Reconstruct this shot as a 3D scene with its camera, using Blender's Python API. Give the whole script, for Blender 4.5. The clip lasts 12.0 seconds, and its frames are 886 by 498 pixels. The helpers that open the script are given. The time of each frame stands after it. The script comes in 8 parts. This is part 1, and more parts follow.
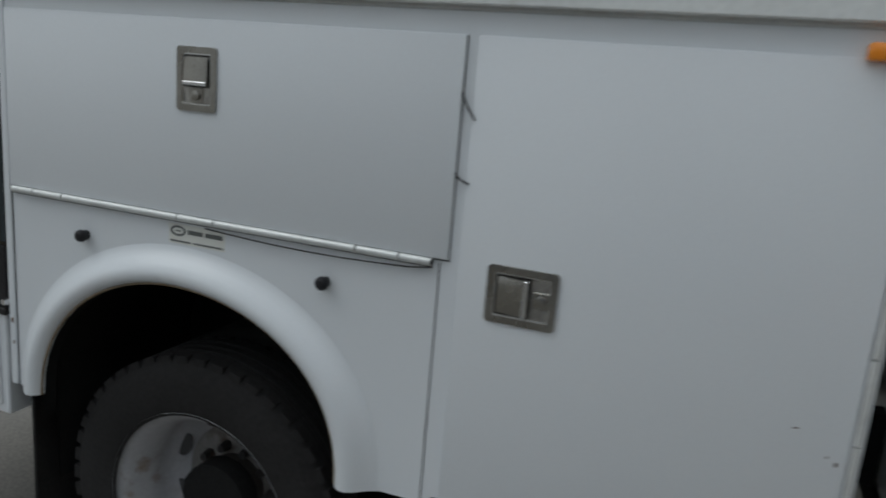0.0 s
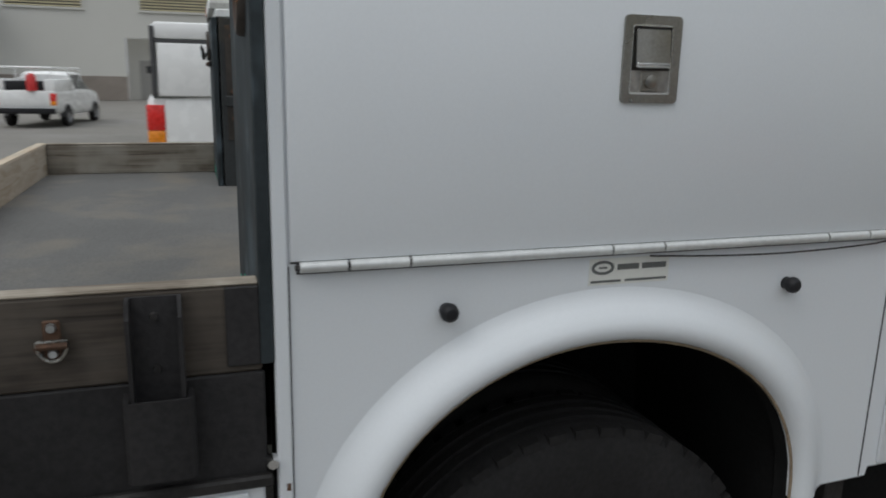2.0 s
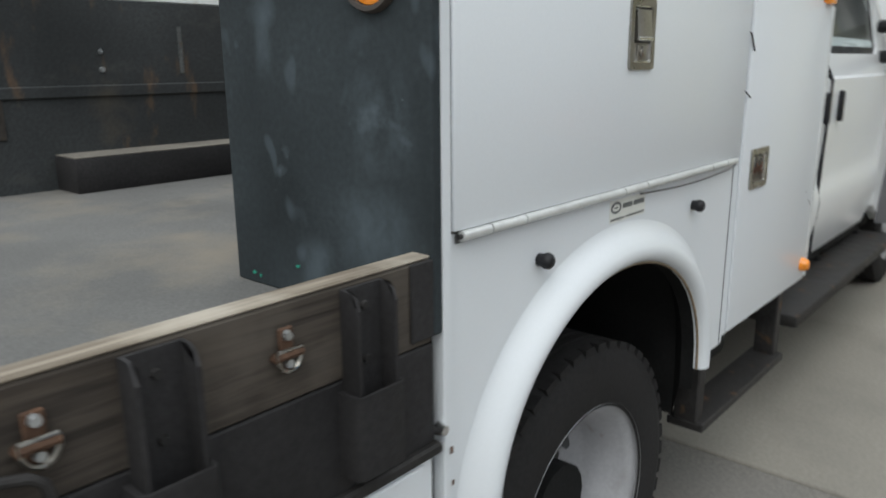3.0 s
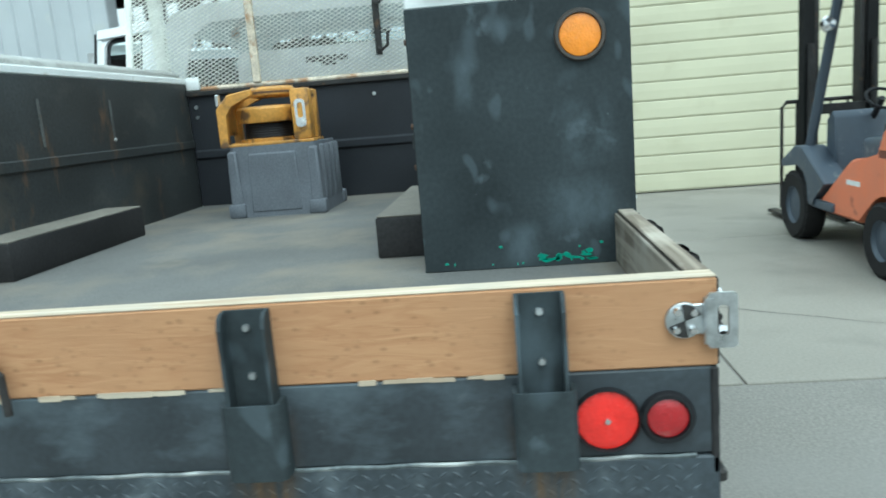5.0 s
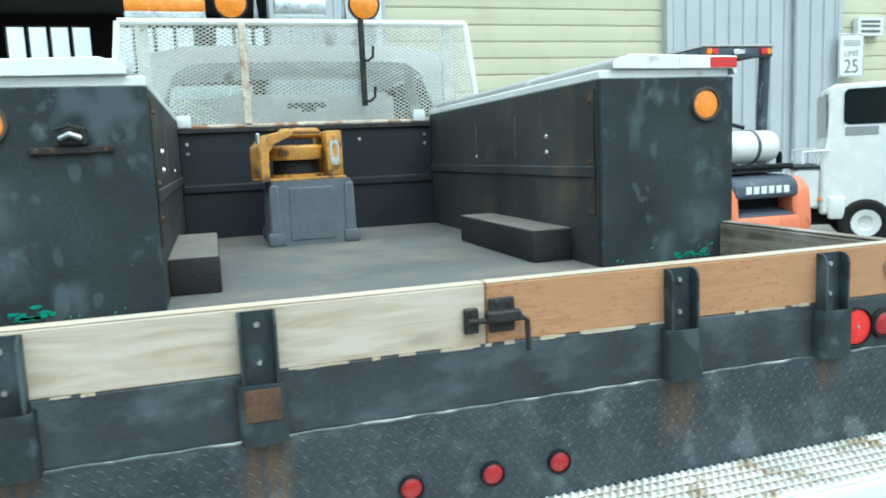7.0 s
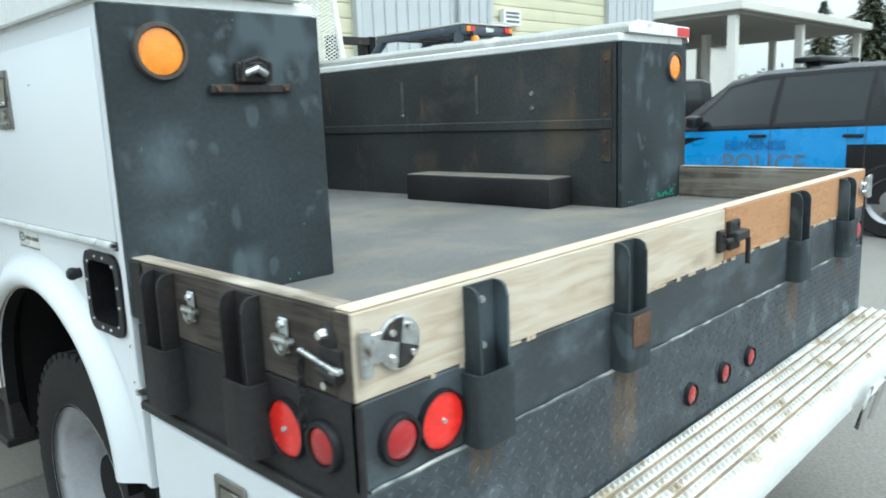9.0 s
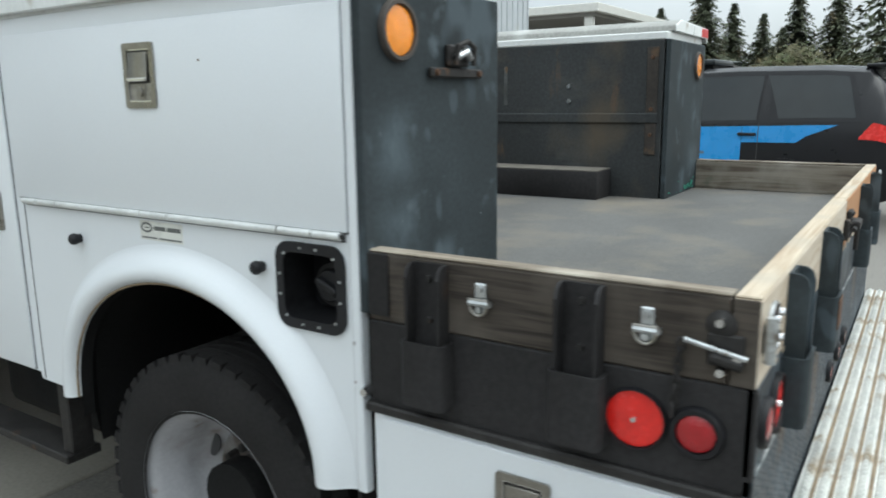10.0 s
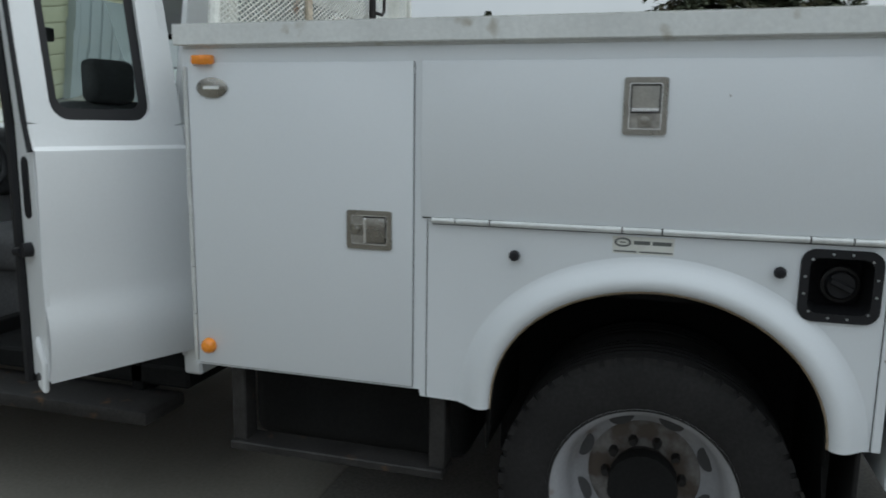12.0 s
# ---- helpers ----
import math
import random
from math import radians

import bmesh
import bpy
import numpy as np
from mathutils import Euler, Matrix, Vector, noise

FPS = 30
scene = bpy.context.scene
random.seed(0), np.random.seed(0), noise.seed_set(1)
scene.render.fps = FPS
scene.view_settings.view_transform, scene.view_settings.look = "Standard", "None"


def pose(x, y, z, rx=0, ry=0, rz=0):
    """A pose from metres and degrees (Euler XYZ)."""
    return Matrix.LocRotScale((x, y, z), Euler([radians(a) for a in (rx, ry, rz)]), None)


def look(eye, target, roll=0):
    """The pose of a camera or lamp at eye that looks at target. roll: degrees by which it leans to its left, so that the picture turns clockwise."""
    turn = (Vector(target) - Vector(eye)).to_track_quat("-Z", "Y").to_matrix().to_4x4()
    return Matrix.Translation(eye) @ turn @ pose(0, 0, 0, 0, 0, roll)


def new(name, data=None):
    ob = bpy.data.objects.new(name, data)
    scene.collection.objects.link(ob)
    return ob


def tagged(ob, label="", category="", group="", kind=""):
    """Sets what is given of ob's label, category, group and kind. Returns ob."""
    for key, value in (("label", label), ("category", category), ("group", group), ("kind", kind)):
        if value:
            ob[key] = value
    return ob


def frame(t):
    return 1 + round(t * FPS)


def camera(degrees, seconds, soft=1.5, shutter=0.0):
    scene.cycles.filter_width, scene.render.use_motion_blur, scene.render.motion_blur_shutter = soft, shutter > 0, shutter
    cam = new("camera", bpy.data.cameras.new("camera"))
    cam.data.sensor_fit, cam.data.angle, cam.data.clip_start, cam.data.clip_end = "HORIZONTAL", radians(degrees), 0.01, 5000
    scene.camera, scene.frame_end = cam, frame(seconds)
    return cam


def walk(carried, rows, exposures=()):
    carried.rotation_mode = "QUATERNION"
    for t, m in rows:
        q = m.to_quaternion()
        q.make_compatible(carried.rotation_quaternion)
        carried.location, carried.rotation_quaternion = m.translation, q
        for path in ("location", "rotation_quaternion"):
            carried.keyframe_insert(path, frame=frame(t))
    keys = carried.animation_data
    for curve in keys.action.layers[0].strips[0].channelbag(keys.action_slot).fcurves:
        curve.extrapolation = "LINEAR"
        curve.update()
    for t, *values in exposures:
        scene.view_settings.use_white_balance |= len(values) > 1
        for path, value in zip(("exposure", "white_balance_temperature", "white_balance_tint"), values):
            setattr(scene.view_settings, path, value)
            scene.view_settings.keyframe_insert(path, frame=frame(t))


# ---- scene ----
# the camera: carried at eye height round the back of the parked truck
cam = camera(61.6, 12.0, soft=1.8, shutter=0.3)
PATH = [
    (0, (2.526, 2.425, 1.530), (0.701, 1.727, 1.102), 4.9),
    (0.5, (2.493, 1.982, 1.475), (0.657, 1.332, 1.023), 0.2),
    (1, (2.502, 1.505, 1.488), (0.569, 1.293, 1.020), 0.5),
    (1.5, (2.348, 1.031, 1.468), (0.427, 1.288, 0.972), 1.3),
    (2, (2.265, 0.624, 1.462), (0.416, 1.242, 1.017), 1.2),
    (2.5, (2.093, 0.240, 1.442), (0.506, 1.345, 0.931), 1.9),
    (3, (1.910, -0.092, 1.447), (0.635, 1.370, 0.962), -0.5),
    (3.2, (1.838, -0.228, 1.425), (0.672, 1.313, 0.909), -5.1),
    (4.8, (1.062, -1.006, 1.437), (0.751, 0.930, 1.042), -2.9),
    (5, (0.905, -1.069, 1.432), (0.719, 0.889, 1.068), -4.7),
    (5.5, (0.543, -1.282, 1.450), (0.594, 0.695, 1.149), -4.8),
    (6, (0.252, -1.412, 1.462), (0.461, 0.557, 1.182), -3.5),
    (6.5, (-0.125, -1.445, 1.455), (0.264, 0.498, 1.190), -2.5),
    (6.7, (-0.296, -1.502, 1.457), (0.169, 0.425, 1.193), -3.0),
    (8.3, (-1.382, -1.177, 1.436), (-0.305, 0.488, 1.174), -1.0),
    (8.5, (-1.493, -1.060, 1.421), (-0.338, 0.545, 1.121), -3.7),
    (9, (-1.807, -0.786, 1.432), (-0.404, 0.593, 1.072), -2.4),
    (9.5, (-2.077, -0.530, 1.438), (-0.558, 0.727, 1.102), -1.8),
    (10, (-2.274, -0.174, 1.446), (-0.633, 0.898, 1.053), -0.7),
    (10.5, (-2.500, 0.070, 1.441), (-0.829, 1.110, 1.087), -2.5),
    (11, (-2.716, 0.439, 1.425), (-1.005, 1.410, 1.065), -5.5),
    (11.5, (-2.940, 0.844, 1.432), (-1.127, 1.619, 1.096), -3.3),
    (12, (-3.182, 1.285, 1.462), (-1.290, 1.838, 1.125), 0.8),
]
EXPOSURES = [(0, -0.5, 6150, 5), (1.0, -0.1, 6350, 8), (2.0, -0.2, 6350, 8), (3.0, 0.38, 6350, 6), (4.8, 0.93, 5550, -11), (6.0, 0.95, 5600, -11), (6.7, 1.02, 5500, -10), (8.5, 1.12, 5750, -5), (9.0, 1.21, 5820, -4), (9.5, 1.17, 5900, -3), (10.0, 0.75, 6150, 2), (10.6, 0.3, 6250, 6), (11.5, -0.05, 6050, 3), (12, -0.1, 6050, 3)]
walk(cam, [(t, look(eye, target, roll)) for t, eye, target, roll in PATH], EXPOSURES)

# overcast daylight: a hazy sky under a nearly even cloud layer, and a very wide soft sun
world = bpy.data.worlds.new("overcast_sky")
scene.world = world
world.use_nodes = True
wn = world.node_tree
sky = wn.nodes.new("ShaderNodeTexSky")
sky.sky_type = 'NISHITA'
sky.sun_disc = False
sky.sun_elevation = radians(50)
sky.sun_rotation = radians(160)
sky.dust_density = 3.0
cloud_pos = wn.nodes.new("ShaderNodeTexCoord")
cloud_noise = wn.nodes.new("ShaderNodeTexNoise")
cloud_noise.inputs["Scale"].default_value = 3.0
cloud_noise.inputs["Detail"].default_value = 6.0
cloud_ramp = wn.nodes.new("ShaderNodeValToRGB")
cloud_ramp.color_ramp.elements[0].position = 0.3
cloud_ramp.color_ramp.elements[0].color = (6.2, 6.5, 6.9, 1)
cloud_ramp.color_ramp.elements[1].position = 0.7
cloud_ramp.color_ramp.elements[1].color = (9.0, 9.1, 9.2, 1)
# the cloud layer is brighter overhead than near the horizon
cloud_split = wn.nodes.new("ShaderNodeSeparateXYZ")
cloud_rise = wn.nodes.new("ShaderNodeMapRange")
cloud_rise.inputs[1].default_value, cloud_rise.inputs[2].default_value = 0.0, 1.0
cloud_rise.inputs[3].default_value, cloud_rise.inputs[4].default_value = 0.42, 1.5
cloud_shade = wn.nodes.new("ShaderNodeMixRGB")
cloud_shade.blend_type = 'MULTIPLY'
cloud_shade.inputs[0].default_value = 1.0
wn.links.new(cloud_pos.outputs["Generated"], cloud_split.inputs[0])
wn.links.new(cloud_split.outputs[2], cloud_rise.inputs[0])
wn.links.new(cloud_ramp.outputs[0], cloud_shade.inputs[1])
wn.links.new(cloud_rise.outputs[0], cloud_shade.inputs[2])
cloud_mix = wn.nodes.new("ShaderNodeMixRGB")
cloud_mix.inputs[0].default_value = 0.9
wn.links.new(cloud_pos.outputs["Generated"], cloud_noise.inputs["Vector"])
wn.links.new(cloud_noise.outputs[0], cloud_ramp.inputs[0])
wn.links.new(sky.outputs[0], cloud_mix.inputs[1])
wn.links.new(cloud_shade.outputs[0], cloud_mix.inputs[2])
wn.links.new(cloud_mix.outputs[0], wn.nodes["Background"].inputs[0])
wn.nodes["Background"].inputs[1].default_value = 0.12
sun = new("sun", bpy.data.lights.new("sun", 'SUN'))
sun.data.energy = 0.8
sun.data.angle = radians(40)
sun.data.color = (1.0, 0.98, 0.95)
sun.matrix_world = look((0, 0, 20), (-4, 10, 5))

# ---- building helpers ----
def node_mat(name, color, rough=0.5, metal=0.0, var=0.08, scale=6.0, grain=0.05, grain_scale=90.0, bump=0.0, bump_scale=120.0,
             stain=None, stain_scale=3.0, stain_at=0.62, stain_soft=0.1, stretch=(1, 1, 1), coat=0.0, rough_var=0.1, spec=0.5):
    """A surface with slow and fine colour variation, optional stains, relief and uneven gloss."""
    m = bpy.data.materials.new(name)
    m.use_nodes = True
    nt = m.node_tree
    n, l = nt.nodes, nt.links
    b = n["Principled BSDF"]
    co = n.new("ShaderNodeTexCoord")
    mp = n.new("ShaderNodeMapping")
    mp.inputs["Scale"].default_value = stretch
    l.new(co.outputs["Object"], mp.inputs["Vector"])
    def tex(s, detail):
        t = n.new("ShaderNodeTexNoise")
        t.inputs["Scale"].default_value = s
        t.inputs["Detail"].default_value = detail
        l.new(mp.outputs[0], t.inputs["Vector"])
        return t.outputs[0]
    def mixrgb(kind, fac, a, c):
        x = n.new("ShaderNodeMixRGB")
        x.blend_type = kind
        for slot, v in ((0, fac), (1, a), (2, c)):
            if hasattr(v, "is_linked"):
                l.new(v, x.inputs[slot])
            else:
                x.inputs[slot].default_value = v
        return x.outputs[0]
    def ramp(src, lo, hi):
        r = n.new("ShaderNodeMapRange")
        r.inputs[1].default_value, r.inputs[2].default_value = lo, hi
        l.new(src, r.inputs[0])
        return r.outputs[0]
    c = (*color, 1)
    dark = tuple(v * (1 - var) for v in color) + (1,)
    lite = tuple(min(1, v * (1 + var)) for v in color) + (1,)
    slow = ramp(tex(scale, 5), 0.3, 0.7)
    col = mixrgb('MIX', slow, dark, lite)
    if grain:
        fine = ramp(tex(grain_scale, 3), 0.3, 0.7)
        g0, g1 = 1 - grain, 1 + grain
        g = mixrgb('MIX', fine, (g0, g0, g0, 1), (g1, g1, g1, 1))
        col = mixrgb('MULTIPLY', 1.0, col, g)
    if stain:
        s = ramp(tex(stain_scale, 8), stain_at, stain_at + stain_soft)
        col = mixrgb('MIX', s, col, (*stain, 1))
    l.new(col, b.inputs["Base Color"])
    rr = n.new("ShaderNodeMapRange")
    rr.inputs[3].default_value, rr.inputs[4].default_value = max(0.02, rough - rough_var), min(1, rough + rough_var)
    l.new(slow, rr.inputs[0])
    l.new(rr.outputs[0], b.inputs["Roughness"])
    b.inputs["Metallic"].default_value = metal
    b.inputs["Specular IOR Level"].default_value = spec
    b.inputs["Coat Weight"].default_value = coat
    b.inputs["Coat Roughness"].default_value = 0.15
    if bump:
        bn = n.new("ShaderNodeBump")
        bn.inputs["Strength"].default_value = bump
        bn.inputs["Distance"].default_value = 0.004
        l.new(tex(bump_scale, 4), bn.inputs["Height"])
        l.new(bn.outputs[0], b.inputs["Normal"])
    return m


def wear_layer(m, color, scale, lo, hi, amount=1.0, stretch=(1, 1, 1), detail=7, spots=(), rough=None):
    """Lays one more kind of wear over a material: a noise cut between lo and hi; spots (x, z, half width, half height) keep it to stained places."""
    nt = m.node_tree
    n, l = nt.nodes, nt.links
    b = n["Principled BSDF"]
    co = n.new("ShaderNodeTexCoord")
    mp = n.new("ShaderNodeMapping")
    mp.inputs["Scale"].default_value = stretch
    l.new(co.outputs["Object"], mp.inputs["Vector"])
    t = n.new("ShaderNodeTexNoise")
    t.inputs["Scale"].default_value, t.inputs["Detail"].default_value, t.inputs["Roughness"].default_value = scale, detail, 0.62
    l.new(mp.outputs[0], t.inputs["Vector"])
    q = n.new("ShaderNodeMapRange")
    q.inputs[1].default_value, q.inputs[2].default_value = lo, hi
    q.inputs[3].default_value, q.inputs[4].default_value = 0.0, amount
    l.new(t.outputs[0], q.inputs[0])
    fac = q.outputs[0]
    if spots:
        sep = n.new("ShaderNodeSeparateXYZ")
        l.new(co.outputs["Object"], sep.inputs[0])
        total = None
        for x0, z0, hw, hh in spots:
            near = None
            for out, c, w in ((0, x0, hw), (2, z0, hh)):
                d = n.new("ShaderNodeMath")
                d.operation = 'SUBTRACT'
                d.inputs[1].default_value = c
                l.new(sep.outputs[out], d.inputs[0])
                e = n.new("ShaderNodeMath")
                e.operation = 'ABSOLUTE'
                l.new(d.outputs[0], e.inputs[0])
                r = n.new("ShaderNodeMapRange")
                r.interpolation_type = 'SMOOTHSTEP'
                r.inputs[1].default_value, r.inputs[2].default_value = w * 0.25, w
                r.inputs[3].default_value, r.inputs[4].default_value = 1.0, 0.0
                l.new(e.outputs[0], r.inputs[0])
                if near is None:
                    near = r.outputs[0]
                else:
                    k = n.new("ShaderNodeMath")
                    k.operation = 'MULTIPLY'
                    l.new(near, k.inputs[0])
                    l.new(r.outputs[0], k.inputs[1])
                    near = k.outputs[0]
            if total is None:
                total = near
            else:
                k = n.new("ShaderNodeMath")
                k.operation = 'MAXIMUM'
                l.new(total, k.inputs[0])
                l.new(near, k.inputs[1])
                total = k.outputs[0]
        k = n.new("ShaderNodeMath")
        k.operation = 'MULTIPLY'
        l.new(fac, k.inputs[0])
        l.new(total, k.inputs[1])
        fac = k.outputs[0]
    x = n.new("ShaderNodeMixRGB")
    l.new(fac, x.inputs[0])
    l.new(b.inputs["Base Color"].links[0].from_socket, x.inputs[1])
    x.inputs[2].default_value = (*color, 1)
    l.new(x.outputs[0], b.inputs["Base Color"])
    return m


def plank_mat(name, light, dark, along="X", flecks=0.0, knots=0.0, wear=None, fine=1.0, wavy=1.0):
    """Wood with grain along one axis; flecks: short dark incision marks; knots: round dark eyes."""
    m = node_mat(name, light, rough=0.8, var=0.0, grain=0.0, spec=0.25)
    nt = m.node_tree
    n, l = nt.nodes, nt.links
    b = n["Principled BSDF"]
    co = n.new("ShaderNodeTexCoord")
    mp = n.new("ShaderNodeMapping")
    k = {"X": (2.0, 45, 45), "Y": (45, 2.0, 45)}[along]
    mp.inputs["Scale"].default_value = tuple(v * fine * (wavy if v < 10 else 1.0) for v in k)
    l.new(co.outputs["Object"], mp.inputs["Vector"])
    t = n.new("ShaderNodeTexNoise")
    t.inputs["Scale"].default_value, t.inputs["Detail"].default_value, t.inputs["Distortion"].default_value = 1.0, 6, 1.2
    l.new(mp.outputs[0], t.inputs["Vector"])
    r = n.new("ShaderNodeValToRGB")
    r.color_ramp.elements[0].position, r.color_ramp.elements[0].color = 0.35, (*dark, 1)
    r.color_ramp.elements[1].position, r.color_ramp.elements[1].color = 0.62, (*light, 1)
    l.new(t.outputs[0], r.inputs[0])
    col = r.outputs[0]
    def spots(vec_scale, lo, hi, tint, amount):
        nonlocal col
        mp2 = n.new("ShaderNodeMapping")
        mp2.inputs["Scale"].default_value = vec_scale
        l.new(co.outputs["Object"], mp2.inputs["Vector"])
        v = n.new("ShaderNodeTexVoronoi")
        v.inputs["Scale"].default_value = 1.0
        l.new(mp2.outputs[0], v.inputs["Vector"])
        q = n.new("ShaderNodeMapRange")
        q.inputs[1].default_value, q.inputs[2].default_value = lo, hi
        q.inputs[3].default_value, q.inputs[4].default_value = amount, 0.0
        l.new(v.outputs["Distance"], q.inputs[0])
        x = n.new("ShaderNodeMixRGB")
        l.new(q.outputs[0], x.inputs[0])
        l.new(col, x.inputs[1])
        x.inputs[2].default_value = (*tint, 1)
        col = x.outputs[0]
    if flecks:
        sc = {"X": (40, 8, 75), "Y": (8, 40, 75)}[along]
        spots(sc, 0.12, 0.3, tuple(v * 0.45 for v in dark), flecks)
    if knots:
        spots({"X": (4, 4, 11), "Y": (4, 4, 11)}[along], 0.06, 0.24, tuple(v * 0.6 for v in dark), knots)
    if wear:
        t2 = n.new("ShaderNodeTexNoise")
        t2.inputs["Scale"].default_value, t2.inputs["Detail"].default_value = 5, 6
        l.new(co.outputs["Object"], t2.inputs["Vector"])
        q = n.new("ShaderNodeMapRange")
        q.inputs[1].default_value, q.inputs[2].default_value = 0.48, 0.68
        l.new(t2.outputs[0], q.inputs[0])
        x = n.new("ShaderNodeMixRGB")
        l.new(q.outputs[0], x.inputs[0])
        l.new(col, x.inputs[1])
        x.inputs[2].default_value = (*wear, 1)
        col = x.outputs[0]
    l.new(col, b.inputs["Base Color"])
    bn = n.new("ShaderNodeBump")
    bn.inputs["Strength"].default_value, bn.inputs["Distance"].default_value = 0.4, 0.002
    l.new(t.outputs[0], bn.inputs["Height"])
    l.new(bn.outputs[0], b.inputs["Normal"])
    return m


def plain(name, color, rough=0.5, metal=0.0, **more):
    return node_mat(name, color, rough, metal, var=0.05, grain=0.03, **more)


def glass_mat(name, tint=(0.9, 0.95, 0.93), rough=0.02):
    m = bpy.data.materials.new(name)
    m.use_nodes = True
    b = m.node_tree.nodes["Principled BSDF"]
    b.inputs["Base Color"].default_value = (*tint, 1)
    b.inputs["Roughness"].default_value = rough
    b.inputs["Transmission Weight"].default_value = 1.0
    b.inputs["IOR"].default_value = 1.1
    b.inputs["Specular IOR Level"].default_value = 1.0
    return m


def lens_mat(name, color, cells=180.0):
    """Coloured moulded plastic lens with small prisms."""
    m = node_mat(name, color, rough=0.25, var=0.12, scale=30, grain=0.05)
    nt = m.node_tree
    v = nt.nodes.new("ShaderNodeTexVoronoi")
    co = nt.nodes.new("ShaderNodeTexCoord")
    v.inputs["Scale"].default_value = cells
    nt.links.new(co.outputs["Object"], v.inputs["Vector"])
    bn = nt.nodes.new("ShaderNodeBump")
    bn.inputs["Strength"].default_value, bn.inputs["Distance"].default_value = 0.2, 0.003
    nt.links.new(v.outputs["Distance"], bn.inputs["Height"])
    nt.links.new(bn.outputs[0], nt.nodes["Principled BSDF"].inputs["Normal"])
    nt.nodes["Principled BSDF"].inputs["Coat Weight"].default_value = 0.5
    return m


def thing(name, at=(0, 0, 0), label="", category="", group="", kind=""):
    ob = new(name)
    ob.empty_display_size = 0.2
    ob.location = at
    return tagged(ob, label, category, group, kind)


def base_of(ob):
    m = Matrix.Translation(ob.location) if ob.parent is None else base_of(ob.parent)
    return m


def smooth_by_angle(me, deg=35):
    """Smooth faces, with the sharp edges marked."""
    bm = bmesh.new()
    bm.from_mesh(me)
    lim = radians(deg)
    for f in bm.faces:
        f.smooth = True
    for e in bm.edges:
        e.smooth = len(e.link_faces) == 2 and e.calc_face_angle(0) < lim
    bm.to_mesh(me)
    bm.free()


def mesh_of(name, bm, materials, smooth=35):
    me = bpy.data.meshes.new(name)
    bmesh.ops.recalc_face_normals(bm, faces=bm.faces)
    bm.to_mesh(me)
    bm.free()
    for m in (materials if isinstance(materials, (list, tuple)) else [materials]):
        me.materials.append(m)
    if smooth:
        smooth_by_angle(me, smooth)
    return me


def part(name, bm, material, parent, label="", smooth=35):
    """Links a bmesh, or a ready mesh, in world places as one object under a thing or part."""
    me = bm if isinstance(bm, bpy.types.Mesh) else mesh_of(name, bm, material, smooth)
    ob = new(name, me)
    if parent is not None:
        ob.parent = parent
        if parent.parent is None:
            ob.matrix_parent_inverse = Matrix.Translation(parent.location).inverted()
    return tagged(ob, label)


def joined(*bms):
    out = bmesh.new()
    for b in bms:
        me = bpy.data.meshes.new("tmp")
        b.to_mesh(me)
        b.free()
        out.from_mesh(me)
        bpy.data.meshes.remove(me)
    return out


def moved(bm, m):
    bmesh.ops.transform(bm, matrix=m, verts=bm.verts)
    return bm


def painted(bm, index):
    for f in bm.faces:
        f.material_index = index
    return bm


def box(x0, x1, y0, y1, z0, z1, bev=0.003, seg=1):
    x0, x1 = min(x0, x1), max(x0, x1)
    y0, y1 = min(y0, y1), max(y0, y1)
    z0, z1 = min(z0, z1), max(z0, z1)
    bm = bmesh.new()
    bmesh.ops.create_cube(bm, size=1)
    for v in bm.verts:
        v.co = ((x0 + x1) / 2 + v.co.x * (x1 - x0), (y0 + y1) / 2 + v.co.y * (y1 - y0), (z0 + z1) / 2 + v.co.z * (z1 - z0))
    bev = min(bev, 0.45 * min(x1 - x0, y1 - y0, z1 - z0))
    if bev > 0:
        bmesh.ops.bevel(bm, geom=bm.edges[:], offset=bev, segments=seg, profile=0.5, affect='EDGES')
    return bm


def rod(p0, p1, r, seg=12, r1=None, caps=True, bev=0.0):
    p0, p1 = Vector(p0), Vector(p1)
    d = p1 - p0
    bm = bmesh.new()
    bmesh.ops.create_cone(bm, cap_ends=caps, segments=seg, radius1=r, radius2=r if r1 is None else r1, depth=d.length)
    if bev:
        rim = [e for e in bm.edges if abs(e.verts[0].co.z - e.verts[1].co.z) < 1e-6]
        bmesh.ops.bevel(bm, geom=rim, offset=bev, segments=2, profile=0.5, affect='EDGES')
    q = Vector((0, 0, 1)).rotation_difference(d)
    return moved(bm, Matrix.Translation((p0 + p1) / 2) @ q.to_matrix().to_4x4())


def tube(points, r, seg=8, closed=False):
    """A round bar swept along points."""
    pts = [Vector(p) for p in points]
    bm = bmesh.new()
    rings = []
    last = None
    n = len(pts)
    for i, p in enumerate(pts):
        a = pts[i - 1] if i or closed else p
        b = pts[(i + 1) % n] if i + 1 < n or closed else p
        d = (b - a).normalized()
        side = last if last is not None else d.orthogonal()
        side = (side - d * side.dot(d)).normalized()
        last = side
        up = d.cross(side)
        rings.append([bm.verts.new(p + r * (math.cos(t) * side + math.sin(t) * up)) for t in (2 * math.pi * k / seg for k in range(seg))])
    for i in range(n if closed else n - 1):
        a, b = rings[i], rings[(i + 1) % n]
        for k in range(seg):
            bm.faces.new((a[k], a[(k + 1) % seg], b[(k + 1) % seg], b[k]))
    if not closed:
        bm.faces.new(rings[0])
        bm.faces.new(rings[-1][::-1])
    return bm


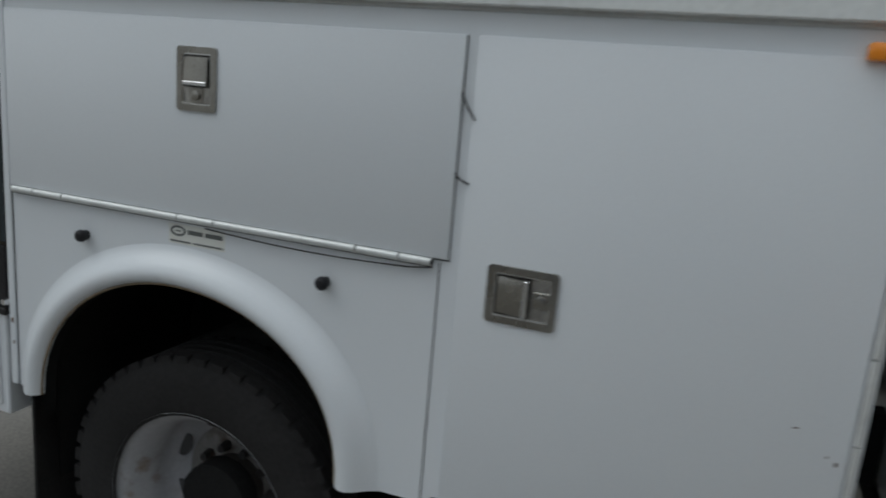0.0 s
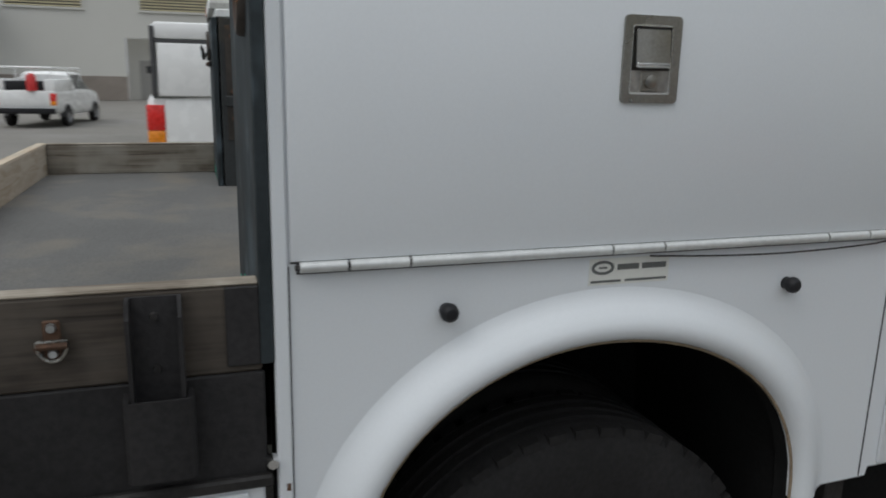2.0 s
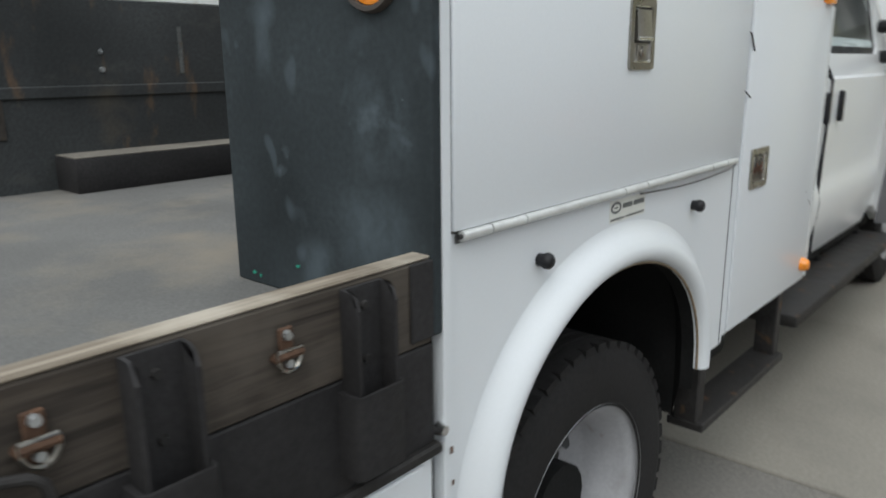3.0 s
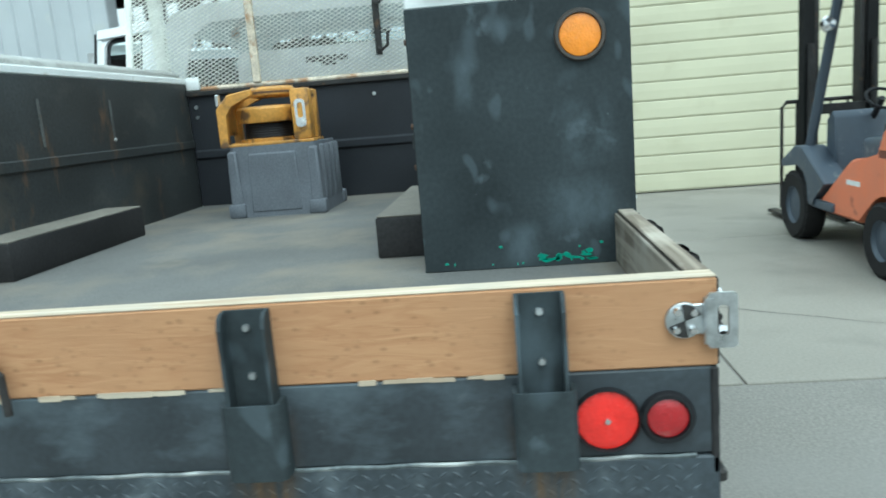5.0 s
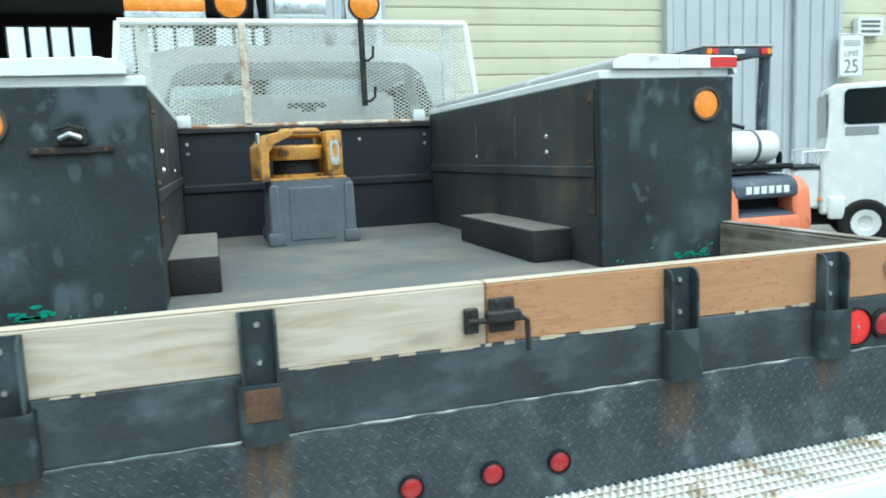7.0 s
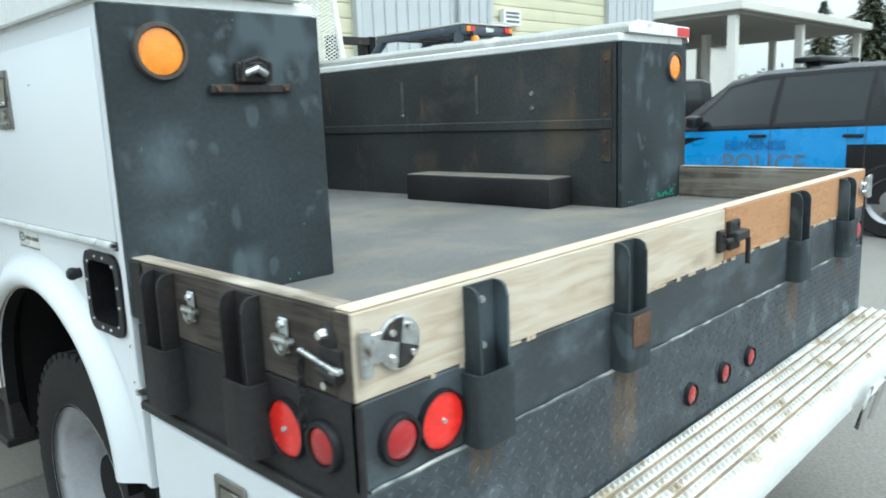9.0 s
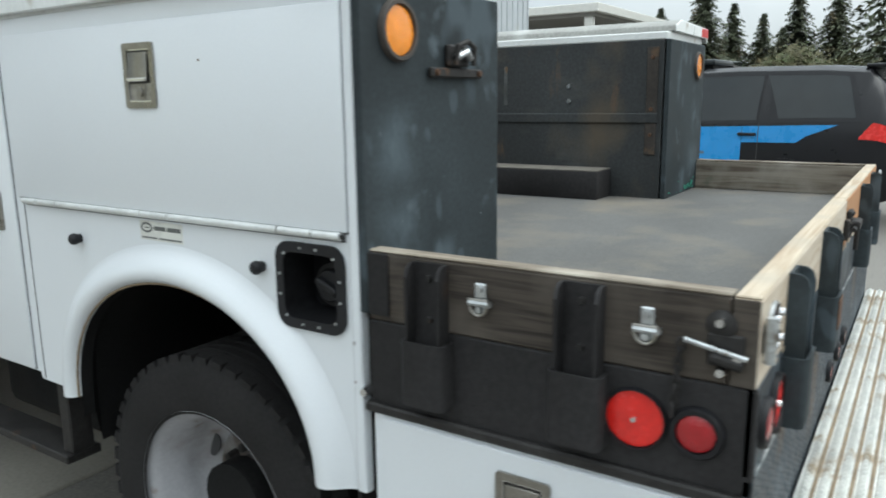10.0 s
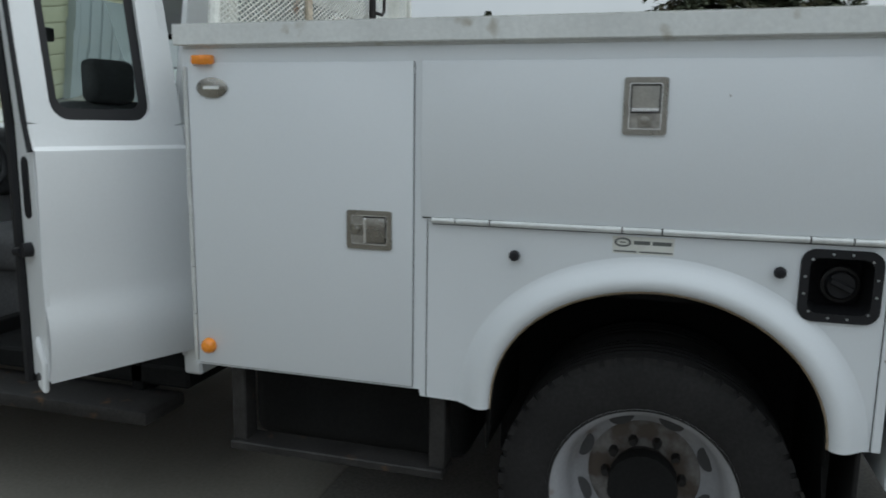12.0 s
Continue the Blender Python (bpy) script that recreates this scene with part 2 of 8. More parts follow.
def lathe(profile, at, axis="X", seg=32, sign=1):
    """Turns (radius, along) points round an axis through at."""
    bm = bmesh.new()
    rows = []
    for r, a in profile:
        row = []
        for k in range(seg):
            t = 2 * math.pi * k / seg
            c, s = r * math.cos(t), r * math.sin(t)
            v = {"X": (a * sign, c, s), "Y": (c, a * sign, s), "Z": (c, s, a * sign)}[axis]
            row.append(bm.verts.new(Vector(at) + Vector(v)))
        rows.append(row)
    for a, b in zip(rows, rows[1:]):
        for k in range(seg):
            bm.faces.new((a[k], a[(k + 1) % seg], b[(k + 1) % seg], b[k]))
    bmesh.ops.remove_doubles(bm, verts=bm.verts, dist=1e-5)
    return bm


def prism(poly, a0, a1, axis="X", bev=0.0):
    """A polygon given in the two other axes (in the order y z, x z or x y), extruded along the axis."""
    bm = bmesh.new()
    def put(u, v, a):
        return {"X": (a, u, v), "Y": (u, a, v), "Z": (u, v, a)}[axis]
    lo = [bm.verts.new(put(u, v, a0)) for u, v in poly]
    hi = [bm.verts.new(put(u, v, a1)) for u, v in poly]
    bm.faces.new(lo)
    bm.faces.new(hi[::-1])
    n = len(poly)
    for i in range(n):
        bm.faces.new((lo[i], lo[(i + 1) % n], hi[(i + 1) % n], hi[i]))
    if bev:
        bmesh.ops.bevel(bm, geom=bm.edges[:], offset=bev, segments=1, affect='EDGES')
    return bm


def rounded(u0, u1, v0, v1, r, n=5):
    """A rounded rectangle as a list of points."""
    out = []
    for cu, cv, t0 in ((u1 - r, v1 - r, 0), (u0 + r, v1 - r, 90), (u0 + r, v0 + r, 180), (u1 - r, v0 + r, 270)):
        for k in range(n + 1):
            t = radians(t0 + 90 * k / n)
            out.append((cu + r * math.cos(t), cv + r * math.sin(t)))
    return out


def frame_ring(outer, inner, a0, a1, axis="X"):
    """A flat ring between two outlines with as many points each, with thickness."""
    bm = bmesh.new()
    def put(u, v, a):
        return bm.verts.new({"X": (a, u, v), "Y": (u, a, v), "Z": (u, v, a)}[axis])
    o0, o1 = [put(u, v, a0) for u, v in outer], [put(u, v, a1) for u, v in outer]
    i0, i1 = [put(u, v, a0) for u, v in inner], [put(u, v, a1) for u, v in inner]
    n = len(outer)
    for k in range(n):
        j = (k + 1) % n
        for q in ((o0[k], o0[j], o1[j], o1[k]), (i0[k], i0[j], i1[j], i1[k]), (o1[k], o1[j], i1[j], i1[k]), (o0[k], o0[j], i0[j], i0[k])):
            bm.faces.new(q)
    return bm


def bolt(at, axis, r=0.007, h=0.005):
    a = Vector(at)
    d = Vector(axis).normalized() * h
    return rod(a - d * 0.4, a + d, r, 8, r * 0.7)


def text_mesh(words, size, depth=0.001):
    cu = bpy.data.curves.new("lettering", 'FONT')
    cu.body, cu.size, cu.extrude = words, size, depth
    cu.align_x, cu.align_y = 'CENTER', 'CENTER'
    ob = bpy.data.objects.new("lettering", cu)
    scene.collection.objects.link(ob)
    me = bpy.data.meshes.new_from_object(ob.evaluated_get(bpy.context.evaluated_depsgraph_get()))
    bpy.data.objects.remove(ob)
    bm = bmesh.new()
    bm.from_mesh(me)
    bpy.data.meshes.remove(me)
    return bm


# ---- materials ----
WHITE = node_mat("white_truck_paint", (0.72, 0.745, 0.77), rough=0.36, var=0.018, scale=1.2, grain=0.012, grain_scale=220, bump=0.03, bump_scale=40, coat=0.2, rough_var=0.03)
WHITE_LID = node_mat("white_lid_paint", (0.73, 0.745, 0.735), rough=0.48, var=0.06, scale=5, grain=0.05, stain=(0.45, 0.42, 0.36), stain_scale=9, stain_at=0.62, stain_soft=0.1)
BLACK = node_mat("black_bed_paint", (0.036, 0.044, 0.048), rough=0.62, var=0.3, scale=4, grain=0.12, bump=0.08, bump_scale=160, stain=(0.090, 0.110, 0.124), stain_scale=10, stain_at=0.625, stain_soft=0.09, rough_var=0.15, spec=0.14)
BLACK_RUST = node_mat("black_rusty_paint", (0.022, 0.021, 0.0215), rough=0.6, var=0.4, scale=3, grain=0.2, bump=0.25, bump_scale=160, stain=(0.085, 0.048, 0.028), stain_scale=3.5, stain_at=0.64, stain_soft=0.12, spec=0.22)
TREAD_DARK = node_mat("dark_tread_plate", (0.045, 0.055, 0.065), rough=0.5, metal=0.2, var=0.35, scale=4, grain=0.2, stain=(0.12, 0.14, 0.155), stain_scale=8, stain_at=0.58, stain_soft=0.08)
BED_FLOOR = node_mat("grey_bed_floor", (0.135, 0.133, 0.128), rough=0.8, var=0.15, scale=2.5, grain=0.12, grain_scale=150, bump=0.35, bump_scale=220, stain=(0.20, 0.178, 0.145), stain_scale=3, stain_at=0.56, stain_soft=0.2, spec=0.1)
RUBBER_STEP = node_mat("dusty_step_top", (0.17, 0.155, 0.13), rough=0.85, var=0.2, scale=6, grain=0.15, bump=0.3)
ORANGE_WOOD = plank_mat("brown_stained_fir", (0.45, 0.25, 0.13), (0.38, 0.195, 0.098), "X", fine=1.6, flecks=0.42, wavy=3.0, wear=(0.41, 0.225, 0.118))
PALE_WOOD = plank_mat("pale_pine", (0.55, 0.485, 0.395), (0.43, 0.345, 0.255), "X", knots=0.55, wear=(0.54, 0.47, 0.385), fine=0.7, wavy=3.2)
OLD_WOOD = plank_mat("weathered_dark_oak", (0.066, 0.055, 0.045), (0.030, 0.025, 0.021), "Y", fine=1.8, wear=(0.10, 0.086, 0.072))
GREY_WOOD = plank_mat("silvered_old_wood", (0.24, 0.215, 0.175), (0.11, 0.09, 0.07), "Y", wear=(0.30, 0.28, 0.24))
WOOD_TOP = plank_mat("worn_wood_edge", (0.56, 0.48, 0.37), (0.40, 0.31, 0.22), "X", wear=(0.42, 0.37, 0.30))
WOOD_TOP_SIDE = plank_mat("worn_side_edge", (0.30, 0.26, 0.205), (0.13, 0.105, 0.08), "Y", wear=(0.40, 0.36, 0.30))
STRIP = node_mat("brown_black_strip", (0.042, 0.036, 0.031), rough=0.6, var=0.4, scale=9, grain=0.2, stain=(0.11, 0.07, 0.04), stain_scale=12, stain_at=0.6, spec=0.3)
LATCH_DARK = node_mat("latch_gap_shade", (0.032, 0.030, 0.027), rough=0.5, metal=0.3, var=0.3, scale=20, grain=0.2)
STEEL = node_mat("brushed_stainless", (0.34, 0.325, 0.295), rough=0.30, metal=1.0, var=0.15, scale=12, grain=0.1, grain_scale=180)
CHROME = node_mat("bright_steel", (0.75, 0.75, 0.75), rough=0.18, metal=1.0, var=0.06, scale=14, grain=0.04)
GALV = node_mat("galvanised_steel", (0.55, 0.57, 0.58), rough=0.35, metal=0.9, var=0.2, scale=25, grain=0.15, stain=(0.16, 0.12, 0.08), stain_scale=20, stain_at=0.62)
RUST = node_mat("rusty_iron", (0.105, 0.056, 0.033), rough=0.8, metal=0.2, var=0.4, scale=14, grain=0.25, bump=0.4)
IRON = node_mat("dark_iron", (0.035, 0.033, 0.032), rough=0.6, spec=0.3, metal=0.3, var=0.3, scale=18, grain=0.2, stain=(0.12, 0.07, 0.04), stain_scale=14, stain_at=0.62)
RUBBER = node_mat("tyre_rubber", (0.022, 0.021, 0.021), rough=0.85, spec=0.2, var=0.25, scale=6, grain=0.15, bump=0.25, bump_scale=200)
# dirt and the shade of the deep dish share one dark disc colour
RIM_DIRT_SHADE = node_mat("dirty_shaded_wheel_disc", (0.19, 0.18, 0.172), rough=0.65, var=0.25, scale=10, grain=0.12, stain=(0.09, 0.07, 0.055), stain_scale=9, stain_at=0.5)
HUB_BROWN = node_mat("dull_hub_rust", (0.040, 0.034, 0.030), rough=0.75, var=0.3, scale=14, grain=0.2)
# white paint greyed for rims sunk in shade, with brown dirt
RIM_WHITE = node_mat("shaded_white_wheel_paint", (0.38, 0.38, 0.395), rough=0.42, var=0.1, scale=8, grain=0.06, stain=(0.2, 0.15, 0.1), stain_scale=10, stain_at=0.64)
LATCH_DISH = node_mat("brushed_latch_dish", (0.36, 0.345, 0.32), rough=0.38, metal=0.8, var=0.25, scale=22, grain=0.15)
FILLER_BLACK = node_mat("black_filler_plastic", (0.009, 0.009, 0.010), rough=0.75, spec=0.08, var=0.3, scale=12, grain=0.2)
DECAL_FILM = node_mat("pale_decal_film", (0.70, 0.70, 0.655), rough=0.3, var=0.03, scale=6, grain=0.02)
GAP = plain("dark_seam", (0.07, 0.07, 0.072), 0.8)
HINGE = node_mat("pale_hinge_metal", (0.66, 0.67, 0.66), rough=0.4, metal=0.35, var=0.1, scale=14, grain=0.06)
WORN_WELD = node_mat("worn_weld_line", (0.10, 0.115, 0.12), rough=0.5, metal=0.3, var=0.5, scale=9, grain=0.3, stain=(0.42, 0.43, 0.42), stain_scale=7, stain_at=0.50, stain_soft=0.12)
BLACK_PLASTIC = node_mat("black_plastic", (0.013, 0.013, 0.015), rough=0.5, spec=0.3, var=0.2, scale=12, grain=0.08)
DARK_STEEL = node_mat("black_chassis", (0.012, 0.012, 0.012), rough=0.8, spec=0.15, var=0.3, scale=6, grain=0.2)
LID_GREY = node_mat("grimy_grey_lid_top", (0.31, 0.31, 0.29), rough=0.6, var=0.2, scale=4, grain=0.15, grain_scale=90, stain=(0.52, 0.53, 0.51), stain_scale=3.0, stain_at=0.60, stain_soft=0.12)
SEAM_DULL = node_mat("dull_weld_seam", (0.070, 0.074, 0.072), rough=0.6, var=0.4, scale=12, grain=0.25, stain=(0.12, 0.075, 0.04), stain_scale=16, stain_at=0.6)
BULK_PAINT = node_mat("smooth_black_panel", (0.019, 0.021, 0.026), rough=0.5, var=0.2, scale=3, grain=0.08, spec=0.3)
BEZEL = node_mat("dull_brown_bezel", (0.060, 0.050, 0.043), rough=0.65, var=0.25, scale=20, grain=0.15)
AMBER = lens_mat("amber_lens", (0.85, 0.27, 0.015))
RED = lens_mat("red_reflector", (0.72, 0.02, 0.015))
DARK_RED = lens_mat("dark_red_lens", (0.35, 0.01, 0.015))
RED_TAPE = plain("red_reflective_tape", (0.55, 0.03, 0.03), 0.35)
WHITE_TAPE = plain("white_reflective_tape", (0.78, 0.79, 0.78), 0.35)
INK = plain("grey_decal_ink", (0.12, 0.125, 0.12), 0.6)
TREAD_BRIGHT = node_mat("bright_tread_plate", (0.74, 0.74, 0.70), rough=0.45, metal=0.35, var=0.15, scale=9, grain=0.12, stain=(0.42, 0.34, 0.24), stain_scale=11, stain_at=0.56, stain_soft=0.12)
RACK_WHITE = node_mat("chipped_white_mesh", (0.84, 0.845, 0.80), rough=0.55, var=0.08, scale=9, grain=0.1, stain=(0.30, 0.17, 0.085), stain_scale=5.5, stain_at=0.63, stain_soft=0.08)
RACK_RUST = node_mat("rusty_white_bar", (0.55, 0.48, 0.38), rough=0.7, var=0.25, scale=18, grain=0.2, stain=(0.32, 0.18, 0.09), stain_scale=10, stain_at=0.5)
WINCH_YELLOW = node_mat("scuffed_yellow_paint", (0.50, 0.245, 0.045), rough=0.5, var=0.25, scale=14, grain=0.15, stain=(0.13, 0.07, 0.03), stain_scale=13, stain_at=0.54, stain_soft=0.1)
GREY_CAST = node_mat("grey_cast_plastic", (0.118, 0.128, 0.148), rough=0.8, var=0.15, scale=7, grain=0.15, grain_scale=140, bump=0.3)
CAB_WHITE = node_mat("white_cab_paint", (0.75, 0.765, 0.775), rough=0.3, var=0.015, scale=1.5, grain=0.01, coat=0.4, rough_var=0.03)
DARK_GLASS = node_mat("tinted_glass", (0.014, 0.018, 0.02), rough=0.08, var=0.1, grain=0.0, coat=0.0, spec=0.4, rough_var=0.02)
CLEAR_GLASS = glass_mat("clear_glass", (0.86, 0.95, 0.92))
SEAT_GREY = node_mat("grey_seat_cloth", (0.075, 0.075, 0.078), rough=0.9, var=0.2, scale=8, grain=0.15)
CHIP_GREEN = node_mat("green_paint_chip", (0.02, 0.26, 0.17), rough=0.5, var=0.3, scale=20, grain=0.2)
CONCRETE = node_mat("worn_concrete", (0.25, 0.232, 0.200), rough=0.85, var=0.12, scale=0.8, grain=0.1, grain_scale=60, bump=0.2, bump_scale=90, stain=(0.19, 0.178, 0.155), stain_scale=1.4, stain_at=0.52, stain_soft=0.2)
ASPHALT = node_mat("grey_asphalt", (0.185, 0.174, 0.156), rough=0.9, var=0.14, scale=0.35, grain=0.2, grain_scale=70, bump=0.4, bump_scale=120, stain=(0.21, 0.20, 0.185), stain_scale=0.5, stain_at=0.5, stain_soft=0.2)
SIDING = node_mat("grey_white_siding", (0.46, 0.485, 0.505), rough=0.5, var=0.05, scale=1.5, grain=0.03, stain=(0.48, 0.5, 0.5), stain_scale=2.5, stain_at=0.6)
CREAM = node_mat("cream_door_paint", (0.57, 0.545, 0.39), rough=0.5, var=0.05, scale=1.2, grain=0.03, stain=(0.51, 0.48, 0.335), stain_scale=2.2, stain_at=0.58, stain_soft=0.15)
BLOCK = node_mat("grey_concrete_block", (0.42, 0.40, 0.35), rough=0.9, var=0.1, scale=3, grain=0.15, bump=0.4)
BLUE_PAINT = plain("blue_paint", (0.04, 0.19, 0.50), 0.5)
DIRT = node_mat("brown_packed_dirt", (0.26, 0.20, 0.135), rough=0.9, var=0.3, scale=14, grain=0.2)
INNER_PAINT = node_mat("dusty_inner_paint", (0.034, 0.037, 0.038), rough=0.6, var=0.35, scale=2.2, grain=0.2, bump=0.1, bump_scale=160, stain=(0.10, 0.080, 0.055), stain_scale=2.6, stain_at=0.58, stain_soft=0.2, spec=0.3)

# scuffs, dust and rust laid over the plain paints
wear_layer(BLACK, (0.105, 0.132, 0.152), 5.0, 0.585, 0.66, 0.55, (1.0, 1.0, 0.7), 2.0)
wear_layer(BLACK, (0.095, 0.118, 0.135), 13.0, 0.645, 0.70, 0.45, (1.0, 1.0, 0.6), 1.0)
wear_layer(BLACK, (0.115, 0.145, 0.165), 7.0, 0.36, 0.60, 0.55, (1.2, 1.0, 0.8), 5, [(q * x, z, rx, rz) for q in (-1, 1) for x, z, rx, rz in ((0.815, 1.50, 0.03, 0.09), (1.10, 1.36, 0.09, 0.10), (1.08, 1.18, 0.11, 0.10), (0.93, 1.10, 0.06, 0.07))])
wear_layer(BLACK, (0.30, 0.33, 0.34), 45.0, 0.745, 0.775, 0.7, detail=3)
SKIRT = node_mat("black_skirt_paint", (0.036, 0.043, 0.050), rough=0.5, var=0.3, scale=5, grain=0.14, bump=0.08, bump_scale=160, spec=0.4)
wear_layer(SKIRT, (0.095, 0.118, 0.136), 6.0, 0.50, 0.64, 0.65, (0.7, 1.0, 1.4), 5)
wear_layer(SKIRT, (0.14, 0.16, 0.17), 16.0, 0.62, 0.74, 0.4, (0.8, 1.0, 1.3), 4)
wear_layer(SKIRT, (0.115, 0.068, 0.036), 30.0, 0.40, 0.62, 0.75, (1.0, 1.0, 0.5), 6, [(x, 0.93, 0.07, 0.09) for x in (-0.48, 0.494, 0.938, -0.93)])
RUN_SPOTS = [(-0.48, 0.83, 0.075, 0.20), (0.494, 0.85, 0.07, 0.14), (0.938, 0.88, 0.06, 0.09), (-0.93, 0.88, 0.05, 0.08)]
wear_layer(TREAD_DARK, (0.16, 0.185, 0.205), 14.0, 0.52, 0.66, 0.35, (1.0, 1.0, 1.0))
wear_layer(TREAD_DARK, (0.13, 0.080, 0.040), 22.0, 0.36, 0.60, 0.85, (2.2, 1.0, 0.35), 6, RUN_SPOTS)
wear_layer(INNER_PAINT, (0.12, 0.115, 0.10), 3.2, 0.56, 0.74, 0.4, (1.0, 0.8, 1.6))
wear_layer(INNER_PAINT, (0.17, 0.095, 0.045), 9.0, 0.60, 0.74, 0.65, (1.0, 1.0, 0.35))
wear_layer(BED_FLOOR, (0.25, 0.215, 0.165), 1.7, 0.50, 0.70, 0.6)
wear_layer(BED_FLOOR, (0.085, 0.083, 0.08), 7.0, 0.62, 0.75, 0.4)
wear_layer(BED_FLOOR, (0.27, 0.30, 0.24), 2.3, 0.64, 0.76, 0.4)
wear_layer(WHITE, (0.60, 0.59, 0.54), 2.0, 0.58, 0.80, 0.14)
wear_layer(WHITE_LID, (0.50, 0.48, 0.43), 24.0, 0.64, 0.74, 0.4)
wear_layer(CONCRETE, (0.15, 0.14, 0.12), 0.9, 0.56, 0.74, 0.5)
wear_layer(ASPHALT, (0.11, 0.105, 0.095), 0.7, 0.56, 0.72, 0.4)
wear_layer(OLD_WOOD, (0.115, 0.092, 0.070), 3.5, 0.52, 0.72, 0.5, (1.0, 0.5, 3.0))
wear_layer(GREY_WOOD, (0.05, 0.075, 0.05), 6.0, 0.62, 0.74, 0.5)
wear_layer(RIM_WHITE, (0.16, 0.12, 0.09), 5.0, 0.55, 0.75, 0.5)

# ---- the service truck ----
truck = thing("service_truck", (0, 1.3, 0), "white utility truck with black stake bed, parked on the pavement", "truck")
FLOOR_Z, TOP_Z, SIDE, INNER = 1.045, 1.667, 1.195, 0.69


def arch_curve(half, height, n=28, y=1.28, z=0.66):
    """The wheel opening, from its rear foot over the top to its front foot."""
    return [(y - half * math.cos(math.pi * k / n), z + height * max(0.0, math.sin(math.pi * k / n)) ** (0.88 if 2 * k > n else 0.99)) for k in range(n + 1)]


def paddle_latch(s, y0, y1, z0, z1, upright, parent):
    """A recessed stainless paddle latch with its key cylinder on the side x = s * SIDE."""
    x = s * (SIDE + 0.008)
    w, h = y1 - y0, z1 - z0
    outer = rounded(y0, y1, z0, z1, 0.008)
    inner = rounded(y0 + 0.014, y1 - 0.014, z0 + 0.014, z1 - 0.014, 0.005)
    bms = [frame_ring(outer, inner, x, x + s * 0.005, "X")]
    bms.append(painted(box(x - s * 0.004, x + s * 0.0006, y0 + 0.01, y1 - 0.01, z0 + 0.01, z1 - 0.01, 0), 3))
    # bright step inside the frame
    bms.append(painted(frame_ring(rounded(y0 + 0.0135, y1 - 0.0135, z0 + 0.0135, z1 - 0.0135, 0.005), rounded(y0 + 0.0165, y1 - 0.0165, z0 + 0.0165, z1 - 0.0165, 0.004), x, x + s * 0.0028, "X"), 2))
    if upright:
        py0, py1, pz0, pz1 = y0 + 0.021, y1 - 0.021, z0 + h * 0.45, z1 - 0.021
        bms.append(prism([(x, pz1), (x + s * 0.0055, pz1), (x + s * 0.0095, pz0), (x + s * 0.0095, pz0 - 0.004), (x, pz0 - 0.004)], py0, py1, "Y", 0.0008))
        ky, kz = (y0 + y1) / 2, z0 + h * 0.25
    else:
        front = y0 + w * 0.56
        py0, py1, pz0, pz1 = y0 + 0.021, front, z0 + 0.021, z1 - 0.021
        bms.append(prism([(x, py0), (x + s * 0.004, py0), (x + s * 0.013, py1), (x + s * 0.013, py1 + 0.004), (x, py1 + 0.004)], pz0, pz1, "Z", 0.0008))
        ky, kz = y1 - w * 0.22, (z0 + z1) / 2
    # dark sheet round the paddle, painting the shade in its gap
    bms.append(painted(box(x, x + s * 0.0012, py0 - 0.004, py1 + (0.004 if upright else 0.009), pz0 - (0.010 if upright else 0.004), pz1 + 0.004, 0), 1))
    lip = (box(x + s * 0.007, x + s * 0.0135, py0, py1, pz0 - 0.006, pz0 + 0.002, 0.0015) if upright else box(x + s * 0.009, x + s * 0.0155, py1 - 0.003, py1 + 0.006, pz0, pz1, 0.001))
    bms.append(painted(lip, 2))
    bms.append(box(x, x + s * 0.003, ky - 0.017, ky + 0.017, kz - 0.016, kz + 0.016, 0.002))
    bms.append(rod((x, ky, kz), (x + s * 0.008, ky, kz), 0.011, 18, bev=0.002))
    part("paddle_latch", joined(*bms), [STEEL, LATCH_DARK, CHROME, LATCH_DISH], parent, "stainless paddle latch with key cylinder")


def seam(poly, s, parent, proud=0.0012):
    part("door_seam", prism(poly, s * (SIDE - 0.002), s * (SIDE + proud), "X"), GAP, parent)


def round_lamp(at, axis, r, lens, parent, bezel=0.014, name="marker_lamp", label="", dome=0.012, screw=False, ring_mat=None):
    """A round lamp or reflector: bezel ring and domed lens, facing along -y, +x or -x."""
    ax, sg = {"-y": ("Y", -1), "+x": ("X", 1), "-x": ("X", -1)}[axis]
    prof = [(r + bezel, -0.006), (r + bezel, 0.006), (r + bezel * 0.7, 0.012), (r + 0.001, 0.012), (r, 0.004)]
    ring = part(name, lathe(prof, at, ax, 28, sg), ring_mat or BLACK_PLASTIC, parent, label)
    lp = [(r, 0.003), (r * 0.97, 0.003 + dome * 0.5), (r * 0.7, 0.003 + dome * 0.85), (r * 0.35, 0.003 + dome * 0.97), (0.0001, 0.003 + dome)]
    part("lens", lathe(lp, at, ax, 28, sg), lens, ring)
    if screw:
        d = Vector({"-y": (0, -1, 0), "+x": (1, 0, 0), "-x": (-1, 0, 0)}[axis])
        part("screw", bolt(Vector(at) + d * (0.003 + dome), d, 0.006, 0.004), CHROME, ring)


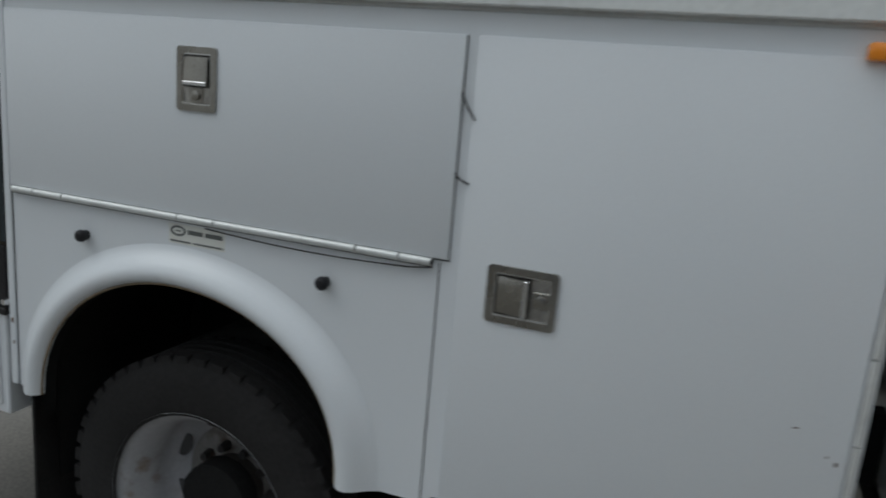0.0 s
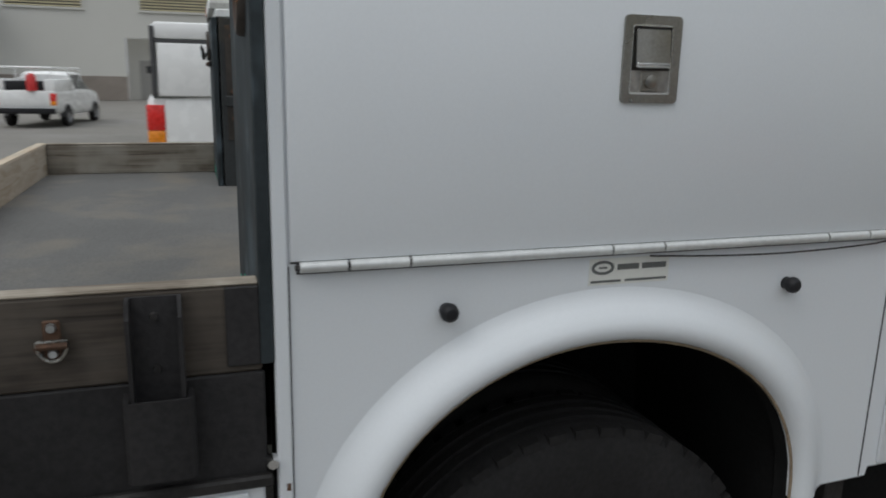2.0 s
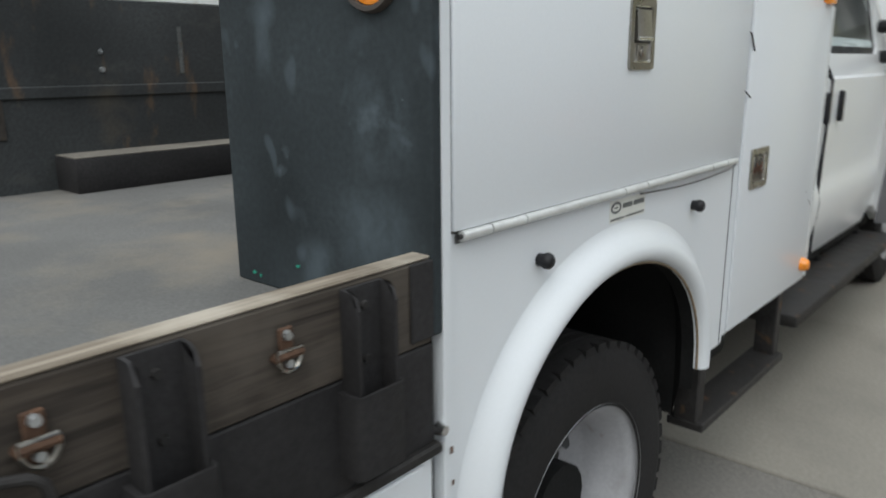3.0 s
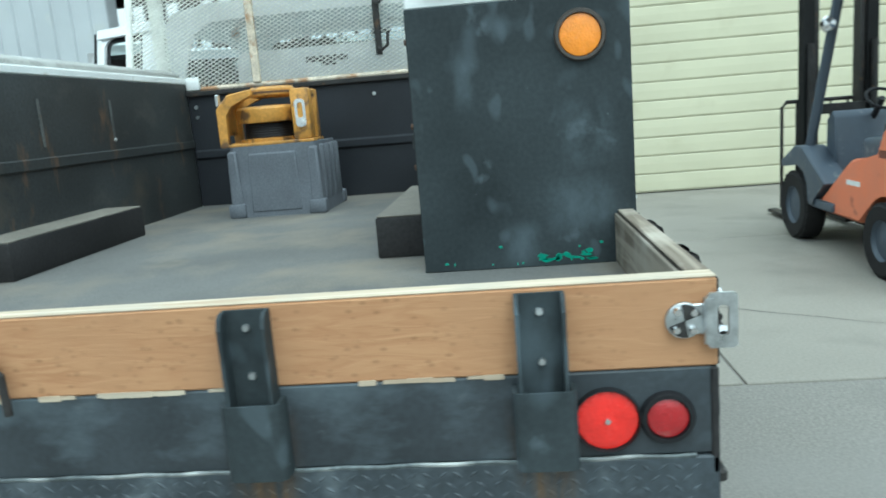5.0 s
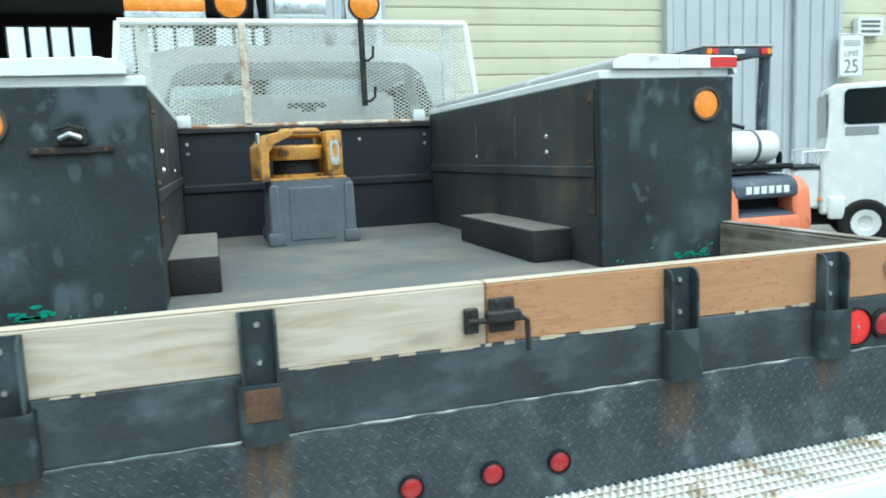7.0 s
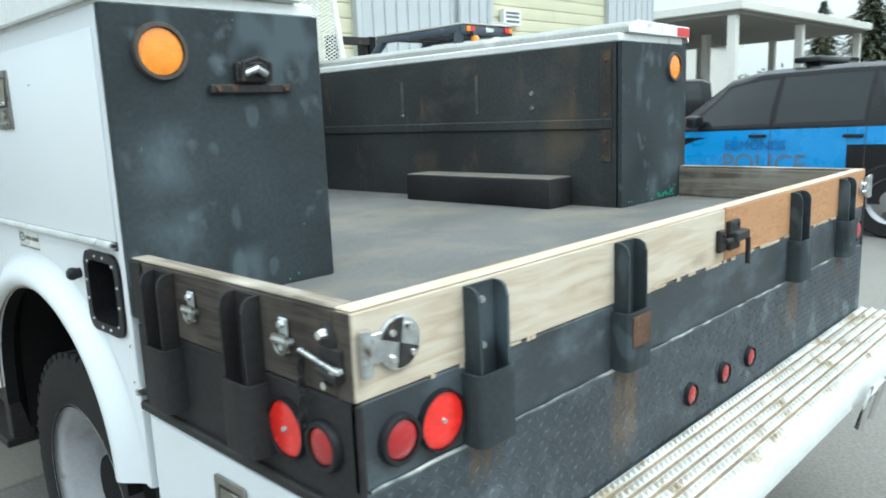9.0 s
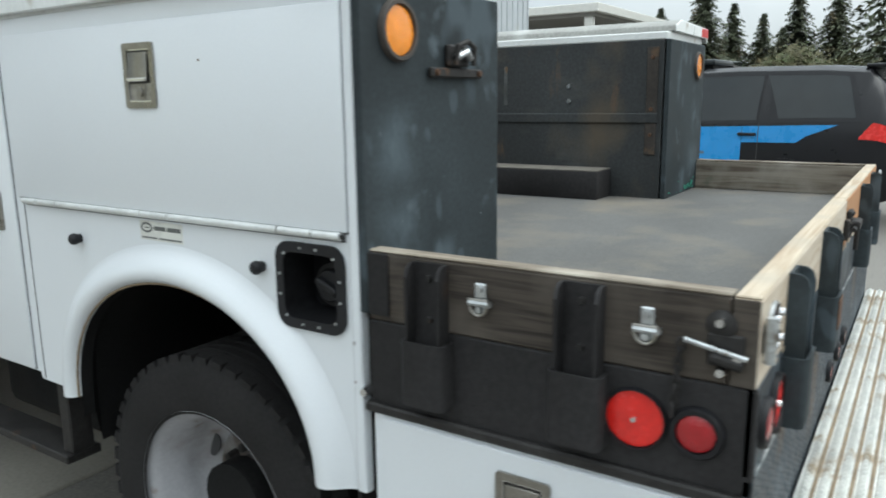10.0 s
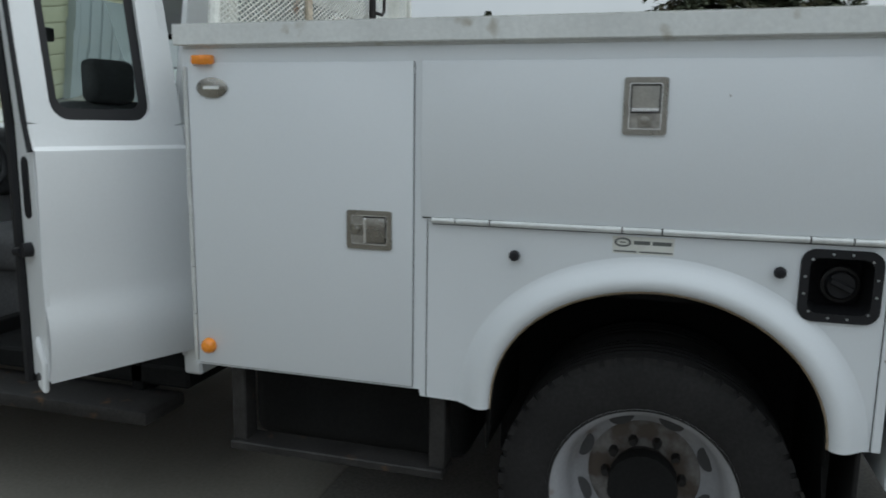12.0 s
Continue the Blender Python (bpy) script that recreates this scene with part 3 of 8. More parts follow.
def side_body(s):
    near, far = s * SIDE, s * (SIDE - 0.018)
    arch = arch_curve(0.44, 0.375)
    outline = [(0.72, 0.66)] + arch + [(1.93, 0.665), (1.935, 0.685), (2.692, 0.685), (2.692, TOP_Z), (0.72, TOP_Z)]
    if s < 0:
        # opening for the fuel filler, reached by a slit from the rear edge
        hole = rounded(0.776, 0.923, 1.005, 1.149, 0.026)[::-1]
        k0 = min(range(len(hole)), key=lambda k: abs(hole[k][1] - 1.077) + hole[k][0])
        hole = hole[k0:] + hole[:k0 + 1]
        outline += [(0.72, 1.0775)] + hole + [(0.72, 1.0765)]
    shell = part("side_panel", prism(outline, far, near, "X"), WHITE, truck, "white painted steel side panel with wheel cut-out")
    # rest of the compartment
    part("compartment_top", box(s * INNER, s * SIDE, 0.715, 2.692, TOP_Z, TOP_Z + 0.03, 0.004), WHITE_LID, truck)
    part("inner_wall", box(s * INNER, s * (INNER + 0.016), 0.725, 2.688, FLOOR_Z - 0.02, TOP_Z, 0.002), INNER_PAINT, truck, "black painted inner bed wall with rust marks")
    part("front_wall", box(s * INNER, s * (SIDE - 0.02), 2.673, 2.691, 0.69, TOP_Z, 0.002), WHITE, truck)
    part("compartment_floor", box(s * 0.45, s * (SIDE - 0.02), 1.93, 2.67, 0.69, 0.705, 0.0), DARK_STEEL, truck)
    # inner wheel well of dark steel
    well = arch_curve(0.46, 0.40, 20)
    well = [(well[0][0], 0.38)] + well + [(well[-1][0], 0.50)]
    ring = bmesh.new()
    lip = arch_curve(0.4362, 0.3712, 20)
    lip = [(lip[0][0], 0.60)] + lip + [(lip[-1][0], 0.60)]
    e = [ring.verts.new((s * (SIDE + 0.010), y, z)) for y, z in lip]
    f = [ring.verts.new((s * (SIDE - 0.024), y, z)) for y, z in lip]
    a = [ring.verts.new((s * (SIDE - 0.05), y, z)) for y, z in well]
    b = [ring.verts.new((s * 0.62, y, z)) for y, z in well]
    for k in range(len(well) - 1):
        ring.faces.new((a[k], a[k + 1], b[k + 1], b[k]))
        ring.faces.new((e[k], e[k + 1], f[k + 1], f[k]))
        ring.faces.new((f[k], f[k + 1], a[k + 1], a[k]))
    part("arch_dirt", tube([(s * (SIDE + 0.019), y, z) for y, z in arch_curve(0.436, 0.371, 36)], 0.0032, 6), DIRT, truck, "brown dirt along the wheel opening edge")
    part("wheel_well", ring, DARK_STEEL, truck, "dark wheel well lining")
    # back plate reaches low, added to hide the lit ground beyond the tyres
    part("well_back", box(s * 0.60, s * 0.62, 0.76, 1.80, 0.26, 1.03, 0), DARK_STEEL, truck)
    # unseen block added to stop light passing below the truck
    part("side_tank", box(s * 0.46, s * 0.98, 1.84, 2.62, 0.36, 0.685, 0.05, 3), DARK_STEEL, truck, "black block below the compartment, added to shut out light")
    # end plate towards the bed, with its lamp
    plate = part("end_plate", box(s * INNER, s * (SIDE + 0.0065), 0.700, 0.719, FLOOR_Z, TOP_Z, 0.002), BLACK, truck, "black steel end plate with scuffed paint")
    rng = random.Random(5 + s)
    chips = []
    for k in range(24):
        scattered = k < 10
        cx = s * (rng.uniform(INNER + 0.03, SIDE - 0.04) if scattered else min(max(rng.gauss(1.035, 0.035), 0.93), 1.14))
        cz = FLOOR_Z + 0.010 + (rng.random() ** 2 * 0.05 if scattered else abs(rng.gauss(0.010, 0.012)))
        w, h = (rng.uniform(0.002, 0.006), rng.uniform(0.002, 0.005)) if scattered else (rng.uniform(0.006, 0.022), rng.uniform(0.003, 0.007))
        chips.append(prism([(cx + w * math.cos(t) * rng.uniform(0.6, 1.1), cz + h * math.sin(t) * rng.uniform(0.5, 1.2)) for t in (0, 0.9, 1.8, 2.7, 3.6, 4.5, 5.4)], 0.6985, 0.7003, "Y"))
    tagged(part("chipped_paint", joined(*chips), CHIP_GREEN, plate, "chips of green paint along the foot", smooth=0), "chips of green paint along the foot", kind="stuff")
    part("corner_angle", box(s * (SIDE - 0.003), s * (SIDE + 0.006), 0.7205, 0.742, 0.66, TOP_Z, 0.002), WHITE, truck)
    round_lamp((s * 1.088, 0.70, 1.577), "-y", 0.048, AMBER, plate, 0.011, "amber_lamp", "round amber lamp in a dull brown bezel", 0.006, ring_mat=BEZEL)
    # upper lift-up door
    seam([(0.7465, 1.194), (1.9318 if s > 0 else 1.9285, 1.194), (1.9318 if s > 0 else 1.9285, 1.6245), (0.7465, 1.6245)], s, shell)
    door = part("lift_door", box(near, s * (SIDE + 0.008), 0.746, 1.930, 1.198, 1.625, 0.003, 2), WHITE, truck, "white lift-up compartment door")
    cuts = [0.757, 0.831, 0.926, 1.275, 1.376, 1.730, 1.828, 1.899]
    for y0, y1 in zip(cuts, cuts[1:]):
        part("hinge_knuckle", rod((s * (SIDE + 0.010), y0 + 0.0022, 1.190), (s * (SIDE + 0.010), y1 - 0.0022, 1.190), 0.0085, 12), HINGE, door, "pale hinge knuckle")
    part("hinge_pin", rod((s * (SIDE + 0.010), 0.752, 1.190), (s * (SIDE + 0.010), 1.900, 1.190), 0.0045, 8), IRON, door)
    part("hinge_leaf", box(near, s * (SIDE + 0.003), 0.755, 1.897, 1.178, 1.200, 0.0), GAP, door)
    if s > 0:
        paddle_latch(s, 1.270, 1.374, 1.431, 1.567, True, door)
    else:
        paddle_latch(s, 1.281, 1.390, 1.436, 1.580, True, door)
    # lower panel seam round the wheel opening
    part("panel_edge", box(near, s * (SIDE + 0.0015), 1.9108, 1.9132, 0.668, 1.190, 0), GAP, shell)
    part("rear_edge", box(near, s * (SIDE + 0.0015), 0.7428, 0.7446, 0.662, 1.190, 0), GAP, shell)
    # tall front door
    if s < 0:
        seam([(1.9518, 0.689), (2.6740, 0.689), (2.6740, 1.6245), (1.9518, 1.6245)], s, shell)
    tall = part("tall_door", box(near, s * (SIDE + 0.008), 1.954, 2.672, 0.692, 1.625, 0.003, 2), WHITE, truck, "white tall compartment door")
    for k in range(6):
        z0 = 0.70 + k * 0.153
        part("hinge_knuckle", rod((s * (SIDE + 0.006), 2.681, z0), (s * (SIDE + 0.006), 2.681, z0 + 0.15), 0.007, 10), HINGE, tall)
    paddle_latch(s, 2.016, 2.155, 1.095, 1.208, False, tall)
    # bumper knobs
    for y in (0.989, 1.658):
        prof = [(0.0001, 0.030), (0.009, 0.029), (0.014, 0.024), (0.0155, 0.016), (0.012, 0.008), (0.012, 0.0)]
        part("rubber_bumper", lathe(prof, (near, y, 1.105), "X", 18, s), BLACK_PLASTIC, truck, "black rubber door bumper")
    # fender flare: a rounded band along the opening
    bm = bmesh.new()
    ib, ob_ = arch_curve(0.437, 0.372, 36), arch_curve(0.532, 0.462, 36)
    prof = [(0.0, -0.02), (0.0, 0.018), (0.05, 0.030), (0.15, 0.038), (0.28, 0.041), (0.42, 0.038), (0.56, 0.029), (0.70, 0.0175), (0.82, 0.0085), (0.92, 0.003), (1.0, 0.0006)]
    rows = []
    for (y0, z0), (y1, z1) in zip(ib, ob_):
        rows.append([bm.verts.new((s * (SIDE + h), y0 + (y1 - y0) * f, z0 + (z1 - z0) * f)) for f, h in prof])
    for a, b in zip(rows, rows[1:]):
        for k in range(len(prof) - 1):
            bm.faces.new((a[k], a[k + 1], b[k + 1], b[k]))
    bm.faces.new(rows[0])
    bm.faces.new(rows[-1][::-1])
    part("fender_flare", bm, WHITE, truck, "white moulded fender flare", smooth=60)
    # maker's mark: plain oval ring and bars
    d0 = 1.245 if s > 0 else 1.395
    d = 1 if s > 0 else -1
    x = s * (SIDE + 0.0012)
    marks = [frame_ring([(d0 + d * (0.022 + 0.022 * math.cos(t)), 1.157 + 0.0125 * math.sin(t)) for t in [k * math.pi / 12 for k in range(24)]],
                        [(d0 + d * (0.022 + 0.016 * math.cos(t)), 1.157 + 0.0075 * math.sin(t)) for t in [k * math.pi / 12 for k in range(24)]], near, x)]
    marks.append(box(near, x, d0 + d * 0.014, d0 + d * 0.030, 1.1555, 1.1585, 0))
    for u0, u1, v0, v1 in ((0.050, 0.092, 1.152, 1.162), (0.098, 0.146, 1.152, 1.162), (0.0, 0.058, 1.131, 1.135), (0.066, 0.148, 1.131, 1.135)):
        marks.append(box(near, x, d0 + d * u0, d0 + d * u1, v0, v1, 0))
    part("decal_film", box(near, s * (SIDE + 0.0006), min(d0 - d * 0.004, d0 + d * 0.152), max(d0 - d * 0.004, d0 + d * 0.152), 1.127, 1.173, 0), DECAL_FILM, shell, "pale clear decal film", 0)
    part("decal", joined(*marks), INK, shell, "small grey maker decal with oval mark", smooth=0)
    # clearance lamps on the front edge
    part("clearance_lamp", box(near, s * (SIDE + 0.026), 2.580, 2.648, 1.620, 1.648, 0.006, 2), AMBER, truck, "small amber clearance lamp")
    part("side_marker", lathe([(0.0001, 0.028), (0.015, 0.025), (0.023, 0.015), (0.025, 0.0)], (near + s * 0.008, 2.632, 0.752), "X", 18, s), AMBER, truck, "round amber side marker")
    # lid
    lid_poly = [(s * 0.735, 1.698), (s * 1.198, 1.698), (s * 1.200, 1.676), (s * 1.216, 1.676), (s * 1.216, 1.738), (s * 0.80, 1.746), (s * 0.735, 1.722)]
    lid_shape = prism(lid_poly, 0.696, 2.712, "Y", 0.003)
    bmesh.ops.recalc_face_normals(lid_shape, faces=lid_shape.faces)
    for f in lid_shape.faces:
        f.material_index = int(abs(f.normal.y) < 0.5 and (f.normal.z > 0.5 or f.normal.x * s < -0.3))
    lid = part("lid", lid_shape, [WHITE_LID, LID_GREY], truck, "white overhanging compartment lid")
    for u0, u1, mt, nm in ((1.212, 1.105, RED_TAPE, "red_tape"), (1.104, 0.985, WHITE_TAPE, "white_tape")):
        part(nm, box(s * u0, s * u1, 0.6935, 0.697, 1.6985 + (1.215 - u0) * 0, 1.733, 0), mt, lid)
    # bed step box along the inner wall
    part("bed_step", box(s * 0.535, s * INNER, 0.925, 1.735, FLOOR_Z, 1.158, 0.006, 2), BLACK_RUST, truck, "black step box beside the inner wall")
    part("step_tread", box(s * 0.538, s * INNER, 0.928, 1.732, 1.158, 1.163, 0.002), RUBBER_STEP, truck, "dusty tread on the step box")
    part("wall_rail", box(s * (INNER - 0.010), s * INNER, 0.74, 2.68, 1.345, 1.385, 0.004), INNER_PAINT, truck)
    for z in (1.435, 1.495):
        part("wall_bolt", bolt((s * (INNER - 0.001), 1.12, z), (-s, 0, 0), 0.011, 0.007), GALV, truck)
    part("wall_bolt", bolt((s * (INNER - 0.001), 1.90, 1.425), (-s, 0, 0), 0.009, 0.006), GALV, truck)
    for y in (1.42, 1.90):
        part("wall_seam", box(s * (INNER - 0.003), s * INNER, y - 0.008, y + 0.008, 1.42, 1.585, 0.001), SEAM_DULL, truck, "worn weld seam")
    strip = part("angle_strip", box(s * (INNER - 0.006), s * INNER, 0.745, 0.790, 1.22, 1.64, 0.002), STRIP, truck)
    for z in (1.30, 1.40, 1.60):
        part("strip_bolt", bolt((s * (INNER - 0.007), 0.768, z), (-s, 0, 0), 0.009, 0.006), RUST, strip)
    # low cabinet under the stake side
    low = part("lower_cabinet", box(s * 0.80, near, 0.015, 0.700, 0.560, 0.852, 0.004), WHITE, truck, "white lower cabinet below the bed side")
    part("lower_door", box(near, s * (SIDE + 0.006), 0.05, 0.675, 0.585, 0.838, 0.003), WHITE, truck)
    paddle_latch(s, 0.312, 0.418, 0.662, 0.800, True, low)
    part("ledge", box(s * 1.10, s * (SIDE + 0.012), 0.0, 0.712, 0.846, 0.866, 0.004), IRON, truck, "dark drip ledge")
    part("ledge_bolt", bolt((s * (SIDE + 0.004), 0.712, 0.885), (s, 0, 0), 0.012, 0.012), CHROME, truck)
    # stake side: lower steel skirt, board, posts and pockets
    part("side_skirt", box(s * (SIDE - 0.012), near, -0.004, 0.705, 0.864, 1.032, 0.003), BLACK_RUST, truck, "black steel bed side skirt")
    part("side_board", box(s * 1.157, near, 0.040, 0.702, 1.033, 1.166, 0.004), OLD_WOOD, truck, "dark weathered plank on the bed side")
    part("board_inner_face", box(s * 1.150, s * 1.157, 0.040, 0.700, 1.046, 1.163, 0.002), GREY_WOOD, truck, "silvered bare wood inside the side plank")
    part("board_edge", box(s * 1.158, s * (SIDE - 0.001), 0.040, 0.700, 1.166, 1.171, 0.002), WOOD_TOP_SIDE, truck)
    part("end_cleat", box(near, s * (SIDE + 0.006), 0.652, 0.700, 1.045, 1.166, 0.002), BLACK_RUST, truck, "black steel cleat at the plank end")
    for y in ((0.557, 0.258) if s > 0 else (0.557, 0.265)):
        stake(("X", s), y, truck, False)
    for y in ((0.427, 0.135) if s > 0 else (0.452, 0.160)):
        tie_ring(s, y, truck)
    round_lamp((near, 0.173, 0.953), "+x" if s > 0 else "-x", 0.047, RED, truck, 0.004, "round_reflector", "round red reflector with centre screw", 0.006, True)
    round_lamp((near, 0.078, 0.951), "+x" if s > 0 else "-x", 0.030, DARK_RED, truck, 0.012, "red_marker", "small round red marker lamp", 0.010)
    # flap added to keep light from the ground between the wheels
    part("mud_flap", box(s * 0.80, s * 1.175, 0.755, 0.767, 0.16, 0.66, 0.003), RUBBER, truck, "black rubber mud flap, added to block light under the truck")
    # hanging foot step below the tall compartment
    st = part("foot_step", box(s * 1.08, s * 1.19, 1.86, 2.58, 0.405, 0.432, 0.004), IRON, truck, "black steel foot step")
    for y in (1.86, 2.53):
        part("step_leg", box(s * 1.10, s * 1.17, y, y + 0.05, 0.43, 0.69, 0.004), IRON, st)


def stake(face, at, parent, rear):
    """A channel post, open outwards, and the pocket that holds it. face: ("X", side) or ("Y", -1)."""
    ax, s = face
    hw, t, d = 0.037, 0.006, 0.034
    def upright(points):
        """points: across, out, bottom, top."""
        bm = bmesh.new()
        rows = []
        for lev in (2, 3):
            rows.append([bm.verts.new((s * (SIDE + p[1]), at + p[0], p[lev]) if ax == "X" else (at + p[0], -p[1], p[lev])) for p in points])
        n = len(points)
        for k in range(n):
            bm.faces.new((rows[0][k], rows[0][(k + 1) % n], rows[1][(k + 1) % n], rows[1][k]))
        bm.faces.new(rows[0])
        bm.faces.new(rows[1])
        return bm
    lo, hi = 0.94, 1.160
    ch = [(-hw, 0.0, lo, hi), (-hw, d * 0.55, lo, hi - 0.001), (-hw, d * 0.85, lo, hi - 0.008), (-hw, d, lo, hi - 0.024), (-hw + t, d, lo, hi - 0.024), (-hw + t, d * 0.85, lo, hi - 0.008), (-hw + t, d * 0.55, lo, hi - 0.001), (-hw + t, t, lo, hi),
          (hw - t, t, lo, hi), (hw - t, d * 0.55, lo, hi - 0.001), (hw - t, d * 0.85, lo, hi - 0.008), (hw - t, d, lo, hi - 0.024), (hw, d, lo, hi - 0.024), (hw, d * 0.85, lo, hi - 0.008), (hw, d * 0.55, lo, hi - 0.001), (hw, 0.0, lo, hi)]
    p = part("stake_post", upright(ch), BLACK if rear else BLACK_RUST, parent, "black steel channel stake post", 50)
    w, q, z0, z1 = hw + 0.010, d + 0.007, 0.895, 1.018
    pk = [(-w, 0.0, z0, z1), (-w, q - 0.009, z0, z1), (-w + 0.009, q, z0, z1), (w - 0.009, q, z0, z1), (w, q - 0.009, z0, z1), (w, 0.0, z0, z1), (hw + 0.002, 0.0, z0, z1), (hw + 0.002, d + 0.002, z0, z1), (-hw - 0.002, d + 0.002, z0, z1), (-hw - 0.002, 0.0, z0, z1)]
    part("stake_pocket", upright(pk), BLACK_RUST if not rear else BLACK, parent, "welded steel stake pocket", 50)
    for z in (1.055, 1.132):
        place = (s * (SIDE + t), at, z) if ax == "X" else (at, -t, z)
        part("post_bolt", bolt(place, (s, 0, 0) if ax == "X" else (0, -1, 0), 0.0075, 0.005), GALV if rear else IRON, p)


def tie_ring(s, y, parent):
    x = s * (SIDE + 0.002)
    clip = joined(box(x, x + s * 0.005, y - 0.011, y + 0.011, 1.080, 1.136, 0.004), rod((x, y - 0.017, 1.100), (x + s * 0.012, y - 0.017, 1.100), 0.006, 8),
                  tube([(x + s * 0.009, y - 0.019, 1.102), (x + s * 0.009, y + 0.019, 1.102)], 0.006, 8))
    c = part("tie_down", clip, RUST if s > 0 else GALV, parent, "tie-down clip with steel ring")
    pts = [(x + s * 0.010, y + 0.0185 * math.cos(t), 1.104 + 0.024 * math.sin(t)) for t in [math.pi + k * math.pi / 12 for k in range(13)]]
    pts = [(x + s * 0.010, y - 0.0185, 1.108)] + pts + [(x + s * 0.010, y + 0.0185, 1.108), (x + s * 0.010, y - 0.0185, 1.108)]
    part("ring", tube(pts, 0.0029, 8), STEEL, c)
    for z in (1.126, 1.090):
        part("clip_bolt", bolt((x + s * 0.005, y, z), (s, 0, 0), 0.008, 0.006), GALV, c)


for side in (-1, 1):
    side_body(side)

# fuel filler in the left side panel
fx = -SIDE
fo, fi = rounded(0.757, 0.942, 0.986, 1.168, 0.035), rounded(0.778, 0.921, 1.007, 1.147, 0.026)
bezel = part("filler_bezel", frame_ring(fo, fi, fx - 0.001, fx - 0.008, "X"), BLACK_PLASTIC, truck, "black fuel filler bezel with screws")
bm = bmesh.new()
ra = [bm.verts.new((fx - 0.006, u, v)) for u, v in fi]
rb = [bm.verts.new((fx + 0.075, 0.85 + (u - 0.85) * 0.86, 1.077 + (v - 1.077) * 0.86)) for u, v in fi]
for k in range(len(ra)):
    j = (k + 1) % len(ra)
    bm.faces.new((ra[k], ra[j], rb[j], rb[k]))
bm.faces.new(rb)
part("filler_cup", bm, FILLER_BLACK, bezel)
part("filler_neck", lathe([(0.046, 0.0), (0.046, 0.024), (0.038, 0.028), (0.034, 0.02)], (fx + 0.075, 0.838, 1.072), "X", 24, -1), IRON, bezel)
part("fuel_cap", joined(lathe([(0.034, 0.0), (0.036, 0.030), (0.032, 0.036), (0.0001, 0.036)], (fx + 0.075, 0.838, 1.072), "X", 24, -1),
                        moved(box(0.025, 0.045, -0.030, 0.030, -0.008, 0.008, 0.003), Matrix.Translation((fx, 0.838, 1.072)) @ Matrix.Rotation(radians(25), 4, 'X'))), BLACK_PLASTIC, bezel, "black fuel cap")
for k in range(12):
    t = 2 * math.pi * k / 12 + 0.26
    cu, cv = math.cos(t), math.sin(t)
    f = 1 / max(abs(cu), abs(cv))
    part("bezel_screw", bolt((fx - 0.008, 0.8495 + 0.081 * cu * min(f, 1.16), 1.077 + 0.080 * cv * min(f, 1.16)), (-1, 0, 0), 0.0038, 0.002), GALV, bezel)
# oval badge plate on the left, cable loops on the right
badge = part("badge_plate", lathe([(1.0, 0.0), (1.0, 0.004), (0.9, 0.007), (0.0001, 0.007)], (0, 0, 0), "X", 32, -1), STEEL, truck, "oval steel badge plate")
badge.data.transform(Matrix.Translation((fx - 0.008, 2.588, 1.553)) @ Matrix.Diagonal((1, 0.052, 0.030, 1)))
part("badge_bar", box(fx - 0.0165, fx - 0.014, 2.561, 2.615, 1.548, 1.558, 0.001), WHITE_TAPE, badge)
for z0, z1 in ((1.520, 1.472), (1.370, 1.352)):
    part("wire_hook", tube([(SIDE + 0.003, 1.930, z0), (SIDE + 0.010, 1.933, z0 - 0.004), (SIDE + 0.012, 1.946, (z0 + z1) / 2 - 0.003), (SIDE + 0.012, 1.961, z1)], 0.0022, 6), IRON, truck, "thin dark wire hook")
part("loose_wire", tube([(SIDE + 0.012, 1.35 + 0.05 * k, 1.176 - 0.010 * math.sin(math.pi * k / 11) ** 1.0 + 0.004 * (k == 11)) for k in range(12)], 0.0016, 6), IRON, truck)

# ---- bed and its back end ----
part("bed_floor", joined(box(-SIDE + 0.015, SIDE - 0.015, 0.035, 0.70, 1.0, FLOOR_Z, 0), box(-INNER - 0.01, INNER + 0.01, 0.70, 2.69, 1.0, FLOOR_Z, 0)), BED_FLOOR, truck, "grey textured bed floor, dusty and worn")
bulk = part("bulkhead", box(-INNER, INNER, 2.675, 2.70, FLOOR_Z, 1.615, 0.003), BULK_PAINT, truck, "black steel bulkhead across the bed front")
part("bulkhead_rib", prism([(2.675, 1.285), (2.662, 1.295), (2.662, 1.325), (2.675, 1.335)], -INNER + 0.012, INNER - 0.012, "X"), BULK_PAINT, bulk)
part("bulkhead_cap", box(-INNER, INNER, 2.655, 2.71, 1.605, 1.630, 0.003), IRON, bulk)
for bx_, bz in ((-0.65, 1.55), (-0.65, 1.50), (0.65, 1.56), (0.65, 1.51), (0.27, 1.545)):
    part("bulkhead_bolt", bolt((bx_, 2.676, bz), (0, -1, 0), 0.012, 0.008), GALV, bulk)
part("rear_skirt", box(-SIDE, SIDE, 0.0, 0.014, 0.895, 1.032, 0.003), SKIRT, truck, "black painted steel rear skirt, scuffed")
low_skirt = part("tread_skirt", box(-SIDE, SIDE, -0.004, 0.012, 0.60, 0.893, 0.003), TREAD_DARK, truck, "dark tread plate below the rear skirt")
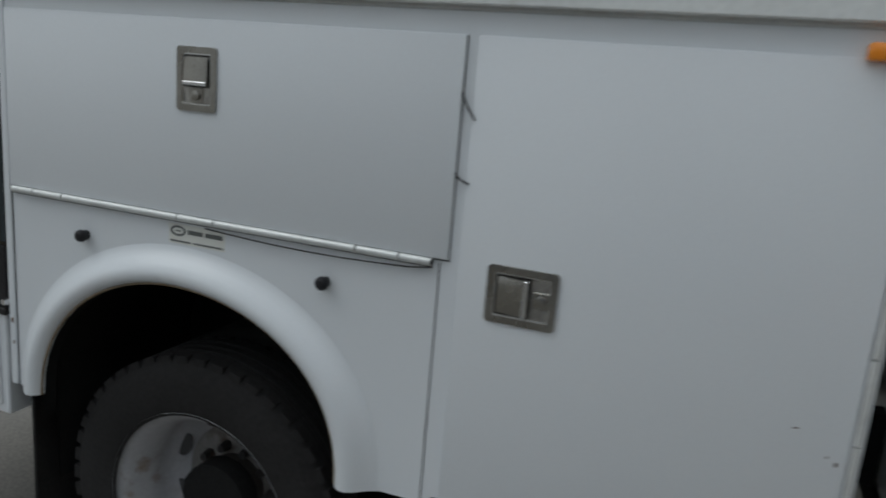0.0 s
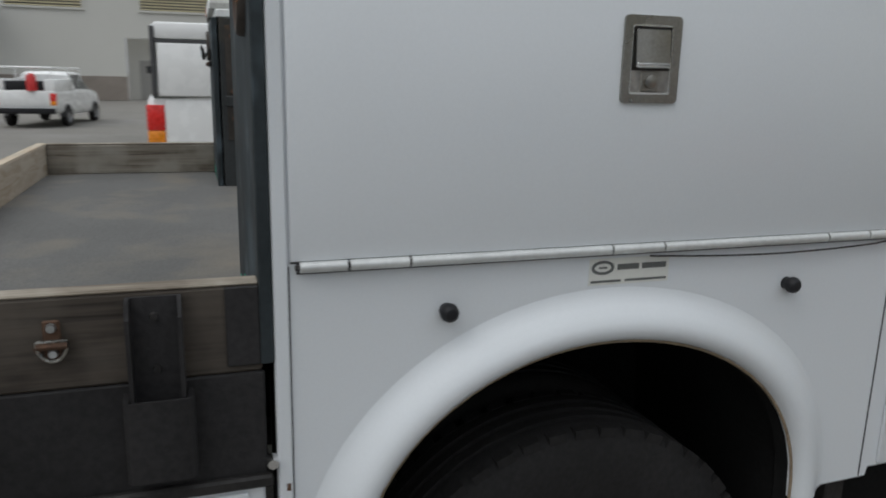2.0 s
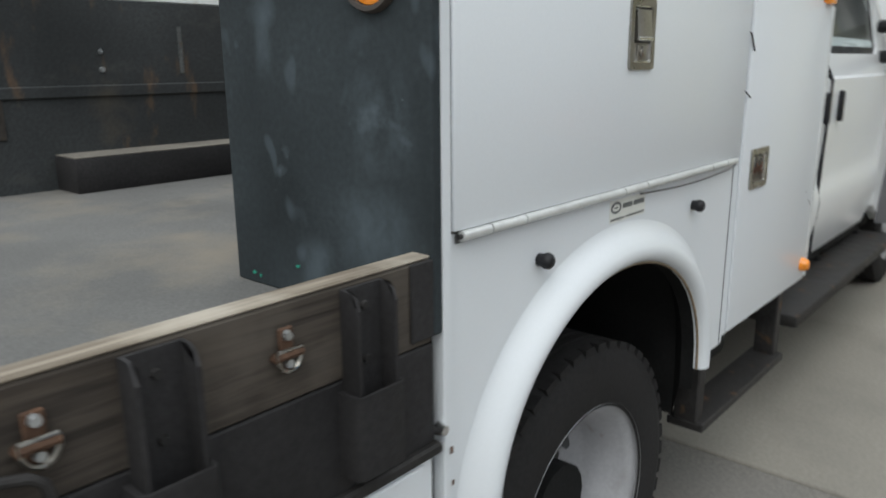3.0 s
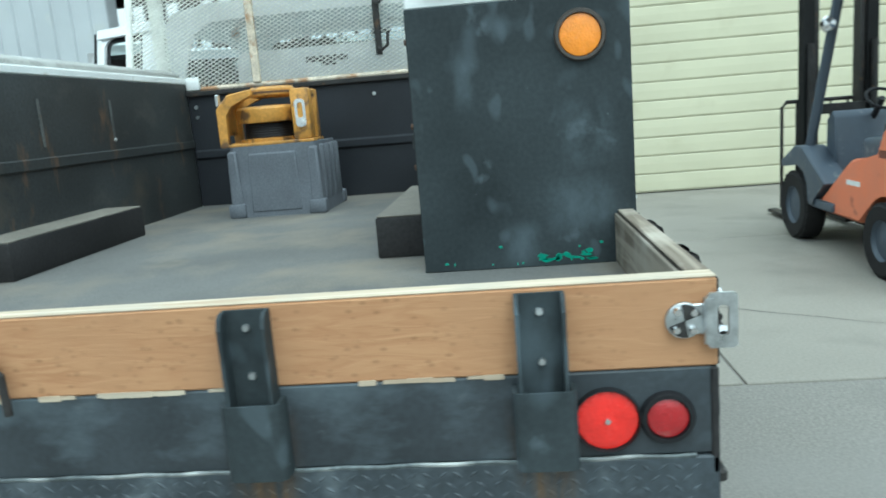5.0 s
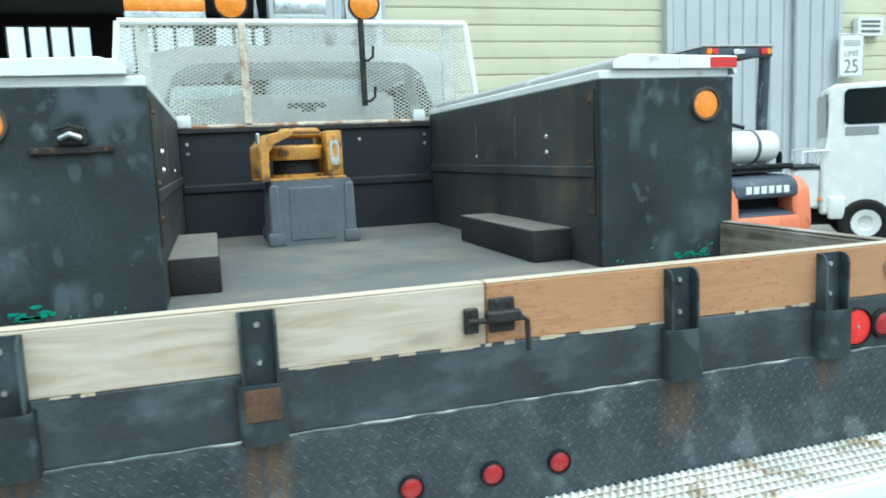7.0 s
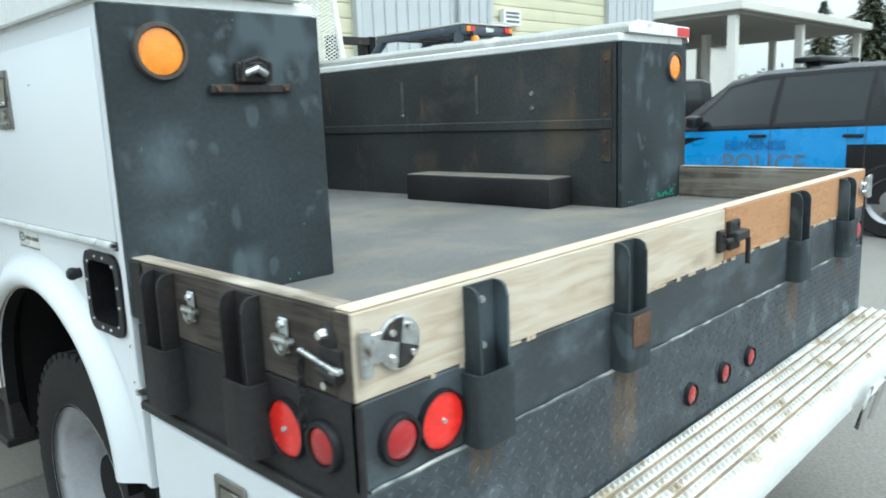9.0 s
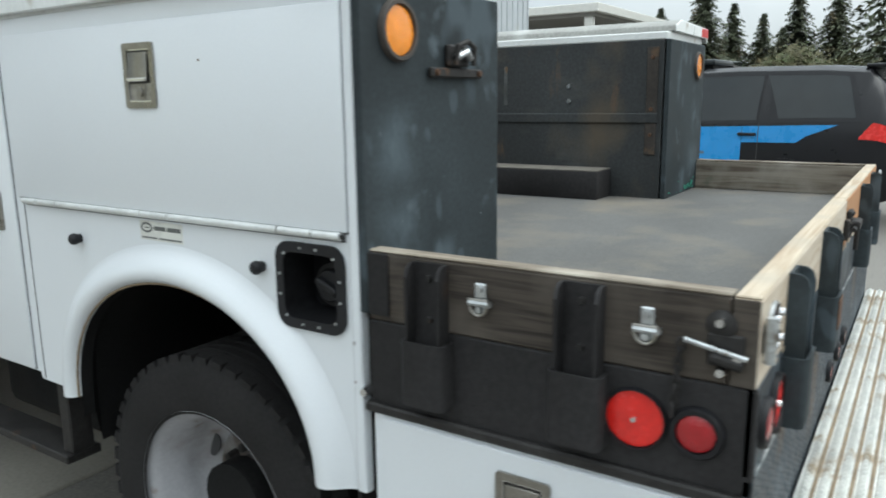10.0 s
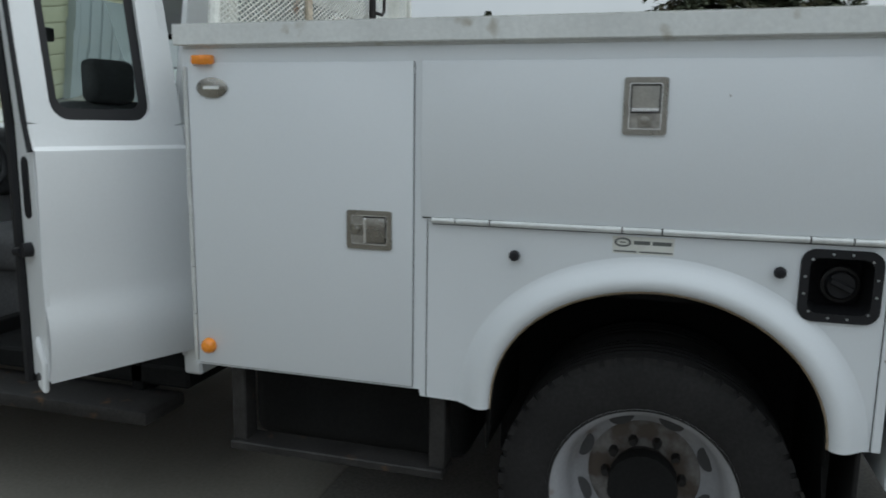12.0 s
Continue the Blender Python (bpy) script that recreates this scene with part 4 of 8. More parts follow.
# raised lugs of the tread plate
verts, faces = [], []
row = 0
z = 0.625
while z < 0.880:
    xx = -1.17 + (0.012 if row % 2 else 0)
    k = 0
    while xx < 1.17:
        up = (row + k) % 2
        dx, dz = (0.0085, 0.0065) if up else (0.0085, -0.0065)
        px, pz = -dz * 0.28, dx * 0.28
        i = len(verts)
        verts += [(xx - dx, -0.004, z - dz), (xx + px, -0.004, z + pz), (xx + dx, -0.004, z + dz), (xx - px, -0.004, z - pz), (xx, -0.0060, z)]
        faces += [(i, i + 1, i + 4), (i + 1, i + 2, i + 4), (i + 2, i + 3, i + 4), (i + 3, i, i + 4)]
        xx += 0.024
        k += 1
    z += 0.018
    row += 1
lug_mesh = bpy.data.meshes.new("tread_relief")
lug_mesh.from_pydata(verts, [], faces)
lug_mesh.materials.append(TREAD_DARK)
tagged(part("tread_relief", lug_mesh, None, low_skirt), kind="stuff")
part("skirt_weld", tube([(-1.18 + 0.03 * k, -0.002, 0.894 + 0.0010 * math.sin(k * 1.7)) for k in range(79)], 0.0036, 6), WORN_WELD, truck)
part("rear_board", box(-SIDE, 0.008, 0.0, 0.038, 1.033, 1.166, 0.003), PALE_WOOD, truck, "pale pine plank across the bed back")
for sx in (-1, 1):
    part("end_grain", box(sx * (SIDE - 0.001), sx * (SIDE + 0.002), 0.0015, 0.0375, 1.0345, 1.165, 0.001), OLD_WOOD, truck, "weathered dark end of the rear plank")
part("rear_board", box(0.011, SIDE, 0.0, 0.038, 1.033, 1.166, 0.003), ORANGE_WOOD, truck, "brown stained plank across the bed back")
for x0, x1 in ((-SIDE, 0.008), (0.011, SIDE)):
    part("board_edge", box(x0 + 0.001, x1 - 0.001, 0.001, 0.037, 1.166, 1.1705, 0.002), WOOD_TOP, truck)
rng = random.Random(3)
peel = []
for k in range(44):
    cx = rng.choice((-0.9, -0.35, -0.1, 0.15, 0.3, 0.75)) + rng.gauss(0, 0.07)
    w = rng.uniform(0.008, 0.05)
    peel.append(box(cx, cx + w, -0.0012 - 0.00004 * k, -0.0002, 1.0325 - rng.uniform(0.002, 0.006), 1.0345 + 0.00005 * k, 0))
tagged(part("splintered_edge", joined(*peel), WOOD_TOP, truck, "", 0), kind="stuff")
for x in (-0.93, -0.478, 0.494, 0.938):
    stake(("Y", -1), x, truck, True)
part("hitch_patch", box(-0.513, -0.443, -0.0440, -0.0412, 0.945, 1.010, 0.001), RUST, truck, "rusty patch plate on a stake pocket")
for sx in (-1, 1):
    round_lamp((sx * 1.030, 0.0, 0.957), "-y", 0.047, RED, truck, 0.004, "round_reflector", "round red reflector with centre screw", 0.006, True)
    round_lamp((sx * 1.119, 0.0, 0.957), "-y", 0.031, DARK_RED, truck, 0.010, "red_marker", "small round red marker lamp", 0.010)
    # corner latch hardware: a bolted disc and slotted plate on the rear board, a clasp round the corner
    dx, dr = (1.146, 0.027) if sx > 0 else (1.112, 0.041)
    disc = lathe([(0.0001, 0.007), (dr * 0.85, 0.007), (dr, 0.005), (dr, 0.0)], (sx * dx, -0.001, 1.106), "Y", 24, -1)
    corner = part("corner_hinge", joined(disc, rod((sx * 1.180, -0.012, 1.072), (sx * 1.180, -0.012, 1.140), 0.0085, 12), box(sx * dx, sx * 1.182, -0.002, -0.007, 1.084, 1.130, 0.002)), GALV, truck, "galvanised corner latch with bolted disc")
    for t0 in (0.35, 3.5):
        wedge = [(sx * dx, 1.106)] + [(sx * (dx + dr * 0.92 * math.cos(t0 + 0.35 * k)), 1.106 + dr * 0.92 * math.sin(t0 + 0.35 * k)) for k in range(5)]
        part("dark_wedge", prism(wedge, -0.0078, -0.0105, "Y"), IRON, corner, "dark worn plate on the disc")
    for t0 in (0.8, 2.2, 3.9, 5.4):
        part("corner_bolt", bolt((sx * (dx + dr * 0.66 * math.cos(t0)), -0.009, 1.106 + dr * 0.66 * math.sin(t0)), (0, -1, 0), 0.0075, 0.007), CHROME, corner)
    if sx > 0:
        part("slotted_hasp", frame_ring(rounded(1.176, 1.218, 1.066, 1.148, 0.007, 4), rounded(1.190, 1.206, 1.084, 1.130, 0.007, 4), -0.018, -0.012, "Y"), GALV, corner, "slotted galvanised hasp plate")
    clasp = part("side_clasp", joined(lathe([(0.0001, 0.008), (0.017, 0.007), (0.022, 0.004), (0.022, 0.0)], (sx * SIDE, 0.052, 1.124), "X", 20, sx), box(sx * SIDE, sx * (SIDE + 0.008), 0.018, 0.070, 1.062, 1.112, 0.003),
                                      rod((sx * (SIDE + 0.012), 0.018, 1.070), (sx * (SIDE + 0.012), 0.062, 1.078), 0.010, 10)), IRON, corner, "dark steel clasp on the plank end")
    for by, bz in ((0.052, 1.130), (0.026, 1.078), (0.048, 1.056)):
        part("corner_bolt", bolt((sx * (SIDE + 0.010), by, bz), (sx, 0, 0), 0.0095, 0.009), CHROME, clasp)
    if sx > 0:
        part("latch_handle", tube([(SIDE + 0.016, 0.055, 1.090), (SIDE + 0.020, 0.085, 1.086), (SIDE + 0.021, 0.118, 1.078), (SIDE + 0.021, 0.131, 1.068), (SIDE + 0.019, 0.146, 1.010), (SIDE + 0.018, 0.158, 0.968)], 0.0060, 10), IRON, clasp, "bent dark steel latch handle")
    else:
        part("latch_lever", tube([(-SIDE - 0.016, 0.012, 1.082), (-SIDE - 0.018, 0.050, 1.090), (-SIDE - 0.018, 0.100, 1.100)], 0.0042, 10), GALV, clasp, "bright lever of the clasp")
        for k in range(8):
            zc = 1.088 - 0.0148 * k
            ring = [(0.0055 * math.cos(t), 0.0115 * math.sin(t)) for t in [q * math.pi / 6 for q in range(12)]]
            pts = [(-SIDE - 0.014 + (u if k % 2 else 0.0), 0.106 + (0.0 if k % 2 else u) + 0.001 * k, zc + v) for u, v in ring]
            part("chain_link", tube(pts, 0.0024, 6, True), IRON, clasp)
for x in (-0.180, 0.008, 0.172):
    round_lamp((x, -0.004, 0.737), "-y", 0.024, DARK_RED, truck, 0.005, "red_marker", "small round red marker lamp", 0.009)
# gate latch at the joint of the two rear boards
gl = joined(box(-0.045, -0.012, -0.001, -0.014, 1.062, 1.118, 0.003), box(0.012, 0.072, -0.001, -0.014, 1.060, 1.135, 0.003), box(0.000, 0.080, -0.012, -0.036, 1.085, 1.110, 0.004),
            tube([(-0.04, -0.024, 1.092), (0.085, -0.024, 1.090), (0.096, -0.024, 1.082), (0.098, -0.024, 1.015)], 0.0065, 8))
gate = part("gate_latch", gl, IRON, truck, "black slide latch on the board joint")
for bx_, bz in ((0.028, 1.125), (0.056, 1.125), (-0.028, 1.105)):
    part("gate_bolt", bolt((bx_, -0.014, bz), (0, -1, 0), 0.006, 0.004), IRON, gate)
# hook bar on the left end plate
hb = joined(box(-0.990, -0.785, 0.686, 0.698, 1.492, 1.512, 0.003), box(-0.925, -0.845, 0.684, 0.699, 1.515, 1.560, 0.004), tube([(-0.92, 0.672, 1.518), (-0.918, 0.668, 1.556), (-0.885, 0.664, 1.566), (-0.852, 0.668, 1.556), (-0.85, 0.672, 1.518)], 0.006, 8))
hook = part("hook_bar", hb, IRON, truck, "rusty hook bar on the end plate")
part("hook_roller", tube([(-0.912, 0.676, 1.534), (-0.885, 0.668, 1.545), (-0.858, 0.676, 1.534)], 0.009, 10), GALV, hook)
for x in (-0.972, -0.803):
    part("hook_bolt", bolt((x, 0.686, 1.502), (0, -1, 0), 0.008, 0.006), RUST, hook)

# step bumper with serrated tread
bump = part("step_bumper", box(-1.19, 1.19, -0.215, -0.008, 0.560, 0.648, 0.008, 2), WHITE_LID, truck, "white step bumper with a bright tread top")
part("bumper_tread", box(-1.185, 1.185, -0.205, -0.010, 0.648, 0.656, 0.002), TREAD_BRIGHT, bump, "bright serrated tread strip")
verts, faces = [], []
for r in range(6):
    yy = -0.190 + r * 0.033
    k = 0
    xx = -1.17
    while xx < 1.17:
        i = len(verts)
        a = 0.006
        verts += [(xx - a, yy - 0.008, 0.656), (xx + a, yy - 0.008, 0.656), (xx + a, yy + 0.008, 0.656), (xx - a, yy + 0.008, 0.656), (xx - a * 0.3, yy - 0.003, 0.666), (xx + a * 0.3, yy - 0.003, 0.666), (xx + a * 0.3, yy + 0.003, 0.666), (xx - a * 0.3, yy + 0.003, 0.666)]
        faces += [(i, i + 1, i + 5, i + 4), (i + 1, i + 2, i + 6, i + 5), (i + 2, i + 3, i + 7, i + 6), (i + 3, i, i + 4, i + 7), (i + 4, i + 5, i + 6, i + 7)]
        xx += 0.021
teeth = bpy.data.meshes.new("tread_teeth")
teeth.from_pydata(verts, [], faces)
teeth.materials.append(TREAD_BRIGHT)
tagged(part("tread_teeth", teeth, None, bump), kind="stuff")
for r in range(5):
    yy = -0.1735 + r * 0.033
    part("tread_groove", box(-1.18, 1.18, yy - 0.004, yy + 0.004, 0.6555, 0.6572, 0), DIRT, bump)
part("grab_loop", tube([(0.42, -0.225, 0.50), (0.42, -0.250, 0.60), (0.43, -0.255, 0.62), (0.51, -0.255, 0.62), (0.52, -0.250, 0.60), (0.52, -0.225, 0.50)], 0.011, 10), CHROME, bump, "bright steel grab loop")
part("hitch_plate", box(-0.35, 0.35, -0.10, 0.0, 0.40, 0.56, 0.006), DARK_STEEL, truck)

# chassis below
for sx in (-1, 1):
    part("frame_rail", box(sx * 0.36, sx * 0.44, 0.05, 6.1, 0.60, 0.80, 0.006), DARK_STEEL, truck)
for y in (0.3, 0.9, 1.9, 2.6, 3.6, 4.6):
    part("cross_member", box(-0.40, 0.40, y, y + 0.08, 0.64, 0.76, 0.004), DARK_STEEL, truck)
part("underfloor", box(-1.10, 1.10, 0.05, 2.66, 0.985, 1.0, 0), DARK_STEEL, truck)
part("rear_axle", lathe([(0.05, -0.95), (0.05, -0.18), (0.15, -0.12), (0.18, 0.0), (0.15, 0.12), (0.05, 0.18), (0.05, 0.95)], (0, 1.285, 0.415), "X", 20), DARK_STEEL, truck)
part("front_axle", rod((-0.85, 5.48, 0.36), (0.85, 5.48, 0.36), 0.045, 14), DARK_STEEL, truck)
part("drive_shaft", rod((0, 1.4, 0.45), (0, 4.0, 0.62), 0.045, 14), DARK_STEEL, truck)
part("fuel_tank", box(-0.33, 0.33, 0.2, 0.9, 0.45, 0.66, 0.04, 3), DARK_STEEL, truck)
part("exhaust_pipe", tube([(0.55, 4.2, 0.50), (0.60, 3.2, 0.48), (0.58, 2.2, 0.48), (0.52, 1.9, 0.52)], 0.045, 12), IRON, truck)
part("muffler", rod((0.58, 2.9, 0.49), (0.58, 3.6, 0.49), 0.11, 18, bev=0.02), IRON, truck)
for sx in (-1, 1):
    part("leaf_spring", prism([(0.65, 0.62), (1.33, 0.50), (2.0, 0.62), (2.0, 0.66), (1.33, 0.56), (0.65, 0.66)], sx * 0.46, sx * 0.53, "X"), DARK_STEEL, truck)


def tyre_bm(x0, x1, y, z, r, rim):
    """A tyre with rounded shoulders and side ribs, its axle along x."""
    w = x1 - x0
    prof = [(rim, 0.02 * w), (rim + 0.012, 0.0), (rim + (r - rim) * 0.35, -0.02 * w), (rim + (r - rim) * 0.62, -0.025 * w), (r - 0.022, 0.03 * w), (r - 0.006, 0.10 * w), (r, 0.17 * w),
            (r, 0.30 * w), (r - 0.009, 0.31 * w), (r - 0.009, 0.35 * w), (r, 0.36 * w), (r, 0.48 * w), (r - 0.009, 0.49 * w), (r - 0.009, 0.53 * w), (r, 0.54 * w),
            (r, 0.66 * w), (r - 0.009, 0.67 * w), (r - 0.009, 0.71 * w), (r, 0.72 * w), (r, 0.83 * w), (r - 0.006, 0.90 * w), (r - 0.022, 0.97 * w), (rim + (r - rim) * 0.62, 1.025 * w), (rim + (r - rim) * 0.35, 1.02 * w), (rim + 0.012, 1.0 * w), (rim, 0.98 * w)]
    return lathe(prof, (x0, y, z), "X", 56)


def tread_blocks(x0, x1, y, z, r, n=48):
    """Shoulder lugs all round a tyre."""
    w = x1 - x0
    verts, faces = [], []
    for k in range(n):
        t = 2 * math.pi * k / n
        dt = 2 * math.pi / n * 0.33
        for a0, a1 in ((0.045 * w, 0.16 * w), (0.84 * w, 0.955 * w)):
            i = len(verts)
            for rr in (r - 0.03, r + 0.0005):
                for tt in (t - dt, t + dt):
                    for a in (a0, a1):
                        verts.append((x0 + a, y + rr * math.cos(tt), z + rr * math.sin(tt)))
            faces += [(i, i + 1, i + 3, i + 2), (i + 4, i + 6, i + 7, i + 5), (i, i + 4, i + 5, i + 1), (i + 2, i + 3, i + 7, i + 6), (i, i + 2, i + 6, i + 4), (i + 1, i + 5, i + 7, i + 3)]
    bm = bmesh.new()
    me = bpy.data.meshes.new("tmp")
    me.from_pydata(verts, [], faces)
    bm.from_mesh(me)
    bpy.data.meshes.remove(me)
    return bm


def truck_wheel(parent, s, y, xo, dual):
    """A steel wheel; the outer one of a rear pair is deeply dished."""
    z, r, rim = 0.415, 0.415, 0.262
    w = 0.205
    x_out, x_in = s * xo, s * (xo - w)
    wheel = part("wheel", lathe([(0.0001, -0.03), (0.10, -0.03), (0.10, 0.03), (0.0001, 0.03)], (s * (xo - w * 0.5), y, z), "X", 16), DARK_STEEL, parent, "white steel wheel with black truck tyre")
    part("tyre", tyre_bm(min(x_out, x_in), max(x_out, x_in), y, z, r, rim), RUBBER, wheel, "black ribbed truck tyre")
    tagged(part("tread_relief", tread_blocks(min(x_out, x_in), max(x_out, x_in), y, z, r), RUBBER, wheel, "", 0), kind="stuff")
    if dual:
        rp = [(rim + 0.008, 0.0), (rim + 0.010, -0.012), (rim - 0.004, -0.020), (rim - 0.022, -0.035), (rim - 0.028, -0.07), (rim - 0.036, -0.078), (rim - 0.038, -0.13), (rim - 0.054, -0.165), (0.166, -0.185)]
        disc = [(0.166, -0.185), (0.152, -0.178), (0.10, -0.176), (0.0001, -0.176)]
        face = -0.178
    else:
        rp = [(rim + 0.008, 0.0), (rim + 0.010, -0.012), (rim - 0.010, -0.03), (rim - 0.03, -0.06), (0.20, -0.03), (0.165, 0.02), (0.15, 0.035), (0.10, 0.036), (0.0001, 0.036)]
        face = 0.034
    if dual:
        part("wheel_disc", lathe(disc, (x_out, y, z), "X", 48, s), RIM_DIRT_SHADE, wheel, "dirty grey wheel disc, darkened as if shaded in its dish")
    part("rim", lathe(rp, (x_out, y, z), "X", 48, s), RIM_WHITE, wheel, "white painted steel rim", 50)
    for k in range(8):
        t = 2 * math.pi * (k + 0.5) / 8
        rr = 0.190
        ang = -0.173 if dual else -0.01
        hole = lathe([(0.023, -0.002), (0.026, 0.004), (0.0001, 0.0045)], (0, 0, 0), "X", 16, s)
        moved(hole, Matrix.Translation((x_out + s * ang, y + rr * math.cos(t), z + rr * math.sin(t))) @ Matrix.Rotation(t, 4, 'X') @ Matrix.Diagonal((1, 0.9, 1.5, 1)))
        part("hand_hole", hole, GAP, wheel)
    for k in range(10):
        t = 2 * math.pi * k / 10
        c = Vector((x_out + s * face, y + 0.112 * math.cos(t), z + 0.112 * math.sin(t)))
        part("lug_nut", rod(c, c + Vector((s * 0.035, 0, 0)), 0.015, 6, 0.012), IRON if dual else CHROME, wheel)
    hub = [(0.088, 0.0), (0.086, 0.05), (0.080, 0.078), (0.068, 0.088), (0.0001, 0.090)] if dual else [(0.082, 0.0), (0.080, 0.05), (0.065, 0.085), (0.05, 0.095), (0.0001, 0.10)]
    part("hub", lathe(hub, (x_out + s * face, y, z), "X", 24, s), HUB_BROWN if dual else IRON, wheel, "dull brown hub" if dual else "")


for sx in (-1, 1):
    truck_wheel(truck, sx, 1.285, 1.150, True)
    iw = part("inner_tyre", joined(tyre_bm(min(sx * 0.905, sx * 0.70), max(sx * 0.905, sx * 0.70), 1.285, 0.415, 0.415, 0.262), rod((sx * 0.78, 1.285, 0.415), (sx * 0.82, 1.285, 0.415), 0.27, 24)), RUBBER, truck)
    truck_wheel(truck, sx, 5.48, 0.985, False)

# small chips and specks in the paint of the side panels
for sx, y, z, w, h in ((1, 2.585, 1.015, 0.008, 0.002), (1, 2.655, 0.965, 0.004, 0.007), (1, 2.64, 0.975, 0.003, 0.004), (-1, 1.135, 1.535, 0.004, 0.004), (-1, 0.735, 0.98, 0.003, 0.006), (-1, 0.735, 0.90, 0.003, 0.004), (1, 0.735, 0.84, 0.006, 0.012), (1, 0.738, 0.78, 0.004, 0.008)):
    part("paint_chip", box(sx * (SIDE + 0.0085), sx * (SIDE + 0.0097), y - w / 2, y + w / 2, z - h / 2, z + h / 2, 0), RUST, truck, "", 0)

# ---- cab of the truck ----
CAB_PROFILE = [(0.50, 0.940), (0.60, 0.975), (0.72, 1.002), (0.79, 1.008), (0.83, 1.007), (0.865, 1.000), (0.90, 0.991), (0.94, 0.987), (1.10, 0.996), (1.345, 1.002), (1.362, 1.000), (1.374, 0.976), (1.44, 0.962), (1.75, 0.905), (1.95, 0.862), (2.03, 0.81)]


def cab_x(z):
    return float(np.interp(z, [p[0] for p in CAB_PROFILE], [p[1] for p in CAB_PROFILE]))


def cab_side(s, y0, y1, zb, win=None, drop=0.0):
    """One piece of the cab's side skin from y0 to y1, with a window hole win = (y0, y1, z0, z1, radius, lean)."""
    bm = bmesh.new()
    def v(y, z, inset=0.0):
        return bm.verts.new((s * (cab_x(z) - inset), y, z))
    zs = [zb] + [z for z, _ in CAB_PROFILE if z > zb + 0.02 and z < 1.44] + [1.44]
    ys = [y0, (y0 + y1) / 2, y1]
    if drop:
        ys = [y0 + (y1 - y0) * k / 8 for k in range(9)]
    grid = [[v(y, max(z, zb + drop * (1 - (y - y0) / (y1 - y0)) ** 1.6)) for y in ys] for z in zs]
    for a, b in zip(grid, grid[1:]):
        for k in range(len(ys) - 1):
            bm.faces.new((a[k], a[k + 1], b[k + 1], b[k]))
    zt = 2.03
    if win:
        wy0, wy1, wz0, wz1, r, lean = win
        def leaned(pts):
            return [(y + lean * (z - wz0), z) for y, z in pts]
        inner = leaned(rounded(wy0, wy1, wz0, wz1, r, 5))
        outer = []
        for (y, z) in rounded(wy0, wy1, wz0, wz1, r, 5):
            fy, fz = (y - wy0) / (wy1 - wy0) * 2 - 1, (z - wz0) / (wz1 - wz0) * 2 - 1
            m = max(abs(fy), abs(fz))
            fy, fz = fy / m, fz / m
            outer.append((y0 + (fy + 1) / 2 * (y1 - y0), 1.44 + (fz + 1) / 2 * (zt - 1.44)))
        ro, ri, rd = [v(y, z) for y, z in outer], [v(y, z) for y, z in inner], [v(y, z, 0.025) for y, z in inner]
        n = len(ro)
        for k in range(n):
            j = (k + 1) % n
            bm.faces.new((ro[k], ro[j], ri[j], ri[k]))
            bm.faces.new((ri[k], ri[j], rd[j], rd[k]))
    return bm


def pane(s, win, inset=0.02):
    wy0, wy1, wz0, wz1, r, lean = win
    bm = bmesh.new()
    bm.faces.new([bm.verts.new((s * (cab_x(z) - inset), y + lean * (z - wz0), z)) for y, z in rounded(wy0, wy1, wz0, wz1, r, 5)])
    return bm


def gasket(s, win):
    wy0, wy1, wz0, wz1, r, lean = win
    o, i = rounded(wy0, wy1, wz0, wz1, r, 5), rounded(wy0 + 0.03, wy1 - 0.03, wz0 + 0.035, wz1 - 0.03, max(0.02, r - 0.02), 5)
    bm = bmesh.new()
    a = [bm.verts.new((s * (cab_x(z) - 0.016), y + lean * (z - wz0), z)) for y, z in o]
    b = [bm.verts.new((s * (cab_x(z) - 0.019), y + lean * (z - wz0), z)) for y, z in i]
    for k in range(len(a)):
        j = (k + 1) % len(a)
        bm.faces.new((a[k], a[j], b[j], b[k]))
    return bm


REAR_WIN = (2.975, 3.485, 1.452, 1.965, 0.06, 0.0)
FRONT_WIN = (3.64, 4.62, 1.475, 1.965, 0.05, -0.12)
rear = part("rear_door", cab_side(1, 2.885, 3.565, 0.50, REAR_WIN, 0.20), CAB_WHITE, truck, "white rear cab door with dark framed window", 24)
glass = part("window_pane", pane(1, REAR_WIN), CLEAR_GLASS, rear)
glass.visible_shadow = False
part("window_gasket", gasket(1, REAR_WIN), BLACK_PLASTIC, rear)
part("shut_face", box(0.84, 0.985, 3.540, 3.567, 0.52, 1.43, 0.01, 2), CAB_WHITE, rear)
part("pillar_face", prism([(0.875, 1.43), (0.965, 1.43), (0.85, 2.02), (0.78, 2.02)], 3.540, 3.567, "Y", 0.006), CAB_WHITE, rear)
part("weather_strip", tube([(0.985, 3.569, 0.55), (1.0, 3.569, 1.36), (0.955, 3.569, 1.46), (0.855, 3.569, 1.99)], 0.012, 8), BLACK_PLASTIC, rear)
